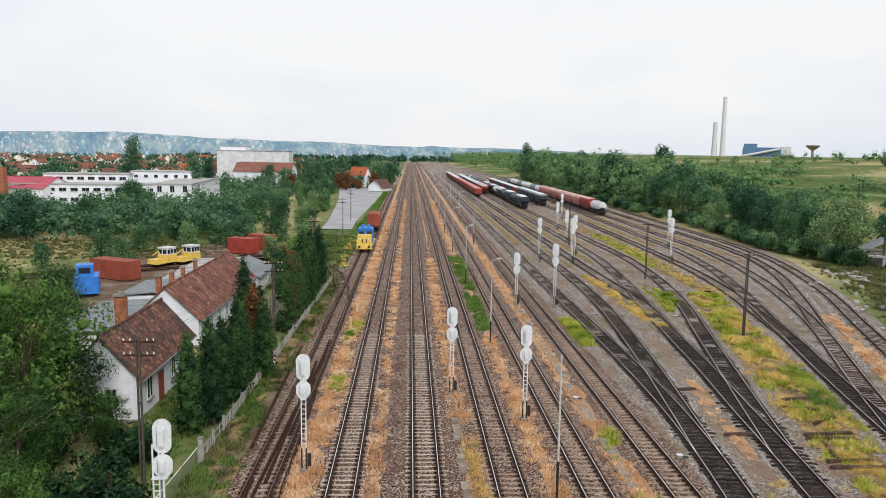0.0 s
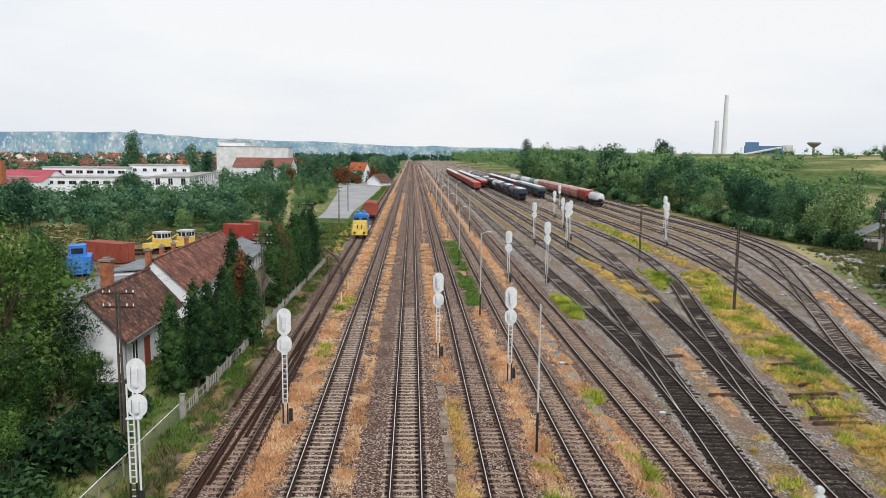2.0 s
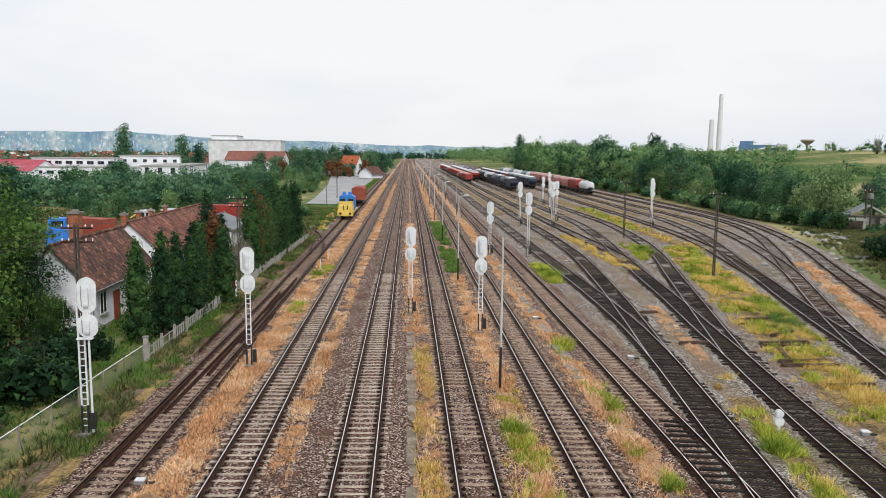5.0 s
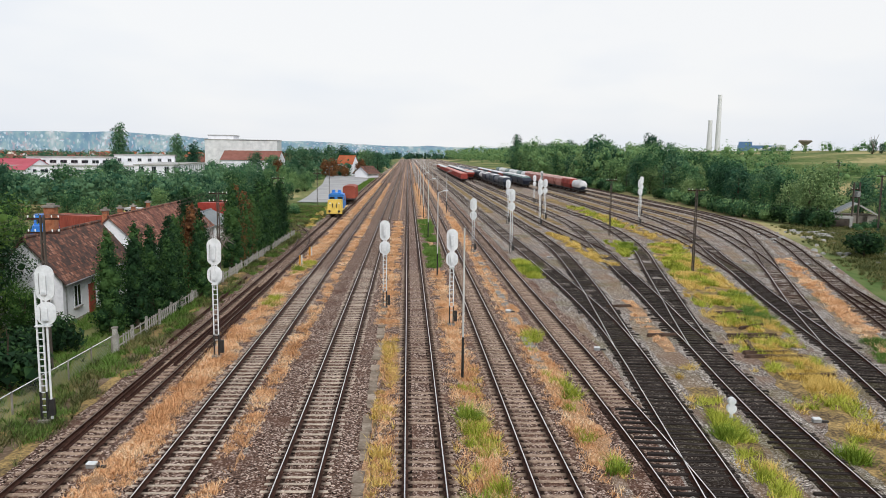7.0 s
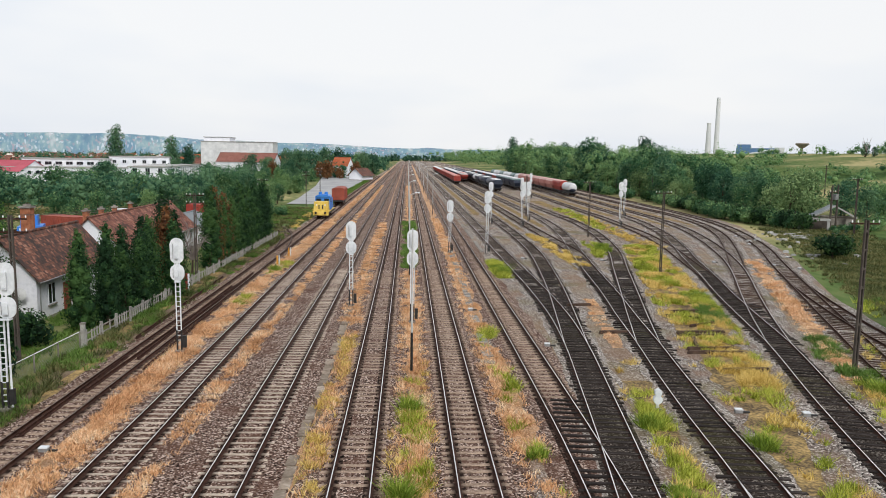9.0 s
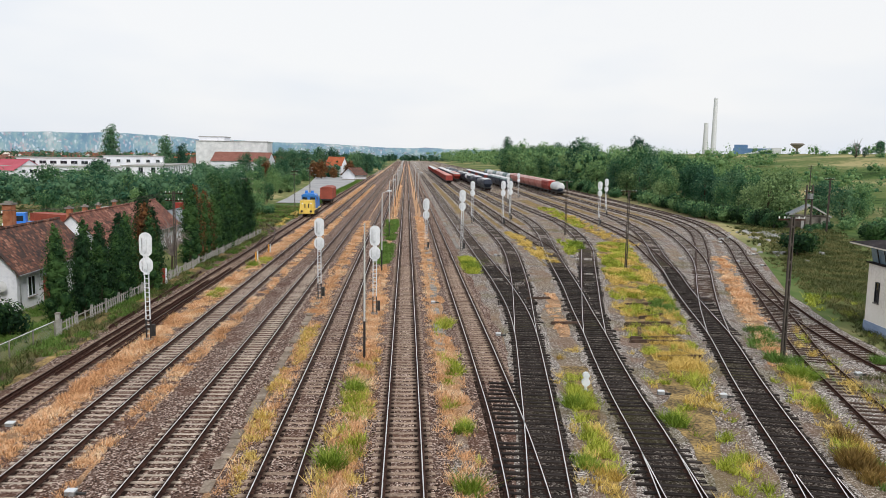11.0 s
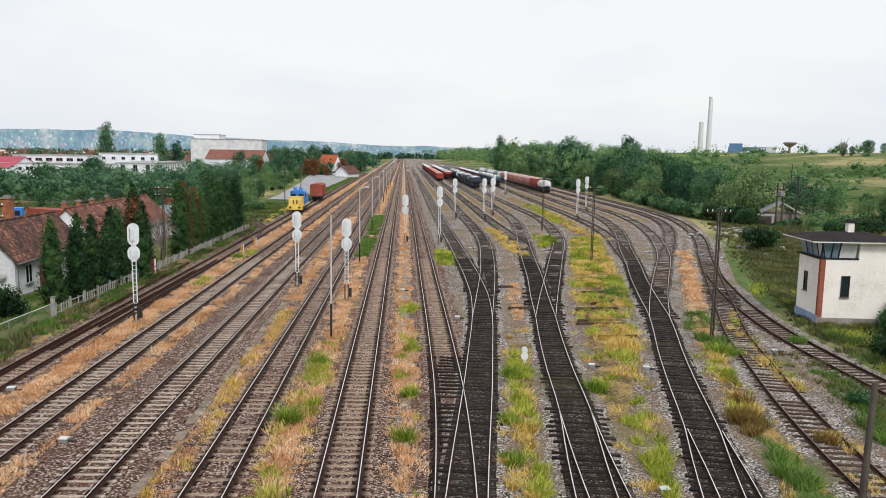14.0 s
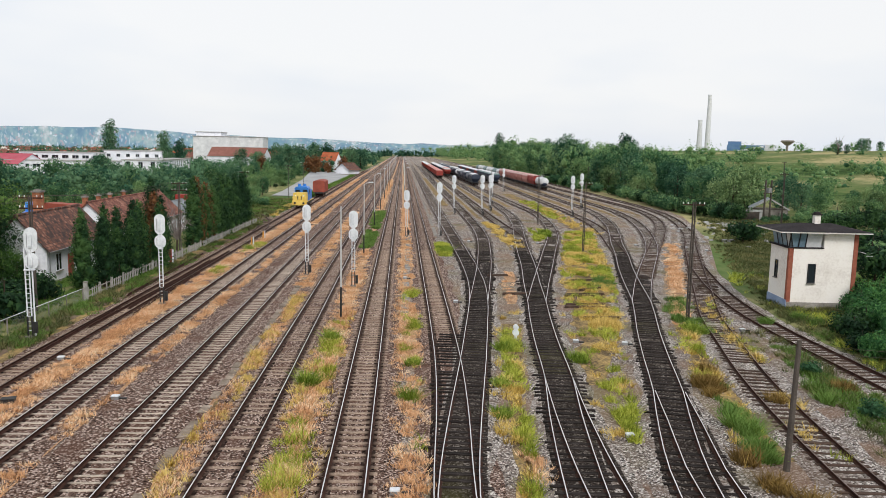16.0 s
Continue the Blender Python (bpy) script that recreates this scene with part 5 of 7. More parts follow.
def wagon(kind, x, y, length, paint, top, label, tall=4.0):
    ob = thing("railway_wagon", pose(x, y, 0.21), label, "wagon", "parked trains")
    l2 = length / 2
    part("underframe", Shape().box(0, 0, 0.95, 2.5, length - 0.3, 0.28), M_BLACK, ob)
    for yb in (-l2 + 2.3, l2 - 2.3):
        bg = part("bogie", Shape().box(-0.98, yb, 0.42, 0.14, 2.6, 0.4).box(0.98, yb, 0.42, 0.14, 2.6, 0.4).box(0, yb, 0.6, 1.9, 0.5, 0.3), M_BLACK, ob)
        for dy in (-0.9, 0.9):
            part("wheelset", WHEELS, M_RAILSIDE, bg, at=pose(0, yb + dy, 0.46))
    for yb in (-l2, l2):
        part("buffer_beam", Shape().box(0, yb, 0.9, 2.3, 0.36, 0.32), M_BLACK, ob)
    if kind == "tank":
        s, n, rings = Shape(), 20, ((-l2 + 0.25, 0.35), (-l2 + 0.35, 0.85), (-l2 + 0.65, 1.22), (-l2 + 1.1, 1.40), (l2 - 1.1, 1.40), (l2 - 0.65, 1.22), (l2 - 0.35, 0.85), (l2 - 0.25, 0.35))
        for yy, r in rings:
            s.v += [(r * math.cos(2 * math.pi * i / n), yy, 2.62 + r * math.sin(2 * math.pi * i / n)) for i in range(n)]
        for j in range(len(rings) - 1):
            for i in range(n):
                s.f.append((j * n + (i + 1) % n, j * n + i, (j + 1) * n + i, (j + 1) * n + (i + 1) % n))
                a = math.sin(2 * math.pi * (i + 0.5) / n)
                s.m.append(0 if a > -0.55 else 1)
        s.f += [tuple(range(n)), tuple(range(len(s.v) - 1, len(s.v) - n - 1, -1))]
        s.m += [0, 0]
        part("tank", s, [top, paint], ob)
        part("dome", Shape().tube((0, 0, 3.9), (0, 0, 4.25), 0.4, 0.36, 12), top, ob)
        part("catwalk", Shape().box(0, 0, 4.06, 0.6, length * 0.55, 0.05), M_GREYM, ob)
    elif kind == "hopper":
        s = Shape()
        s.add([(-0.9, -l2 + 1.6, 1.15), (0.9, -l2 + 1.6, 1.15), (1.45, -l2 + 0.3, 2.5), (-1.45, -l2 + 0.3, 2.5), (1.45, -l2 + 0.3, tall - 0.5), (-1.45, -l2 + 0.3, tall - 0.5),
               (-0.9, l2 - 1.6, 1.15), (0.9, l2 - 1.6, 1.15), (1.45, l2 - 0.3, 2.5), (-1.45, l2 - 0.3, 2.5), (1.45, l2 - 0.3, tall - 0.5), (-1.45, l2 - 0.3, tall - 0.5)],
              [(0, 1, 2, 3), (3, 2, 4, 5), (7, 6, 9, 8), (8, 9, 11, 10), (1, 7, 8, 2), (2, 8, 10, 4), (6, 0, 3, 9), (9, 3, 5, 11), (6, 7, 1, 0)])
        part("hopper_body", s, paint, ob)
        s = Shape()
        arc = [(1.5 * math.cos(a), tall - 0.55 + 0.6 * math.sin(a)) for a in np.linspace(0, math.pi, 9)]
        s.prism_y(arc, -l2 + 0.25, l2 - 0.25)
        part("roof", s, top, ob)
        if y < 380:
            for k in range(4):
                part("hatch", Shape().box(-0.2, -l2 + (k + 0.5) * length / 4, tall - 0.08, 2.1, length / 4 - 0.9, 0.24, 0, 0, 0.92), M_PALEP if paint is M_BLUED else M_PINKP, ob, "pale loading hatch")
        for k in range(6):
            yy = -l2 + 0.9 + k * (length - 1.8) / 5
            part("rib", Shape().box(0, yy, 2.5, 3.04, 0.12, tall - 3.0), paint, ob)
    else:
        part("box_body", Shape().box(0, 0, 1.22, 2.8, length - 0.5, tall - 1.75), paint, ob)
        for k in range(7):
            yy = -l2 + 0.35 + k * (length - 0.7) / 6
            part("rib", Shape().box(0, yy, 1.25, 2.92, 0.14, tall - 1.85), paint, ob)
        s = Shape()
        arc = [(1.46 * math.cos(a), tall - 0.56 + 0.42 * math.sin(a)) for a in np.linspace(0, math.pi, 9)]
        s.prism_y(arc, -l2 + 0.2, l2 - 0.2)
        part("roof", s, top, ob)
        part("end_door", Shape().box(0, -l2 + 0.22, 1.4, 1.9, 0.06, tall - 2.2), paint, ob)
    return ob


w_rnd = random.Random(8)
for i in range(18):
    wagon("box", 28.9, 319 + i * 14.4, 13.8, M_REDP, M_ROSEP if i < 9 else M_PALEP, "red freight wagon standing in a parked train", 3.8)
for i in range(12):
    wagon("hopper", 33.9, 342 + i * 14.4, 13.8, M_REDP if i < 2 else M_BLUED, M_PALEP, "covered freight wagon with a pale roof", 3.9)
# Pale tops drawn from this choice paint highlights onto the dark blue wagons.
for i in range(17):
    wagon("tank" if i % 2 else "hopper", 38.4, 253 + i * 14.4, 13.8, M_BLUED, M_BLUED if i < 3 else w_rnd.choice((M_BLUED, M_PALEP, M_GREYROOF)), "dark blue freight wagon in a parked train", 4.0)
for i in range(4):
    wagon("hopper", 47.4, 268 + i * 14.4, 13.8, M_BLUED, M_TEAL, "teal covered hopper wagon in a parked train", 4.0)
for i in range(8):
    wagon("box", 47.4, 326 + i * 14.4, 13.8, M_REDP if i % 3 == 0 else M_BLUED, M_PALEP, "dark freight wagon with a pale roof", 4.0)
wagon("tank", 58.5, 228, 11.5, M_BLUED, M_PALEP, "white-topped tank wagon at the end of a train", 4.3)
for i in range(7):
    wagon("hopper", 58.5, 241.5 + i * 13.2, 12.6, M_REDP if i == 0 else M_ROSEP, M_REDP if i == 0 else M_PINKP, "rose-red covered hopper wagon in a train", 4.2)
for i in range(8):
    wagon("tank", 58.5, 334 + i * 14.0, 13.2, M_BLUED, M_PALEP if i % 3 != 1 else M_TEAL, "tank wagon with a pale barrel", 4.2)
wagon("box", -8.5, 176, 9.5, M_BROWNP, M_BROWNP, "brown-red covered wagon behind the locomotive", 4.3)

loco = thing("shunting_locomotive", pose(-8.4, 141.5, 0.21), "blue and yellow diesel shunting locomotive on the siding", "locomotive")
part("frame", Shape().box(0, 0, 0.75, 2.9, 11.5, 0.45), M_BLACK, loco)
part("front_panel", Shape().box(0, -5.75, 0.55, 2.9, 0.22, 0.75), M_YELLOW, loco)
part("walkway", Shape().box(0, 0, 1.2, 3.0, 11.6, 0.1), M_YELLOW, loco)
nose = part("nose", Shape().box(0, -4.0, 1.3, 2.6, 3.2, 1.75, 0, 0, 0.96), M_YELLOW, loco, "yellow nose with two black bars")
for dx in (-0.34, 0.34):
    part("stripe", Shape().box(dx, -5.57, 1.7, 0.2, 0.04, 0.75), M_BLACK, nose)
for dx in (-0.8, 0.8):
    part("headlight", Shape().tube((dx, -5.6, 2.5), (dx, -5.72, 2.5), 0.14, n=12), M_PORC, nose)
cabp = part("cab", Shape().box(0, -1.0, 1.3, 2.8, 3.0, 2.5), M_BLUE, loco, "bright blue cab")
for dx in (-0.75, 0.75):
    part("cab_window", Shape().box(dx, -2.51, 2.75, 0.95, 0.05, 0.75), M_GLASS, cabp)
for sd in (-1, 1):
    part("cab_window", Shape().box(sd * 1.41, -1.0, 2.75, 0.05, 1.2, 0.75), M_GLASS, cabp)
s = Shape()
s.prism_y([(1.45 * math.cos(a), 3.78 + 0.5 * math.sin(a)) for a in np.linspace(0, math.pi, 9)], -2.7, 0.7)
part("cab_roof", s, M_BLUE, loco)
for dx in (-0.55, 0.55):
    part("roof_fan", Shape().tube((dx, -1.4, 4.15), (dx, -1.4, 4.75), 0.36, 0.30, 14), M_BLUE, loco)
part("engine_hood", Shape().box(0, 3.0, 1.3, 2.4, 5.0, 2.0, 0, 0, 0.95), M_BLUE, loco)
part("exhaust", Shape().tube((0, 2.4, 3.3), (0, 2.4, 3.9), 0.2, n=10), M_BLACK, loco)
for yb in (-3.6, 3.6):
    bg = part("bogie", Shape().box(-1.0, yb, 0.42, 0.14, 3.0, 0.4).box(1.0, yb, 0.42, 0.14, 3.0, 0.4), M_BLACK, loco)
    for dy in (-1.0, 1.0):
        part("wheelset", Shape().tube((-0.82, yb + dy, 0.48), (-0.68, yb + dy, 0.48), 0.48, n=16).tube((0.68, yb + dy, 0.48), (0.82, yb + dy, 0.48), 0.48, n=16), M_RAILSIDE, bg)
for dx in (-0.87, 0.87):
    part("buffer", Shape().tube((dx, -5.7, 1.05), (dx, -6.2, 1.05), 0.12, n=10).tube((dx, -6.2, 1.05), (dx, -6.26, 1.05), 0.22, n=14), M_BLACK, loco)
part("handrail", Shape().tube((-1.4, -5.6, 1.3), (-1.4, -5.6, 2.3), 0.025, n=5).tube((1.4, -5.6, 1.3), (1.4, -5.6, 2.3), 0.025, n=5).tube((-1.4, -5.6, 2.3), (-0.5, -5.6, 2.3), 0.025, n=5).tube((0.5, -5.6, 2.3), (1.4, -5.6, 2.3), 0.025, n=5), M_YELLOW, loco)


# ---- depot yard behind the houses ----
def container(x, y, turn, long, paint, label):
    ob = thing("container", pose(x, y, land(x, y), 0, 0, turn), label, "container", "containers in the depot")
    part("body", Shape().box(0, 0, 0.15, 2.5, long, 2.7), paint, ob)
    n = int(long / 0.5)
    for i in range(n):
        part("corrugation", Shape().box(0, -long / 2 + (i + 0.5) * long / n, 0.3, 2.6, 0.18, 2.4), paint, ob)
    part("roof", Shape().box(0, 0, 2.85, 2.54, long + 0.04, 0.08), paint, ob)
    for dx in (-0.62, 0.62):
        part("door", Shape().box(dx, -long / 2 - 0.03, 0.25, 1.15, 0.06, 2.5), paint, ob)
    return ob


container(-43.2, 109.5, 62, 7.5, M_BROWNP, "rusty brown freight container in the depot")
container(-30.8, 137.5, 72, 5.0, M_REDP, "bright red container at the depot's edge")
container(-28.6, 143.5, 60, 5.0, M_BROWNP, "dark red container behind a red one")


def track_machine(x, y, turn, paint, label):
    ob = thing("track_machine", pose(x, y, land(x, y), 0, 0, turn), label, "maintenance vehicle", "track machines in the depot")
    ob.scale = (0.78, 0.52, 0.86)
    part("frame", Shape().box(0, 0, 0.7, 2.6, 9.0, 0.4), M_YELLOW, ob)
    part("bed", Shape().box(0, -2.4, 1.1, 2.5, 4.0, 0.5), paint, ob)
    cb = part("cab", Shape().box(0, 2.0, 1.1, 2.6, 4.2, 1.1), paint, ob)
    part("upper_cab", Shape().box(0, 2.0, 2.2, 2.5, 4.1, 1.2, 0, 0, 0.95), M_PALEP, cb)
    part("roof", Shape().box(0, 2.0, 3.4, 2.6, 4.3, 0.16), M_PALEP, cb)
    for k in range(3):
        for sd in (-1, 1):
            part("side_window", Shape().box(sd * 1.25, 0.7 + 1.3 * k, 2.4, 0.05, 0.95, 0.8), M_GLASS, cb)
    for dx in (-0.6, 0.6):
        part("front_window", Shape().box(dx, -0.06, 2.4, 0.95, 0.05, 0.8), M_GLASS, cb)
    part("crane", Shape().tube((0, -1.0, 1.6), (0, -1.6, 3.0), 0.14, n=8).tube((0, -1.6, 3.0), (0.2, -4.6, 2.4), 0.10, n=8), paint, ob)
    for yb in (-3, 3):
        part("axle", Shape().tube((-0.85, yb, 0.45), (0.85, yb, 0.45), 0.45, n=14), M_RAILSIDE, ob)
    return ob


track_machine(-40.3, 121.5, -25, M_YELLOW, "yellow rail crane with a white-framed cab in the depot")
track_machine(-37.3, 124.5, -25, M_YELLOW, "yellow track maintenance car with a white cab")
blue = thing("depot_machine", pose(-42.0, 97, -0.4, 0, 0, 20), "bright blue boxy rail machine in the depot", "machine")
part("body", Shape().box(0, 0, 0.5, 3.0, 4.6, 2.2, 0, 0, 0.96), M_BLUE, blue)
part("cab", Shape().box(-0.2, 0.6, 2.7, 2.0, 2.4, 1.3), M_BLUE, blue)
part("cab_window", Shape().box(-0.2, -0.62, 2.95, 1.4, 0.05, 0.7), M_GLASS, blue)
part("wheel", Shape().tube((-1.3, 0, 0.45), (1.3, 0, 0.45), 0.45, n=14), M_BLACK, blue)
strip("depot_ground", [(88, -52, -24.5, -0.38), (110, -56, -26.5, -0.38), (135, -48, -22, -0.38), (150, -40, -22, -0.38)], M_PATH, "bare brown earth of the depot yard", "ground")
for k, (a, b) in enumerate((((-62, 104), (-24, 128)), ((-60, 110), (-24, 134)))):
    track([a, ((a[0] + b[0]) / 2, (a[1] + b[1]) / 2), b], M_PATH, M_OLDTIMBER, M_RAILDULL, 0.02, "rusty depot siding in bare earth", seed=50 + k, near=0.0).location.z = -0.40


# ---- town side buildings ----
M_MAGENTA = mat("magenta_sheet_roof", [(0.3, (0.33, 0.045, 0.07)), (0.7, (0.48, 0.10, 0.13))], 0.3, 5, 0.6, fine=3)
M_PINKSIGN = mat("pink_sign_paint", [(0.3, (0.52, 0.36, 0.34)), (0.7, (0.66, 0.52, 0.50))], 0.8, 5, 0.8, fine=4)
M_WAREROOF = mat("brown_red_roof", [(0.3, (0.17, 0.075, 0.058)), (0.7, (0.28, 0.125, 0.10))], 0.5, 6, 0.8, fine=5)
def block(at, wide, deep, tall, rows, cols, label, turn=0.0, side_cols=0, wall=M_PLASTER, roof_mat=M_PALEROOF, win=(1.5, 1.5), z=None):
    ob = thing("building", pose(at[0], at[1], land(*at) - 0.2 if z is None else z, 0, 0, turn), label, "building", "town buildings")
    part("wall", Shape().box(0, 0, 0, wide, deep, tall), wall, ob)
    part("roof", Shape().box(0, 0, tall, wide + 0.7, deep + 0.7, 0.35), roof_mat, ob)
    for r in range(rows):
        zc = tall * (r + 0.34) / rows
        for c in range(cols):
            window(ob, -wide / 2 + (c + 0.5) * wide / cols, -deep / 2, zc, win[0], win[1], 0)
        for c in range(side_cols):
            window(ob, wide / 2, -deep / 2 + (c + 0.5) * deep / side_cols, zc, win[0], win[1], 90)
    return ob


block((-81, 277), 12, 62, 7.6, 2, 3, "white two-storey flat-roofed school building", 6, side_cols=14, win=(1.4, 2.2), wall=M_PLASTER)
block((-112, 262), 52, 12, 6.8, 2, 14, "long white building with bands of windows", 3, win=(2.4, 1.2))
block((-120, 285), 30, 10, 9.5, 3, 8, "white building block with a raised roof light", 3, win=(2.4, 1.2))
block((-95, 292), 22, 10, 10.5, 3, 6, "pale flat-roofed building behind the school", 3, win=(1.4, 1.2))
gable_house((-137, 262), 16, 34, 5.5, 9.0, M_PLASTER, M_MAGENTA, "wide hall with a magenta-red sheet roof", turn=80)
st = thing("factory_chimney", pose(-133, 248, -0.5), "square orange brick chimney beside the hall", "chimney")
part("stack", Shape().box(0, 0, 0, 2.6, 2.6, 12.5, 0, 0, 0.9), M_BRICK, st)
# Duller pale wall paint: far haze is put into the mill's colour.
block((-88, 430), 39, 26, 18.5, 4, 0, "tall pale windowless industrial block", 4, wall=M_PALEP)
block((-100, 432), 14, 20, 21.0, 4, 0, "pale roof block on the mill", 4)
sign = thing("wall_sign", pose(-88, 416.6, 8.5, 0, 0, 4), "pink lettering bars on the pale mill wall", "sign")
for k in range(4):
    part("bar", Shape().box(-5.1 + 3.4 * k, -0.1, 0.6, 2.5, 0.1, 3.2), M_PINKSIGN, sign)
gable_house((-76, 395), 14, 30, 8, 12.5, M_PLASTER, M_WAREROOF, "long warehouse with a brown-red roof", turn=84, windows=[(7.05, -11 + 3 * i, 4, 1.2, 1.6, 90) for i in range(8)])
gable_house((-14.2, 350), 7.0, 10, 2.9, 5.7, M_PLASTER, M_TILE, "small white station house with a dark brown roof", over=0.9, turn=-28, windows=[(-2, -4.53, 1.2, 1, 1.4, 0), (1.5, -4.53, 1.2, 1, 1.4, 0)])
gable_house((-26.5, 392), 7.2, 9, 6.6, 10.8, M_PLASTER, M_ROOFOR, "tall station building with a bright orange-red roof", turn=68, windows=[(-1.5, -5.03, 2.0, 1.0, 1.6, 0), (1.5, -5.03, 2.0, 1.0, 1.6, 0), (0, -5.03, 5.0, 1.0, 1.5, 0)])
for x, y in ((-38, 425), (-30, 470), (-120, 470), (-60, 500)):
    gable_house((x, y), 9, 12, 5, 9, M_PLASTER, M_TILERED, "white town house with a red roof", turn=t_rnd.uniform(0, 90))

# far town: repeated houses
h_a = gable_house((-150, 520), 9, 12, 4.5, 8.5, M_PLASTER, M_ROOFOR, "far white town house with an orange-red roof", turn=20, plain=True)
h_b = gable_house((-170, 540), 10, 14, 4.0, 8.0, M_CREAM, M_TILERED, "far cream town house with a brown-red roof", turn=-50, plain=True)
for i in range(150):
    ang = math.radians(t_rnd.uniform(7, 34))
    d = t_rnd.uniform(430, 1650)
    x, y = -d * math.sin(ang), d * math.cos(ang)
    copy_thing(t_rnd.choice((h_a, h_b)), pose(x, y, -0.3, 0, 0, t_rnd.uniform(0, 180)))

# ---- power station and plateau ----
def stack(x, y, base, tall, r, label):
    ob = thing("chimney_stack", pose(x, y, base), label, "chimney", "power station stacks")
    s = Shape()
    n, rings = 24, 9
    for j in range(rings):
        k = j / (rings - 1)
        rr = r * (1 - 0.32 * k)
        s.v += [(rr * math.cos(2 * math.pi * i / n), rr * math.sin(2 * math.pi * i / n), tall * k) for i in range(n)]
    s.f = [(j * n + i, j * n + (i + 1) % n, (j + 1) * n + (i + 1) % n, (j + 1) * n + i) for j in range(rings - 1) for i in range(n)]
    s.m = [0] * len(s.f)
    part("shaft", s, M_PALEP, ob)
    for k in (0.35, 0.55, 0.75, 0.97):
        part("band", Shape().tube((0, 0, tall * k), (0, 0, tall * k + 3), r * (1 - 0.32 * k) * 1.02, n=24), M_PALEP, ob)
    return ob


# Low-saturation blue for the far hall.
M_CLADDING = mat("muted_blue_cladding", [(0.3, (0.06, 0.14, 0.27)), (0.7, (0.13, 0.23, 0.37))], 0.05, 5, 0.6, fine=0.4)
stack(855, 2015, 12, 166, 7.5, "very tall slim concrete power station chimney")
stack(838, 2030, 12, 98, 8.0, "shorter concrete power station chimney")
plant = thing("power_station", pose(950, 1985, 14, 0, 0, -24), "blue-clad power station hall on the plateau", "power station")
part("main_hall", Shape().box(0, 0, 0, 95, 45, 28), M_CLADDING, plant)
part("boiler_house", Shape().box(-28, 6, 28, 34, 30, 10), M_CLADDING, plant)
part("side_block", Shape().box(60, 0, 0, 25, 40, 30), M_PALEP, plant)
part("conveyor", Shape().tube((-60, -30, 2), (45, -28, 24), 3.0, n=8), M_PALEP, plant)
wt = thing("water_tower", pose(505, 918, 14), "far mushroom-shaped water tower on the plateau", "water tower")
part("stem", Shape().tube((0, 0, 0), (0, 0, 14), 1.6, 1.4, 12), M_SLAB, wt)
part("bowl", Shape().tube((0, 0, 13), (0, 0, 18), 2.5, 8.5, 20).tube((0, 0, 18), (0, 0, 19.5), 8.5, 7, 20), M_SLAB, wt)
for x, y, sz in ((148, 430, 1.75), (277, 402, 0.75), (264, 404, 0.7), (267, 400, 0.5), (432, 640, 1.1), (445, 640, 0.9)):
    tree("deep", x, y, sz)
tree("poplar", 86, 550, 1.2)
snag = thing("bare_tree", pose(262, 400, land(262, 400) - 0.2), "leafless tree with upswept twigs on the plateau edge", "tree")
part("trunk", Shape().tube((0, 0, -0.2), (0.2, 0, 4.5), 0.28, 0.18, 6), M_BARK, snag)
for i in range(9):
    a, up = i * 2.4, t_rnd.uniform(4.5, 7.5)
    part("branch", Shape().tube((0.15, 0, 3.4), (1.0 * math.cos(a), 1.0 * math.sin(a), 3.6 + up * 0.5), 0.12, 0.09, 4).tube((1.0 * math.cos(a), 1.0 * math.sin(a), 3.6 + up * 0.5), (2.4 * math.cos(a), 2.4 * math.sin(a), 3.6 + up), 0.09, 0.05, 4), M_DEADWOOD, snag)

# ---- distant hills ----
def hills(name, r0, r1, prof, seed, material, label):
    s = Shape()
    na, nr = 150, 14
    for i in range(na + 1):
        deg = -60 + 110 * i / na
        h = float(np.interp(deg, [p[0] for p in prof], [p[1] for p in prof]))
        for j in range(nr + 1):
            k = j / nr
            r = r0 + (r1 - r0) * k
            z = h * smooth(k) * (1 + 0.10 * noise.noise(Vector((deg * 0.35, k * 3, seed)))) + 6 * noise.noise(Vector((deg * 0.8, k * 6, seed + 3))) * k
            s.v.append((r * math.sin(radians(deg)), r * math.cos(radians(deg)), z - 2))
    s.f = [(i * (nr + 1) + j, (i + 1) * (nr + 1) + j, (i + 1) * (nr + 1) + j + 1, i * (nr + 1) + j + 1) for i in range(na) for j in range(nr)]
    s.m = [0] * len(s.f)
    ob = tagged(part(name, s, material), label, "hills", kind="structure")
    for p in ob.data.polygons:
        p.use_smooth = True
    return ob


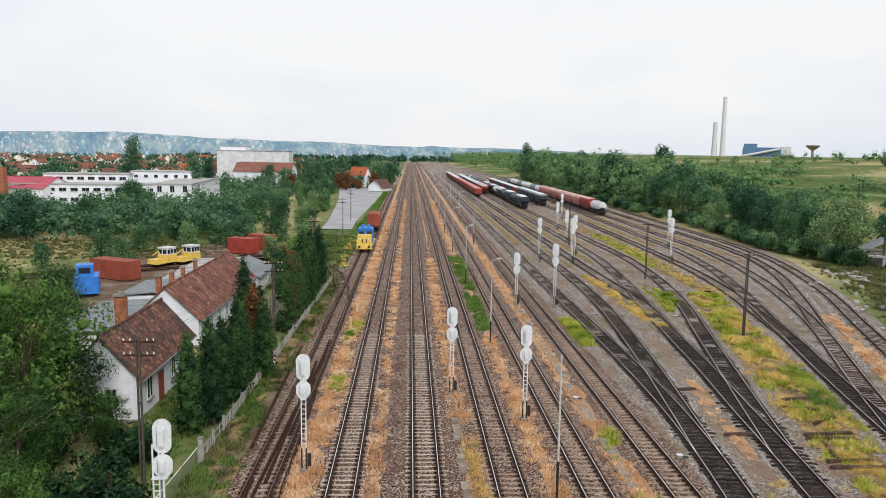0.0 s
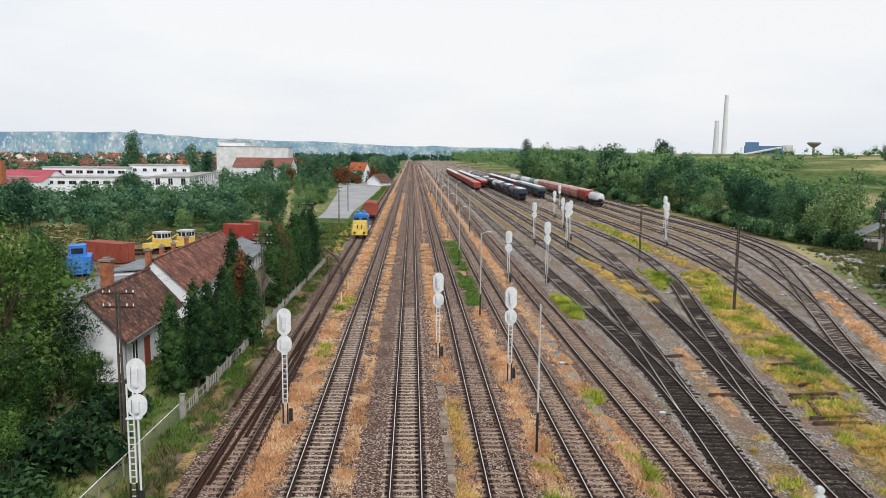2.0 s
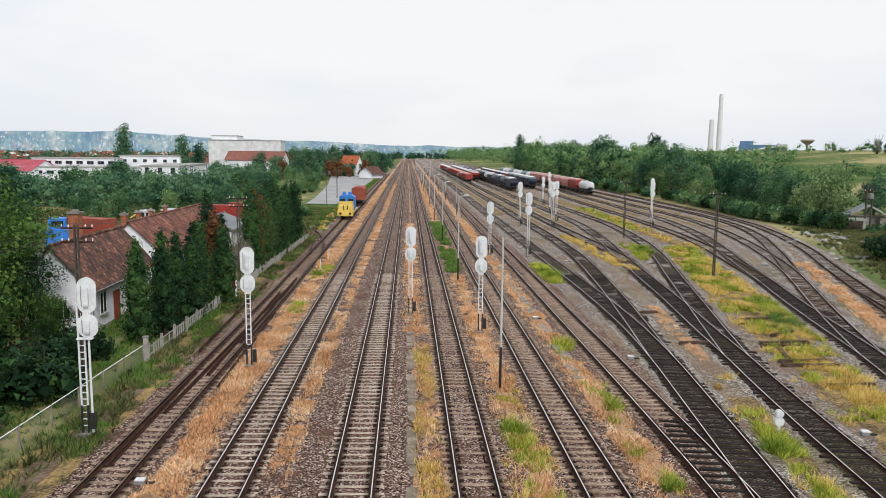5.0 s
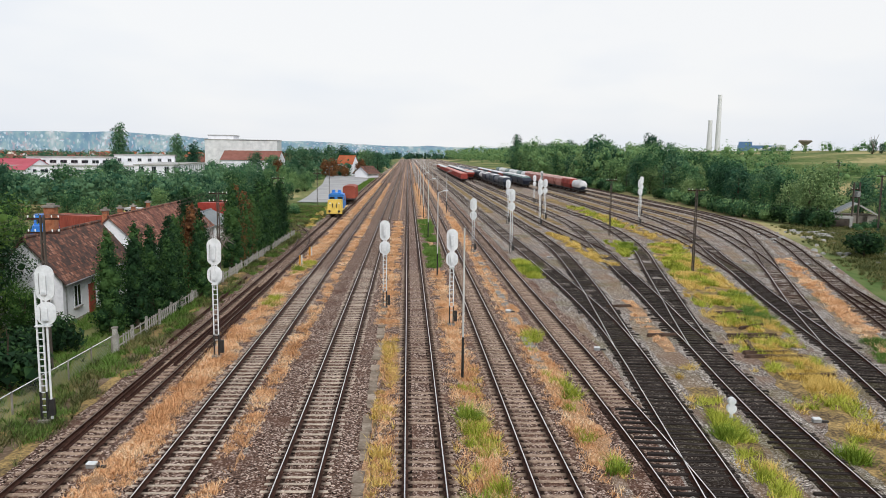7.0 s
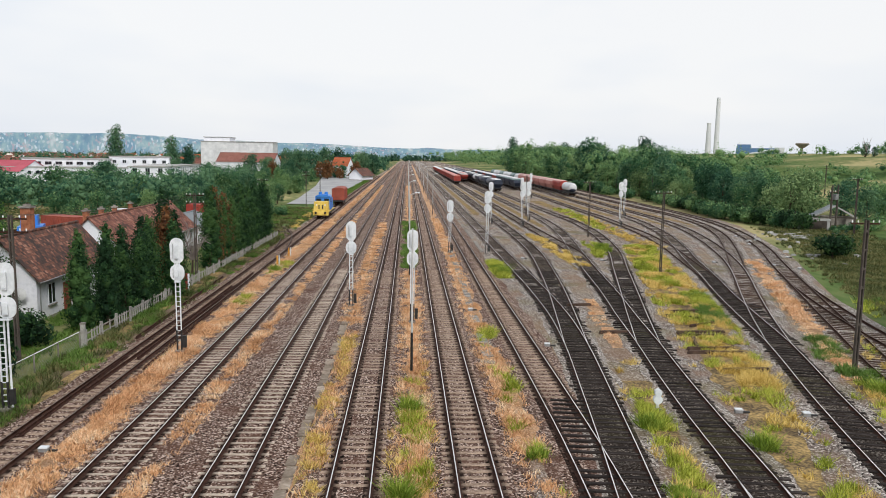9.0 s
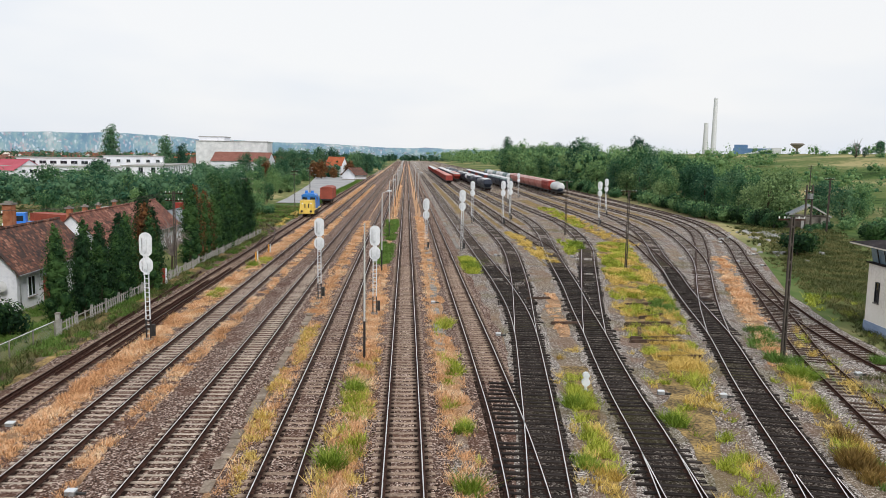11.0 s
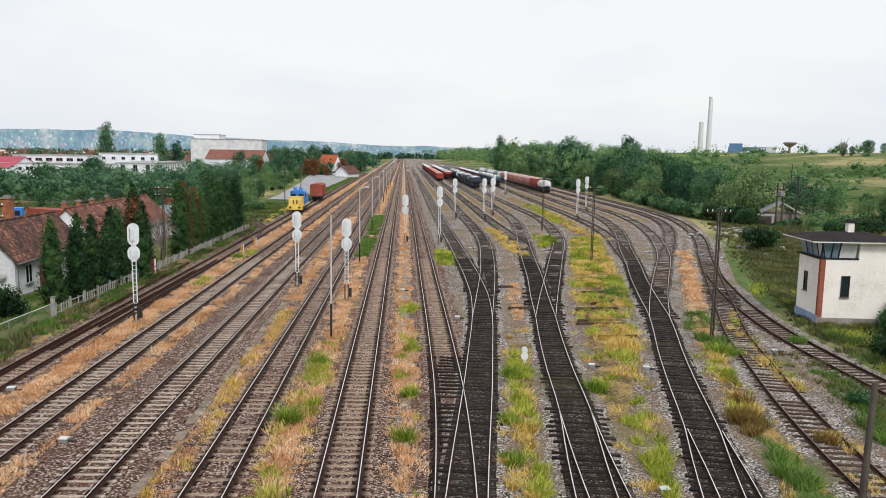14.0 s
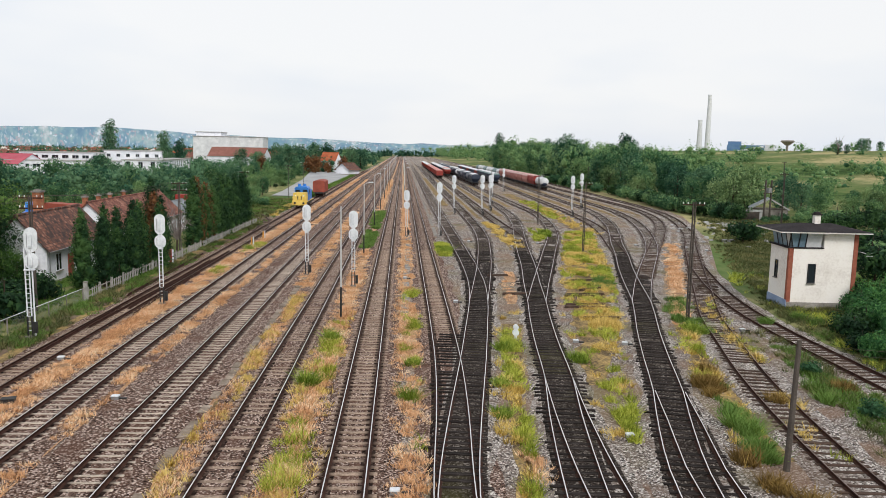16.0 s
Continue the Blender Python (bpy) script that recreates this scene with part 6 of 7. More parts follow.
def hill_mat():
    """Hillsides with haze put into the colours and a blue glow: blue-green woods, pale fields, and a scatter of houses;
    cells run long in depth.
    """
    m = mat("haze_painted_hills", [(0.36, (0.035, 0.085, 0.095)), (0.47, (0.075, 0.15, 0.135)), (0.55, (0.17, 0.23, 0.17)), (0.66, (0.42, 0.40, 0.33))], 0.012, 6, 0.95, fine=0.05, fine_amount=0.4, world_space=True, emit=(0.27, 0.42, 0.70, 0.36))
    n, l = m.node_tree.nodes, m.node_tree.links
    b = n["Principled BSDF"]
    sp = n.new("ShaderNodeSeparateXYZ")
    l.new(n.new("ShaderNodeNewGeometry").outputs["Position"], sp.inputs["Vector"])
    bearing = n.new("ShaderNodeMath")
    bearing.operation = "ARCTAN2"
    l.new(sp.outputs["X"], bearing.inputs[0])
    l.new(sp.outputs["Y"], bearing.inputs[1])
    across = n.new("ShaderNodeMath")
    across.operation = "MULTIPLY"
    l.new(bearing.outputs["Value"], across.inputs[0])
    across.inputs[1].default_value = 2800.0
    depth = n.new("ShaderNodeMath")
    depth.operation = "MULTIPLY"
    l.new(sp.outputs["Y"], depth.inputs[0])
    depth.inputs[1].default_value = 0.035
    mp = n.new("ShaderNodeCombineXYZ")
    l.new(across.outputs["Value"], mp.inputs["X"])
    l.new(depth.outputs["Value"], mp.inputs["Y"])
    for k in n:
        if k.type == "TEX_NOISE":
            l.new(mp.outputs["Vector"], k.inputs["Vector"])
    vo = n.new("ShaderNodeTexVoronoi")
    vo.inputs["Scale"].default_value = 0.17
    l.new(mp.outputs["Vector"], vo.inputs["Vector"])
    sep = n.new("ShaderNodeSeparateColor")
    l.new(vo.outputs["Color"], sep.inputs["Color"])
    town = n.new("ShaderNodeTexNoise")
    town.inputs["Scale"].default_value, town.inputs["Detail"].default_value = 0.006, 3.0
    l.new(mp.outputs["Vector"], town.inputs["Vector"])
    dense = n.new("ShaderNodeMath")
    dense.operation = "MULTIPLY_ADD"
    l.new(town.outputs["Fac"], dense.inputs[0])
    dense.inputs[1].default_value = 0.9
    l.new(sep.outputs["Red"], dense.inputs[2])
    pick = n.new("ShaderNodeMapRange")
    pick.inputs["From Min"].default_value, pick.inputs["From Max"].default_value = 1.16, 1.36
    pick.inputs["To Max"].default_value = 0.5
    l.new(dense.outputs["Value"], pick.inputs["Value"])
    ramp = n.new("ShaderNodeValToRGB")
    ramp.color_ramp.interpolation = "CONSTANT"
    ramp.color_ramp.elements.new(0.45)
    for e, (q, c) in zip(ramp.color_ramp.elements, ((0.0, (0.62, 0.60, 0.57)), (0.34, (0.38, 0.19, 0.14)), (0.70, (0.46, 0.38, 0.33)))):
        e.position, e.color = q, (*c, 1)
    l.new(sep.outputs["Green"], ramp.inputs["Fac"])
    mx = n.new("ShaderNodeMix")
    mx.data_type = "RGBA"
    l.new(pick.outputs["Result"], mx.inputs["Factor"])
    l.new(b.inputs["Base Color"].links[0].from_socket, mx.inputs["A"])
    l.new(ramp.outputs["Color"], mx.inputs["B"])
    l.new(mx.outputs["Result"], b.inputs["Base Color"])
    return m


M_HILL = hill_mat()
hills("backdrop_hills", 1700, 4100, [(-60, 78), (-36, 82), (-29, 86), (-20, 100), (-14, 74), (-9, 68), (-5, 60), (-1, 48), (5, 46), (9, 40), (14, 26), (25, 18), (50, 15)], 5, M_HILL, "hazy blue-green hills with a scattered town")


# ---- woods too dense to count ----
def woods(name, spots, material, label, leaf=0.55, n=110, seed=1):
    """One mesh of many crowns: spots (x, y, height, width)."""
    rng = np.random.default_rng(seed)
    C, R = [], []
    for x, y, h, w in spots:
        z = land(x, y)
        for k in range(5):
            a = rng.uniform(0, 6.28)
            d = rng.uniform(0.1, 0.36) * w
            C.append((x + d * math.cos(a), y + d * math.sin(a), z + h * rng.uniform(0.22, 0.82)))
            R.append(w * rng.uniform(0.22, 0.34))
    C, R = np.array(C), np.array(R)
    me = foliage(name, rng, C, R, n * len(spots), leaf, 0.95, material, 0.36)
    return tagged(new(name, me), label, "woods", kind="stuff")


v_rnd = random.Random(21)
right_far = []
for i in range(420):
    y = 280 + 1500 * v_rnd.random() ** 1.6
    right_far.append((78 + v_rnd.uniform(0, 60 + 0.05 * y) - 0.012 * y, y, v_rnd.uniform(12, 18) if y < 420 else v_rnd.uniform(15, 23), v_rnd.uniform(9, 14)))
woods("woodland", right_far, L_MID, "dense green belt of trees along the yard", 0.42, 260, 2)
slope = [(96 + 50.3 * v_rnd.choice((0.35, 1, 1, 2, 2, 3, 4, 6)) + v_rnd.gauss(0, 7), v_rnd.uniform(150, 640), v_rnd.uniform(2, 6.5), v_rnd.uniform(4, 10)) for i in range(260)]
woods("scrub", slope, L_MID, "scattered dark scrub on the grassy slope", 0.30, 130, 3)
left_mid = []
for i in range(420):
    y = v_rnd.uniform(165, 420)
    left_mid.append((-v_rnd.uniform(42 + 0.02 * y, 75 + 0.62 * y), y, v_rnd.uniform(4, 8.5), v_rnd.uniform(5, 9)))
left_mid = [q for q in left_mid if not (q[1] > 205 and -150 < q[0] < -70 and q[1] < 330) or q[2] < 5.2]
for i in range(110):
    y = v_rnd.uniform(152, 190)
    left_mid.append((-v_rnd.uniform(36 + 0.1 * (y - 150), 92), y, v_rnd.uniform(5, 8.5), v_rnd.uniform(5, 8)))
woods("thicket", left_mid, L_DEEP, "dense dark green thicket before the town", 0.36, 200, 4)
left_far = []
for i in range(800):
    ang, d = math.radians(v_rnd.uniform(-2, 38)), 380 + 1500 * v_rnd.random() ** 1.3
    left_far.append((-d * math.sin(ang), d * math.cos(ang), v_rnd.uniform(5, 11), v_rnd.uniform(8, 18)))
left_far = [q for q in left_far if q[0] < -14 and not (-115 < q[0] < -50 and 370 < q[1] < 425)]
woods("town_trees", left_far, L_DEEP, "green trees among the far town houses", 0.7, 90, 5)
close = []
for i in range(160):
    close.append((v_rnd.uniform(-420, 260), v_rnd.uniform(1290, 1500), v_rnd.uniform(8, 15), v_rnd.uniform(14, 24)))
woods("far_wood", close, L_DEEP, "far line of trees closing the view", 1.0, 90, 6)


# ---- grass ----
def grass(name, label, material, areas, seed, tall=0.32, width=0.028, zone=0):
    """Tufts of blades over areas (y0, x0 left, x0 right, y1, x1 left, x1 right, tufts per square metre, clumping 0 to 1)."""
    rng = np.random.default_rng(seed)
    P, S = [], []
    for y0, a0, b0, y1, a1, b1, dens, clump in areas:
        area = abs(y1 - y0) * ((b0 - a0) + (b1 - a1)) / 2
        n = int(area * dens)
        k = rng.random(n)
        u = rng.random(n)
        y = y0 + (y1 - y0) * k
        x = (a0 + (a1 - a0) * k) + ((b0 - a0) + ((b1 - b0) - (a1 - a0)) * k) * (0.5 + (u - 0.5) * (0.55 + 0.6 * rng.random(n)))
        keep = []
        for i in range(n):
            f = 0.5 + 0.6 * noise.noise(Vector((x[i] * 0.55 + seed, y[i] * 0.32, seed * 1.7))) + 0.4 * noise.noise(Vector((x[i] * 1.7, y[i] * 1.1, seed * 3.1)))
            patch = noise.noise(Vector((x[i] * 0.8 + 7.7, y[i] * 0.22, 2.3))) + 0.35 * noise.noise(Vector((x[i] * 2.1, y[i] * 0.9, 5.1)))
            keep.append(f > clump * 0.62 and zone * patch > -0.06)
            S.append(max(0.35, min(1.5, 0.35 + 1.25 * f))) if keep[-1] else None
        keep = np.array(keep, bool)
        P.append(np.stack([x[keep], y[keep]], 1))
    P, S = np.concatenate(P), np.array(S)
    B = 18
    m = len(P) * B
    base = np.repeat(P, B, 0) + rng.normal(size=(m, 2)) * 0.11
    ss = np.repeat(S, B) * rng.uniform(0.5, 1.25, m)
    far = np.repeat(np.clip(P[:, 1] / 60, 0.8, 3.0), B)
    ang = rng.uniform(0, 2 * np.pi, m)
    w = np.stack([np.cos(ang), np.sin(ang)], 1) * (width * far * rng.uniform(0.6, 1.3, m))[:, None]
    lean = rng.normal(size=(m, 2)) * (0.62 * tall * ss)[:, None]
    zb = np.array([land(a, b) if a > 80 else 0.0 for a, b in base])
    V = np.empty((m, 3, 3))
    V[:, 0, :2], V[:, 1, :2], V[:, 2, :2] = base - w, base + w, base + lean
    V[:, 0, 2] = V[:, 1, 2] = zb - 0.01
    V[:, 2, 2] = zb + tall * ss
    face = np.cross(V[:, 1] - V[:, 0], V[:, 2] - V[:, 0])
    down = face[:, 2] < 0
    V[down] = V[down][:, [1, 0, 2]]
    face[down] *= -1
    face /= np.linalg.norm(face, axis=1)[:, None] + 1e-9
    soft = face * 0.5 + np.array((0, 0, 0.8)) + rng.normal(size=(m, 3)) * 0.2
    soft /= np.linalg.norm(soft, axis=1)[:, None]
    me = bpy.data.meshes.new(name)
    me.from_pydata(V.reshape(-1, 3).tolist(), [], np.arange(m * 3).reshape(-1, 3).tolist(), shade_flat=False)
    me.normals_split_custom_set_from_vertices(np.repeat(soft, 3, 0).tolist())
    me.materials.append(material)
    return tagged(new(name, me), label, "grass", kind="stuff")


def mat_strip(name, y0, y1, left, right, z, material, label, seed, fade=0.5):
    """Ground cover with a frayed outline."""
    rng = np.random.default_rng(seed)
    rows, y = [], y0
    while y < y1:
        a = left + fade * (noise.noise(Vector((y * 0.35, seed, 0))) + 0.5 * rng.normal() * 0.4)
        b = right + fade * (noise.noise(Vector((y * 0.35, seed + 9, 0))) + 0.5 * rng.normal() * 0.4)
        rows.append((y, min(a, b - 0.1), max(b, a + 0.1), z))
        y += 0.7 if y < 120 else 3.0
    return strip(name, rows, material, label, "dry grass")


M_SOIL = stones("soil_and_straw", (0.26, 0.135, 0.068), (0.62, 0.36, 0.195), (0.84, 0.60, 0.41), (0.24, 0.15, 0.095), 24, 0.45, (0.52, 0.66))
mat_strip("verge", -20, 900, -6.85, -4.95, 0.014, M_SOIL, "strip of dry orange grass between tracks", 1, 0.45)
mat_strip("verge", -20, 900, -2.55, -1.6, 0.016, M_SOIL, "narrow strip of dry orange grass between tracks", 2, 0.35)
mat_strip("verge", 10, 900, 2.75, 4.15, 0.018, M_SOIL, "strip of straw between two main tracks", 3, 0.35)
mat_strip("verge", -20, 900, 7.35, 8.85, 0.020, M_SOIL, "strip of straw along the slender poles", 4, 0.4)
mat_strip("verge", 26, 900, 12.05, 13.6, 0.022, M_SOIL, "pinkish dry strip beside the loop track", 5, 0.6)

M_MEADOW = mat("straw_meadow", [(0.3, (0.10, 0.115, 0.04)), (0.5, (0.24, 0.21, 0.10)), (0.72, (0.36, 0.30, 0.17))], 0.12, 7, 0.95, 0.6, 6, fine=2.2, world_space=True)
mat_strip("meadow", 146, 240, 70.2, 77.0, 0.02, M_MEADOW, "straw-coloured meadow strip before the trees", 6, 1.6)

M_COVER = mat("weedy_soil", [(0.36, (0.055, 0.040, 0.026)), (0.46, (0.16, 0.115, 0.065)), (0.54, (0.30, 0.21, 0.085)), (0.66, (0.50, 0.34, 0.16))], 0.7, 8, 0.95, 0.8, 9, fine=6, fine_amount=0.5, world_space=True)


def weed_cover(rows, z, seed, label, material=None):
    """Weedy ground with a frayed outline between two lines of rows (y, x left, x right)."""
    ys, ls, rs = zip(*rows)
    out, y = [], ys[0]
    while y < ys[-1]:
        a, b = float(np.interp(y, ys, ls)), float(np.interp(y, ys, rs))
        f = 0.30 * (b - a)
        a += f * (0.35 + noise.noise(Vector((y * 0.4, seed, 0))) + 0.4 * noise.noise(Vector((y * 1.7, seed, 4))))
        b -= f * (0.35 + noise.noise(Vector((y * 0.4, seed + 9, 0))) + 0.4 * noise.noise(Vector((y * 1.7, seed + 9, 4))))
        out.append((y, a, max(b, a + 0.1), z))
        y += 0.45
    return strip("verge", out, material or M_COVER, label, "weeds")


weed_cover([(22, 22.3, 23.6), (36, 24.6, 28.6), (50, 27.2, 31.9), (62, 29.8, 34.9), (80, 33.4, 38.6), (100, 38.2, 42.4)], 0.013, 3, "wide weedy strip of ochre grass between yard tracks")
weed_cover([(4, 16.0, 16.8), (20, 17.9, 18.7), (36, 19.6, 21.4)], 0.013, 5, "weedy strip beside the dark turnout tracks")
weed_cover([(3, 3.55, 4.65), (30, 3.55, 4.6), (52, 3.6, 4.5)], 0.021, 7, "ochre grass strip along the broken edging")
weed_cover([(76, 26.0, 28.2), (92, 26.4, 28.4), (112, 26.4, 28.2)], 0.013, 9, "ochre weed patch among the yard tracks")
for k, rows in enumerate(([(96, 39.5, 42.4), (130, 41.0, 44.8), (200, 41.0, 45.0)], [(125, 30.6, 32.2), (260, 30.6, 32.2)], [(112, 53.2, 55.0), (150, 55.0, 56.4), (240, 55.2, 56.6)], [(130, 59.8, 61.2), (250, 60.2, 62.6)], [(150, 21.4, 23.0), (320, 21.4, 23.0)], [(120, 26.2, 27.2), (300, 26.2, 27.2)], [(150, 35.6, 37.0), (250, 35.6, 36.8)], [(150, 49.2, 51.4), (260, 49.4, 51.4)])):
    weed_cover(rows, 0.013, 20 + k, "straw and weeds between the far yard tracks")
weed_cover([(43, 20.9, 22.0), (46, 21.2, 22.6), (49, 21.7, 22.9)], 0.013, 41, "pinkish dry soil patch between two dark tracks", M_SOIL)
weed_cover([(53, 22.2, 23.4), (56, 22.5, 23.9), (59.5, 23.2, 24.2)], 0.013, 42, "pinkish dry soil patch between two dark tracks", M_SOIL)
weed_cover([(5, 17.2, 18.4), (9, 17.3, 18.7), (13, 17.4, 18.6)], 0.013, 43, "orange soil patch beside a turnout", M_SOIL)
weed_cover([(34, 33.2, 34.6), (50, 37.0, 39.4), (66, 42.8, 44.0), (84, 49.4, 50.6)], 0.013, 45, "pale orange soil strip beside the cabin track", M_SOIL)
weed_cover([(12, 27.0, 28.8), (24, 29.3, 30.6), (36, 32.2, 33.8)], 0.013, 11, "weedy strip beside the outer turnout")

weed_cover([(6, -13.2, -9.2), (60, -12.4, -9.4), (112, -12.2, -9.4)], 0.008, 15, "rough half-bare verge between the fence and the siding")
grass("dry_grass", "dry orange grass in strips between the tracks", L_DRY, [
    (5, -7.0, -4.9, 60, -6.9, -4.95, 22, 0.42), (60, -6.9, -5.0, 130, -6.8, -5.0, 11, 0.42), (130, -6.6, -4.9, 290, -6.6, -4.9, 4, 0.5),
    (5, -2.6, -1.5, 60, -2.5, -1.6, 16, 0.55), (60, -2.5, -1.5, 130, -2.5, -1.5, 10, 0.5), (130, -2.5, -1.5, 290, -2.5, -1.5, 3, 0.5),
    (6, 3.6, 4.6, 52, 3.6, 4.5, 15, 0.5), (50, 2.7, 4.3, 130, 2.7, 4.2, 9, 0.5),
    (4, 7.1, 9.0, 60, 7.2, 9.0, 15, 0.55), (52, 7.2, 8.9, 74, 7.2, 8.9, 9, 0.45), (120, 7.2, 8.9, 290, 7.2, 8.9, 3, 0.4),
    (8, 12.0, 13.7, 62, 12.0, 13.8, 12, 0.66), (62, 12.2, 13.8, 140, 12.2, 13.8, 5, 0.55),
    (44, 20.9, 22.2, 60, 22.9, 24.0, 7, 0.8), (36, 32.3, 33.8, 86, 49.0, 51.6, 10, 0.66), (10, 17.0, 18.4, 14, 17.2, 18.6, 8, 0.7),
], 3, 0.18, 0.032)
grass("ochre_grass", "ochre half-dry weeds among the tracks", L_OCHRE, [
    (4, 3.5, 4.6, 46, 3.5, 4.5, 13, 0.45), (4, 7.0, 9.2, 40, 7.2, 9.0, 13, 0.60),
    (6, 16.5, 17.1, 34, 19.4, 20.7, 9, 0.60), (34, 24.0, 28.2, 62, 29.6, 34.8, 18, 0.76), (62, 29.8, 35, 98, 37.6, 42.2, 13, 0.74),
    (78, 26.2, 28.6, 112, 26.4, 28.4, 11, 0.55), (12, 21.2, 22.4, 40, 24.9, 29.2, 9, 0.80), (14, 26.6, 28.6, 34, 31.4, 33.2, 9, 0.84), 
    (120, -13, -10, 170, -13, -10, 2, 0.7),
    (95, 40.0, 43.5, 150, 41, 45.5, 2.5, 0.7),
    (10, 15.8, 17.4, 40, 19.6, 22.2, 4, 0.88), (12, 29.4, 31.0, 46, 37.6, 39.4, 4, 0.85),
], 5, 0.27, 0.027, -1)
grass("green_weeds", "yellow-green weeds and tufts among the tracks", L_GRASS, [
    (4, 7.3, 9.0, 36, 7.4, 8.8, 9, 0.90), (6, 12.2, 13.4, 30, 12.2, 13.6, 10, 0.90), (30, 12.6, 14.0, 48, 12.6, 14.0, 9, 0.88),
    (6, 16.4, 17.2, 34, 19.2, 20.8, 17, 0.62), (14, 22.3, 22.9, 34, 24.0, 27.6, 13, 0.74), (38, 25, 29.2, 62, 29.6, 34.6, 9, 0.86), (48, 29.5, 31.8, 64, 33, 35.2, 12, 0.6),
    (64, 30.4, 35.2, 98, 37.6, 42.0, 14, 0.66), (70, 16.8, 18.6, 82, 16.8, 18.6, 14, 0.5), (86, 30.9, 32.6, 102, 32.9, 34.8, 12, 0.6),
    (14, 26.6, 28.6, 36, 31.4, 33.4, 8, 0.9),  (24, 40, 43.5, 60, 45.5, 52, 4, 0.92),
    (72, -6.5, -5.0, 80, -6.5, -5.0, 16, 0.3), (56, -6.4, -5.2, 60, -6.4, -5.2, 14, 0.4), (120, 40.0, 43.5, 170, 41, 45.5, 2.5, 0.6),
    (12, 30.2, 30.9, 44, 37.9, 39.0, 3.0, 0.85),
], 7, 0.33, 0.028, 1)
grass("fresh_grass", "fresh green grass beside the line and fence", L_FRESH, [
    (76, 7.2, 8.9, 134, 6.9, 9.1, 15, 0.72), (50, 29.9, 32.2, 62, 32.6, 34.8, 14, 0.5), (40, 33.0, 36.0, 46, 35.0, 37.0, 10, 0.5),
    (10, -13.2, -9.9, 60, -12.6, -9.9, 10, 0.96), (60, -12.4, -9.8, 110, -13, -9.9, 8, 0.94), (104, -24, -11, 165, -25, -11.5, 5, 0.85), (165, -13.4, -10.2, 340, -12.4, -9.8, 2.5, 0.3),
    (12, -24, -13.4, 46, -19, -13.4, 6, 0.55), (46, -19.2, -13.2, 72, -19.6, -12.8, 5, 0.5), (8, 32.6, 37.2, 30, 36.2, 37.9, 12, 0.5), (6, 40.2, 46, 34, 41.0, 47, 9, 0.4), (33, 32.2, 34.6, 37.5, 33.4, 35.4, 12, 0.4), (14, 27.2, 28.6, 22, 28.8, 30.2, 8, 0.75), (24, 42.5, 56, 60, 47.5, 62, 4, 0.85),
], 9, 0.27, 0.026)

grass("meadow_grass", "olive half-dry rough grass round the cabin and fence", L_OLIVE, [
    (8, 38.6, 48, 40, 41.5, 47, 6, 0.5), (40, 41.5, 48, 84, 56, 68, 8, 0.3), (84, 57.5, 72, 126, 70, 88, 4.5, 0.3), (10, 32.2, 36.8, 34, 36.4, 38.6, 4, 0.8),
    (12, -12.9, -9.9, 110, -12.7, -9.9, 6, 0.82), (100, -22, -10.5, 165, -24, -10.8, 1.8, 0.7), (126, -80, -34, 152, -86, -40, 1.2, 0.3),
], 13, 0.34, 0.026)

def clumps(spots, dens, clump):
    """Small round areas for grass(), from spots (x, y, size)."""
    return [(y - 1.7 * k, x - 1.5 * k, x + 1.5 * k, y + 1.7 * k, x - 1.5 * k, x + 1.5 * k, dens, clump) for x, y, k in spots]


grass("weed_tufts", "bright green bushy weed tufts beside the rails", L_WEED, clumps(((17.5, 77, 0.34), (17.9, 73, 0.30), (33.4, 92, 0.55), (34.2, 96, 0.5), (7.9, 31.5, 0.26), (7.7, 22, 0.30), (13.1, 25.8, 0.26), (12.9, 19.5, 0.2), (18.9, 29, 0.3), (17.8, 22, 0.32), (17.2, 17.5, 0.3), (23.2, 26.5, 0.3), (-6.0, 74, 0.3), (33, 33.6, 0.35)), 34, 0.2), 15, 0.55, 0.030)
grass("dark_tufts", "deep green low weeds by the outer tracks", L_FRESH, clumps(((28.4, 17.4, 0.3), (28.1, 15.2, 0.36), (27.5, 13.3, 0.36), (27.5, 12.3, 0.3), (27.9, 16.0, 0.28), (34.6, 21.0, 0.3), (34.2, 19.3, 0.34), (39.6, 36.6, 0.3), (33.3, 37.1, 0.32), (43.1, 36.1, 0.3), (42.7, 37.9, 0.26)), 30, 0.2), 19, 0.5, 0.034)
grass("withered_tufts", "rust and ochre withered weed tufts beside the rails", L_OCHREBUSH, clumps(((26.6, 9.6, 0.3), (27.0, 8.0, 0.3), (26.4, 12, 0.24), (29.3, 22.3, 0.26), (28.6, 20.3, 0.24), (29.9, 24.4, 0.22), (36.0, 21, 0.3), (28.7, 21.9, 0.3), (29.1, 21.0, 0.26), (31.4, 19.3, 0.24)), 34, 0.2), 17, 0.58, 0.032)


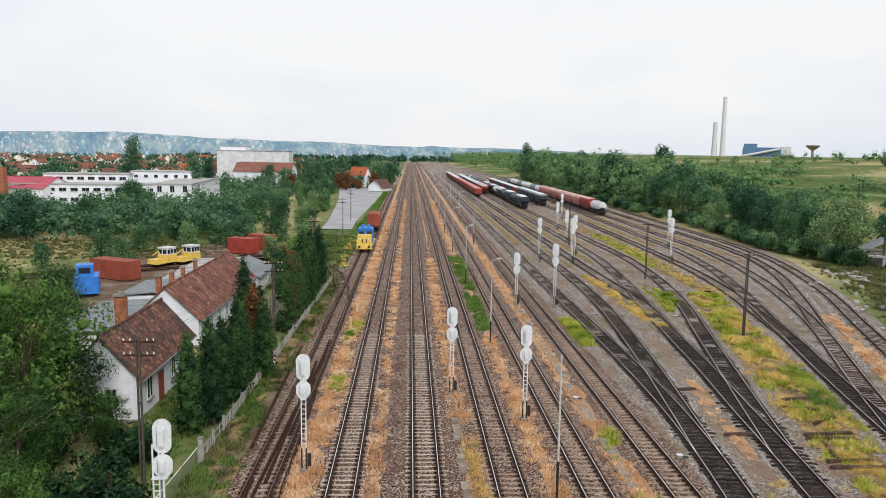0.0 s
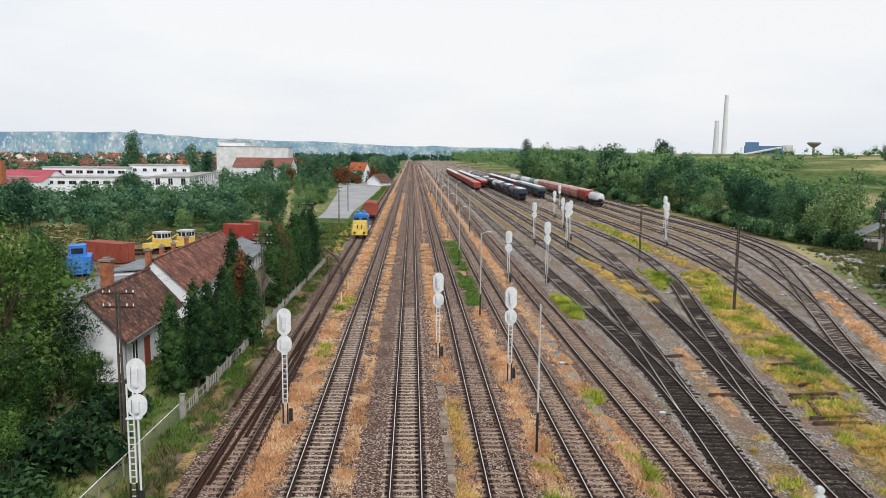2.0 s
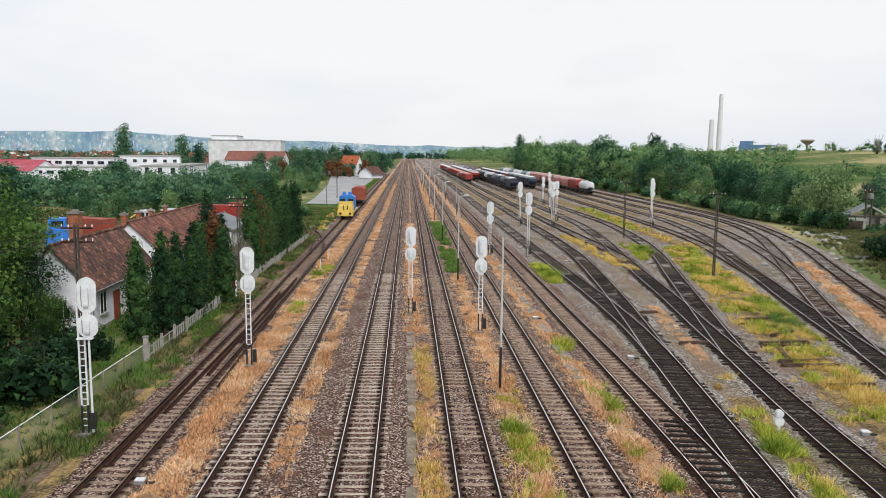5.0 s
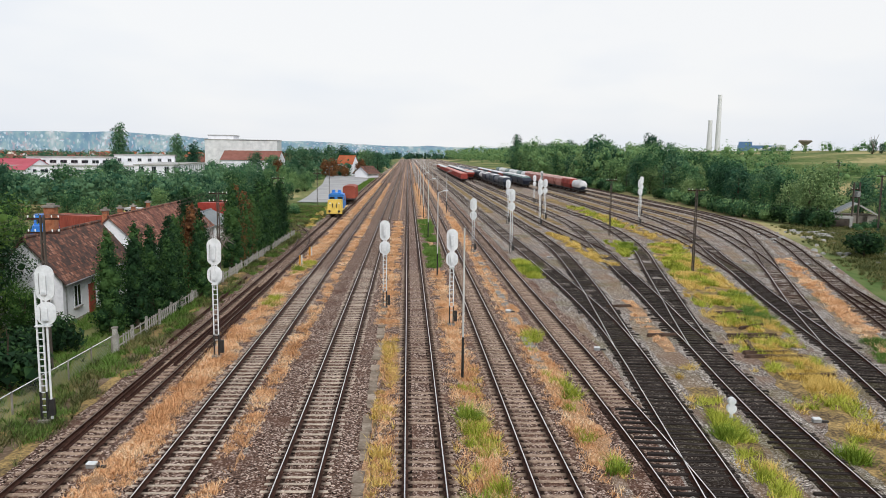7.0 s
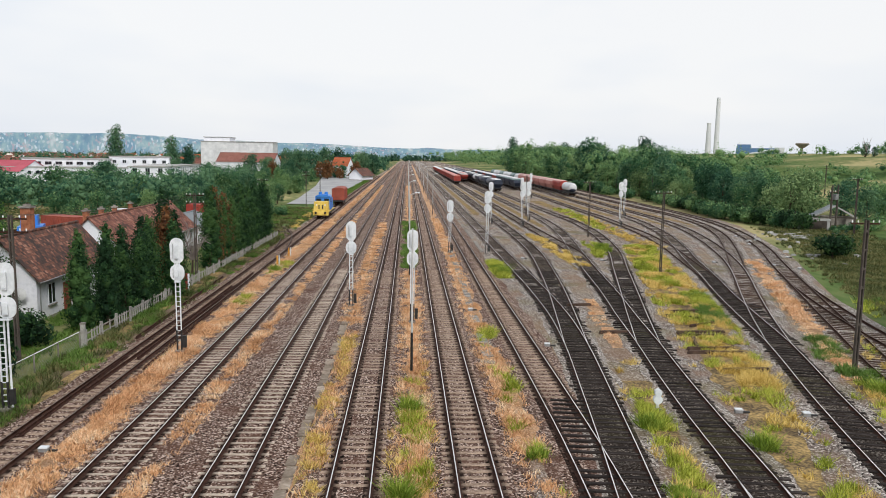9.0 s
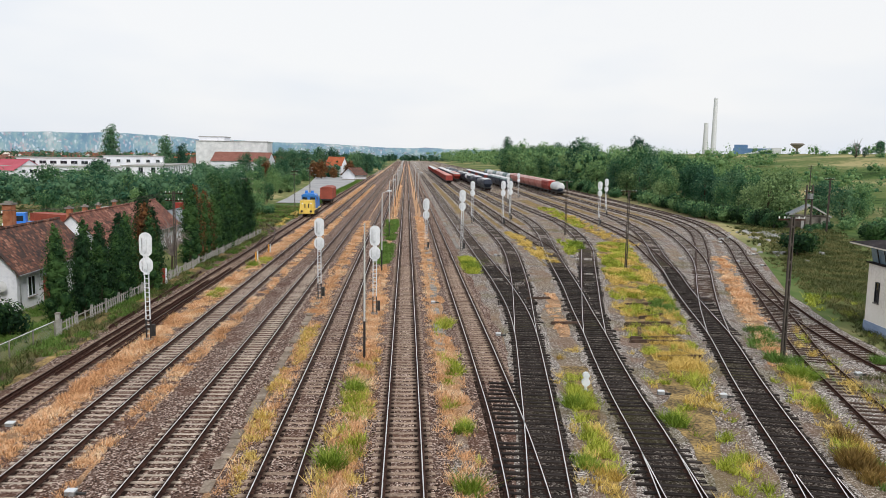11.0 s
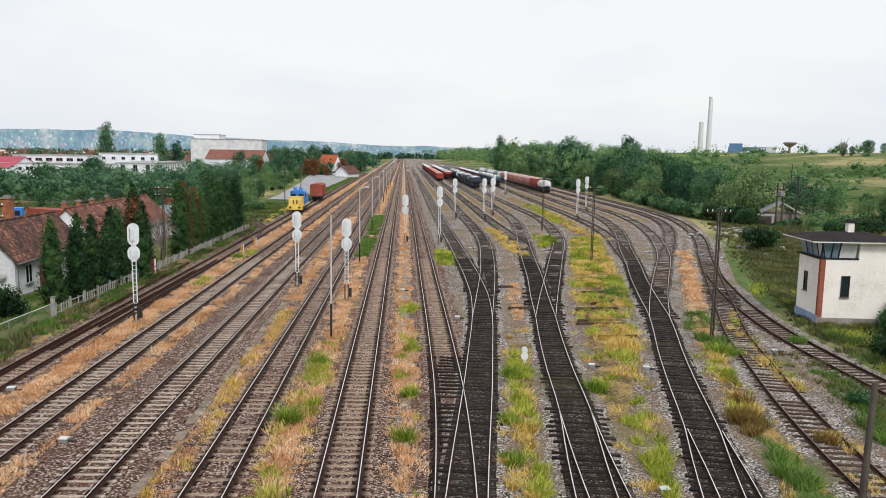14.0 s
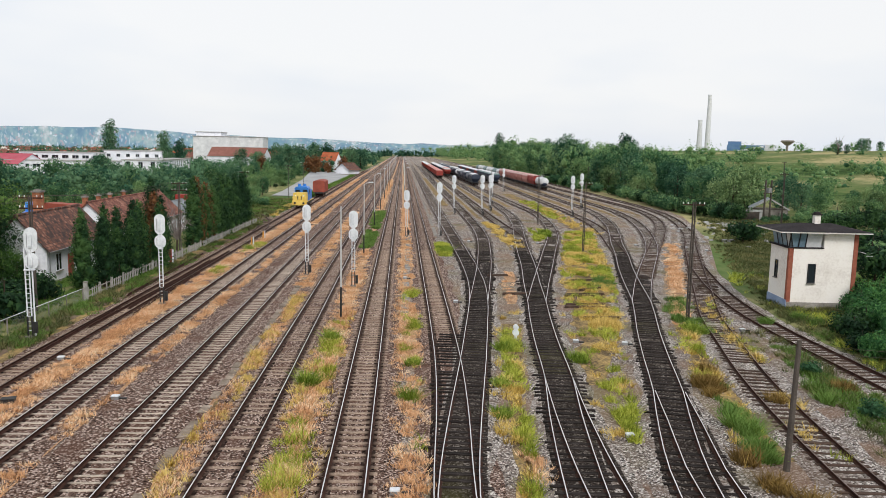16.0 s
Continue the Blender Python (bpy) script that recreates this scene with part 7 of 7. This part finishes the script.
for x, y, sz in ((50.5, 40.2, 0.9), (53.5, 41, 1.1), (47.8, 38.2, 0.75), (50.5, 37, 1.0), (54.5, 37.5, 1.3), (46.5, 35.5, 0.7), (57, 43, 1.4), (49.5, 33.5, 0.9), (53, 33, 1.2), (57, 36, 1.5), (46.0, 31, 0.6), (43.0, 27, 0.5), (41.5, 22, 0.55), (45, 24, 0.8), (42.5, 17, 0.7), (47, 19, 1.0), (40.5, 13, 0.6), (44.5, 11, 1.0), (36.0, 24.0, 0.3), (35.0, 17, 0.35), (33.6, 12, 0.3), (36.2, 14.5, 0.4), (61, 47, 1.4), (60, 55, 1.2), (64, 62, 1.3), (50, 28, 1.0), (68, 76, 1.2), (60.8, 86.0, 1.15), (62.6, 87.5, 1.0), (70, 60, 1.4), (47.5, 14, 1.2), (50, 22, 1.3), (46.5, 27.5, 0.95), (43.8, 20, 0.8), (48, 9, 1.3), (51.5, 16, 1.4), (42.2, 24.5, 0.6), (53, 27, 1.5), (41.5, 9.5, 0.9), (47.2, 34.2, 0.8), (48.6, 39.8, 0.7)):
    tree("freshbush" if 40 < x < 58 and 26 < y < 44 else "bush" if sz < 1 else "darkbush", x, y, sz)


# low growth beside the track to the cabin
for x, y, sz in ((41.4, 26.5, 0.62), (41.0, 22.8, 0.6), (43.2, 24.6, 0.9), (42.6, 20.2, 0.8), (40.9, 18.6, 0.55), (44.6, 28.4, 1.0), (46.4, 31.5, 1.05), (45.2, 21.5, 1.1), (42.4, 15.6, 0.8), (47.5, 26.0, 1.2)):
    tree("freshbush", x, y, sz)
for x, y, sz in ((43.4, 33.4, 0.55), (47.6, 37.9, 0.8), (41.9, 28.7, 0.5), (43.0, 31.4, 0.6), (50.5, 43.5, 0.75), (45.5, 33.9, 0.7)):
    tree("darkbush", x, y, sz)

# ---- fence ----
M_FENCE = mat("dirty_white_concrete", [(0.3, (0.17, 0.16, 0.14)), (0.7, (0.50, 0.49, 0.46))], 1.4, 6, 0.9, fine=9, vary=0.25)
fence = thing("concrete_fence", pose(-12.45, 43.4, 0, 0, 0, -1.15), "white picket fence of concrete posts and slats", "fence")
slat_me = Shape().box(0, 0, 0.15, 0.05, 0.09, 0.75).data("slat", [M_FENCE])
post_me = Shape().box(0, 0, -0.1, 0.14, 0.14, 1.15).data("post", [M_FENCE])
for i in range(26):
    y = i * 2.4
    part("post", post_me, M_FENCE, fence, at=pose(t_rnd.uniform(-0.04, 0.04), y, 0, 0, t_rnd.uniform(-3, 3), 0))
    for zr in (0.25, 0.72):
        part("fence_rail", Shape().box(0, y + 1.2, zr, 0.05, 2.3, 0.08), M_SLAB, fence)
    for k in range(5):
        if t_rnd.random() > 0.15:
            part("slat", slat_me, M_FENCE, fence, at=pose(0.04, y + 0.4 + 0.4 * k, 0, t_rnd.uniform(-2, 2), 0, 0))
gatepost = thing("gate_pillar", pose(-12.5, 43.2, -0.05), "white concrete gate pillar at the fence's end", "pillar")
part("pillar", Shape().box(0, 0, 0, 0.24, 0.24, 1.5), M_FENCE, gatepost)
part("cap", Shape().box(0, 0, 1.5, 0.30, 0.30, 0.08), M_SLAB, gatepost)
redbox = thing("red_post", pose(-11.9, 63.0, -0.05), "red and white painted concrete post by the fence", "post")
part("post", Shape().box(0, 0, 0, 0.35, 0.3, 1.5), M_REDP, redbox)
part("edge", Shape().box(0.2, 0, 0, 0.08, 0.32, 1.5), M_PLASTER, redbox)
wirefence = thing("wire_fence", pose(-12.6, 42.9, 0, 0, 0, -2.5), "low wire mesh fence with a pale top rail", "fence")
for i in range(11):
    part("post", Shape().box(0, -2.6 * i, -0.1, 0.07, 0.07, 1.15), M_SLAB, wirefence)
    part("top_rail", Shape().tube((0, -2.6 * i, 1.02), (0, -2.6 * i - 2.6, 1.02), 0.022, n=6), M_PLASTER, wirefence)
    s = Shape()
    for k in range(9):
        s.tube((0, -2.6 * i - 0.2 * k, 0.05), (0, -2.6 * i - 0.2 * k - 0.9, 1.0), 0.006, n=3)
        s.tube((0, -2.6 * i - 0.2 * k - 0.9, 0.05), (0, -2.6 * i - 0.2 * k, 1.0), 0.006, n=3)
    part("wire_mesh", s, M_GREYM, wirefence)

# ---- low platform edgings ----
M_EDGING = mat("mossy_edging_concrete", [(0.3, (0.10, 0.075, 0.055)), (0.55, (0.26, 0.21, 0.165)), (0.72, (0.44, 0.39, 0.33))], 1.2, 7, 0.9, 0.3, 20, fine=9, vary=0.35, world_space=True)
edging = thing("platform_edging", pose(3.25, 8, 0), "broken line of old concrete edging slabs", "edging")
for i in range(50):
    y = i * 1.02
    if t_rnd.random() < (0.42 if y < 22 else 0.15):
        continue
    part("slab", Shape().box(0, 0, 0.0, 0.42 if y < 30 else 0.5, 0.97, 0.07 + t_rnd.uniform(0, 0.03)), M_EDGING, edging, at=pose(t_rnd.uniform(-0.06, 0.06), y, t_rnd.uniform(-0.04, 0), t_rnd.uniform(-1, 1), t_rnd.uniform(-3, 3), t_rnd.uniform(-4, 4)))
edging = thing("platform_edging", pose(12.75, 40, 0), "pale sunken concrete slabs beside the loop track", "edging")
for i in range(34):
    y = i * 1.55
    if t_rnd.random() < 0.2:
        continue
    part("slab", Shape().box(0, 0, 0.0, 0.62, 1.4, 0.055), M_SLAB, edging, at=pose(t_rnd.uniform(-0.08, 0.08) + 0.02 * i, y, 0, 0, t_rnd.uniform(-2, 2), t_rnd.uniform(-4, 4)))
edging = thing("platform_edging", pose(17.45, 92, 0), "long low platform of pale concrete slabs", "edging")
for i in range(120):
    if t_rnd.random() < 0.3:
        continue
    part("slab", Shape().box(0, 0, 0.0, 0.48, 2.2, 0.07), M_SLAB, edging, at=pose(t_rnd.uniform(-0.05, 0.05), i * 2.4, 0, 0, t_rnd.uniform(-1, 1), t_rnd.uniform(-1, 1)))


# ---- lineside boxes, dwarf signals, posts ----
def point_box(x, y, turn=0.0):
    turn += 90 * (x > 60)
    ob = thing("point_machine", pose(x, y, 0, 0, 0, turn), "small white-lidded point machine beside a turnout", "point machine", "point machines")
    part("casing", Shape().box(0, 0, 0.02, 0.36, 0.26, 0.16, 0, 0, 0.95), M_GREYM, ob)
    part("lid", Shape().box(0, 0, 0.18, 0.38, 0.28, 0.05, 0, 0, 0.9), M_WHITE, ob)
    part("crank", Shape().box(0.36, 0, 0.02, 0.34, 0.10, 0.09), M_BLACK, ob)
    return ob


for x, y in ((16.9, 43.4), (21.6, 84.2), (50.3, 79.9), (51.9, 77.2), (30.9, 83.1), (55.5, 86.8), (59.8, 111.2), (56.9, 100.3), (22.5, 14.6), (12.3, 9.4), (-1.39, 19.7), (36.6, 34.1), (-7.0, 26.5), (12.8, 54.4), (27.0, 30.3), (23.9, 30.8), (44.1, 82.1), (47.4, 117.4)):
    point_box(x, y, t_rnd.uniform(-8, 8))
junk = thing("junction_box", pose(-6.1, 19.0, -0.02, 0, 0, 12), "low black cable junction box in dry grass", "junction box")
part("casing", Shape().box(0, 0, 0, 0.62, 0.42, 0.30, 0, 0, 0.9), M_BLACK, junk)
part("lid", Shape().box(0, 0, 0.30, 0.64, 0.44, 0.04), M_BLACK, junk)
dwarf = thing("dwarf_signal", pose(19.95, 31.0, 0), "small white dwarf signal standing in the weeds", "signal")
part("base", Shape().box(0, 0, 0, 0.4, 0.4, 0.2), M_SLAB, dwarf)
part("stem", Shape().tube((0, 0, 0.2), (0, 0, 0.5), 0.08, n=8), M_WHITE, dwarf)
part("head", Shape().tube((0, -0.1, 0.62), (0, 0.1, 0.62), 0.22, n=14).tube((0, -0.1, 0.98), (0, 0.1, 0.98), 0.18, n=14), M_WHITE, dwarf)
for x, y in ((-6.2, 85), (-6.35, 78)):
    ob = thing("marker_post", pose(x, y, -0.02), "short orange and white marker post beside the siding", "post", "marker posts")
    part("post", Shape().box(-0.12, 0, 0, 0.14, 0.14, 1.1), M_ORANGE, ob)
    part("stripe", Shape().box(0.1, 0, 0, 0.1, 0.14, 1.15), M_WHITE, ob)
for k in range(6):
    ob = thing("loose_rail", pose(-8.3 + (-0.45, -0.2, 0.25, 0.45, 1.35, -1.6)[k], (28, 34, 40, 47, 38, 45)[k], 0.07, 0, 0, t_rnd.uniform(-1.5, 1.5)), "rusty spare rail lying along the siding", "rail", "spare rails")
    ln = spline([(0, 0), (0, 6), (0, 12.5 + 6 * (k % 3))], 3)
    part("rail_bar", rail_shape(ln, 0, (0, 0), 0.0), [M_RAILSIDE, M_RAILSIDE], ob)
for k in range(4):
    ob = thing("loose_rail", pose(-8.1 + 0.14 * k, 56 + 2 * k, 0.10, 0, 0, -2 + k), "rusty spare rail stacked on the siding", "rail", "spare rails")
    part("rail_bar", rail_shape(spline([(0, 0), (0, 5), (0, 10)], 3), 0, (0, 0), 0.0), [M_RAILSIDE, M_RAILSIDE], ob)
for x, y, ln, tn in ((28.5, 47.0, 3.6, 4), (28.2, 46.2, 3.4, -3), (27.4, 42.6, 3.2, 3), (27.3, 41.6, 3.6, -2), (27.0, 44.2, 3.0, 75), (27.5, 37.8, 2.9, 2), (29.6, 49.5, 2.6, 30), (29.0, 52.0, 2.6, -20), (30.0, 54.2, 2.6, 10), (22.0, 56.5, 2.2, 10), (22.4, 47, 2.4, 5)):
    ob = thing("old_sleeper", pose(x, y, 0.0, 0, 0, tn), "rotten brown timber sleeper lying in weeds", "timber", "old timbers")
    part("timber", Shape().box(0, 0, 0, ln, 0.26, 0.2, 0, 0, 0.93), M_OLDTIMBER, ob)
for i in range(70):
    x, y = t_rnd.choice(((t_rnd.uniform(56, 72), t_rnd.uniform(70, 108)), (t_rnd.uniform(60, 72), t_rnd.uniform(96, 118)), (t_rnd.uniform(13, 40), t_rnd.uniform(14, 70))))
    if x > 55 or i % 3 == 0:
        ob = thing("stone", pose(x, y, -0.03, 0, 0, t_rnd.uniform(0, 180)), "pale broken concrete lump lying in the grass", "stone", "rubble")
        k = t_rnd.uniform(0.25, 0.9) if x > 55 else t_rnd.uniform(0.12, 0.25)
        part("lump", Shape().box(0, 0, 0, k, k * t_rnd.uniform(0.5, 1), k * 0.4, 0, t_rnd.uniform(0, 90), 0.7), M_PALEROOF, ob)

# ruined shelter in the trees
ruin = thing("ruined_shed", pose(86.2, 129.0, -0.1, 0, 0, -22), "grey ruined shed with a bare pale gable truss", "shed")
part("side_wall", Shape().box(-3.9, 3.2, 0, 0.25, 6.4, 2.1), M_SLAB, ruin)
part("side_wall", Shape().box(3.9, 3.2, 0, 0.25, 6.4, 2.1), M_SLAB, ruin)
part("back_wall", Shape().box(0, 6.4, 0, 8.0, 0.25, 2.1), M_SLAB, ruin)
part("front_wall", Shape().box(-2.6, 0, 0, 2.4, 0.25, 2.1).box(3.0, 0, 0, 1.6, 0.25, 2.1), M_SLAB, ruin)
for sd in (-1, 1):
    part("gable_rafter", Shape().add([(sd * 4.3, -0.3, 1.95), (sd * 4.3, -0.3, 2.3), (0, -0.3, 4.65), (0, -0.3, 4.3), (sd * 4.3, -0.05, 1.95), (sd * 4.3, -0.05, 2.3), (0, -0.05, 4.65), (0, -0.05, 4.3)],
         [(0, 1, 2, 3), (7, 6, 5, 4), (0, 4, 5, 1), (1, 5, 6, 2), (2, 6, 7, 3), (3, 7, 4, 0)]), M_PALEROOF, ruin, "pale bare gable rafter")
    for k in range(4):
        y0 = 0.1 + 1.6 * k
        if sd > 0 and k in (0, 2):
            continue
        part("roof_sheet", Shape().add([(sd * 4.4, y0, 2.15), (sd * 4.4, y0 + 1.55, 2.15), (0, y0 + 1.55, 4.5), (0, y0, 4.5), (sd * 4.4, y0, 2.22), (sd * 4.4, y0 + 1.55, 2.22), (0, y0 + 1.55, 4.57), (0, y0, 4.57)],
             [(3, 2, 1, 0), (4, 5, 6, 7), (0, 1, 5, 4), (1, 2, 6, 5), (2, 3, 7, 6), (3, 0, 4, 7)]), M_GREYROOF, ruin)
part("tie_beam", Shape().box(0, -0.18, 2.1, 8.0, 0.16, 0.18), M_POLEC, ruin)
porch = thing("concrete_portal", pose(78.6, 122.3, -0.1, 0, 0, -20), "low grey concrete portal frame beside rubble", "portal")
for dx in (-2.3, 2.3):
    part("pillar", Shape().box(dx, 0, 0, 0.42, 0.5, 1.9), M_PALEROOF, porch)
part("lintel", Shape().box(0, 0, 1.9, 5.2, 0.7, 0.34), M_PALEROOF, porch)
part("back_wall", Shape().box(0, 1.6, 0, 5.0, 0.25, 1.85), M_POLEC, porch)
for i in range(26):
    k = t_rnd.uniform(0.35, 1.3)
    ob = thing("rubble_slab", pose(t_rnd.gauss(70.2, 1.6), t_rnd.gauss(114, 4.5), -0.04, t_rnd.uniform(-9, 9), t_rnd.uniform(-9, 9), t_rnd.uniform(0, 180)), "broken pale concrete slab in a rubble heap", "rubble", "rubble")
    part("slab", Shape().box(0, 0, 0, k * 1.6, k * 0.8, 0.22, 0, 0, 0.9), M_PALEROOF, ob)
ruin.scale = (0.86, 0.86, 0.9)
for x, y, sz in ((79.5, 117, 0.35), (88, 121, 0.7), (91, 124, 1.0), (80.6, 126, 0.6), (83.2, 121.2, 0.5), (85.6, 122, 0.62), (80.9, 120.2, 0.42)):
    tree("bush", x, y, sz)


# ---- wires ----
def wire(a, b, sag, label):
    s = Shape()
    a, b = Vector(a), Vector(b)
    pts = [a.lerp(b, k / 12) - Vector((0, 0, sag * 4 * (k / 12) * (1 - k / 12))) for k in range(13)]
    for p in pts:
        s.v += [(p[0] + 0.007, p[1], p[2] - 0.005), (p[0] - 0.007, p[1], p[2] - 0.005), (p[0], p[1], p[2] + 0.008)]
    s.f = [(3 * i + k, 3 * i + (k + 1) % 3, 3 * i + 3 + (k + 1) % 3, 3 * i + 3 + k) for i in range(12) for k in range(3)]
    s.m = [0] * len(s.f)
    ob = thing("overhead_wire", pose(0, 0, 0), label, "wire", "overhead wires")
    part("strand", s, M_POLEC, ob)


for dx in (-0.8, -0.45, 0.45, 0.8):
    wire((-14.6 + dx, 39.6, 8.55), (-12.9 + dx, 69.9, 8.25), 0.5, "thin telegraph wire between two poles")
    wire((-14.6 + dx, 39.6, 8.55), (-17.0 + dx, 4, 8.4), 0.7, "thin telegraph wire along the fence")
for dz in (0, 0.25):
    wire((28.1, 10.9, 5.2 - dz), (48, 6, 5.5 - dz), 0.3, "dark cable from the short wooden pole")
    wire((78, 122, 5 + dz), (62, 58, 8 + dz), 0.6, "thin cable over the meadow")
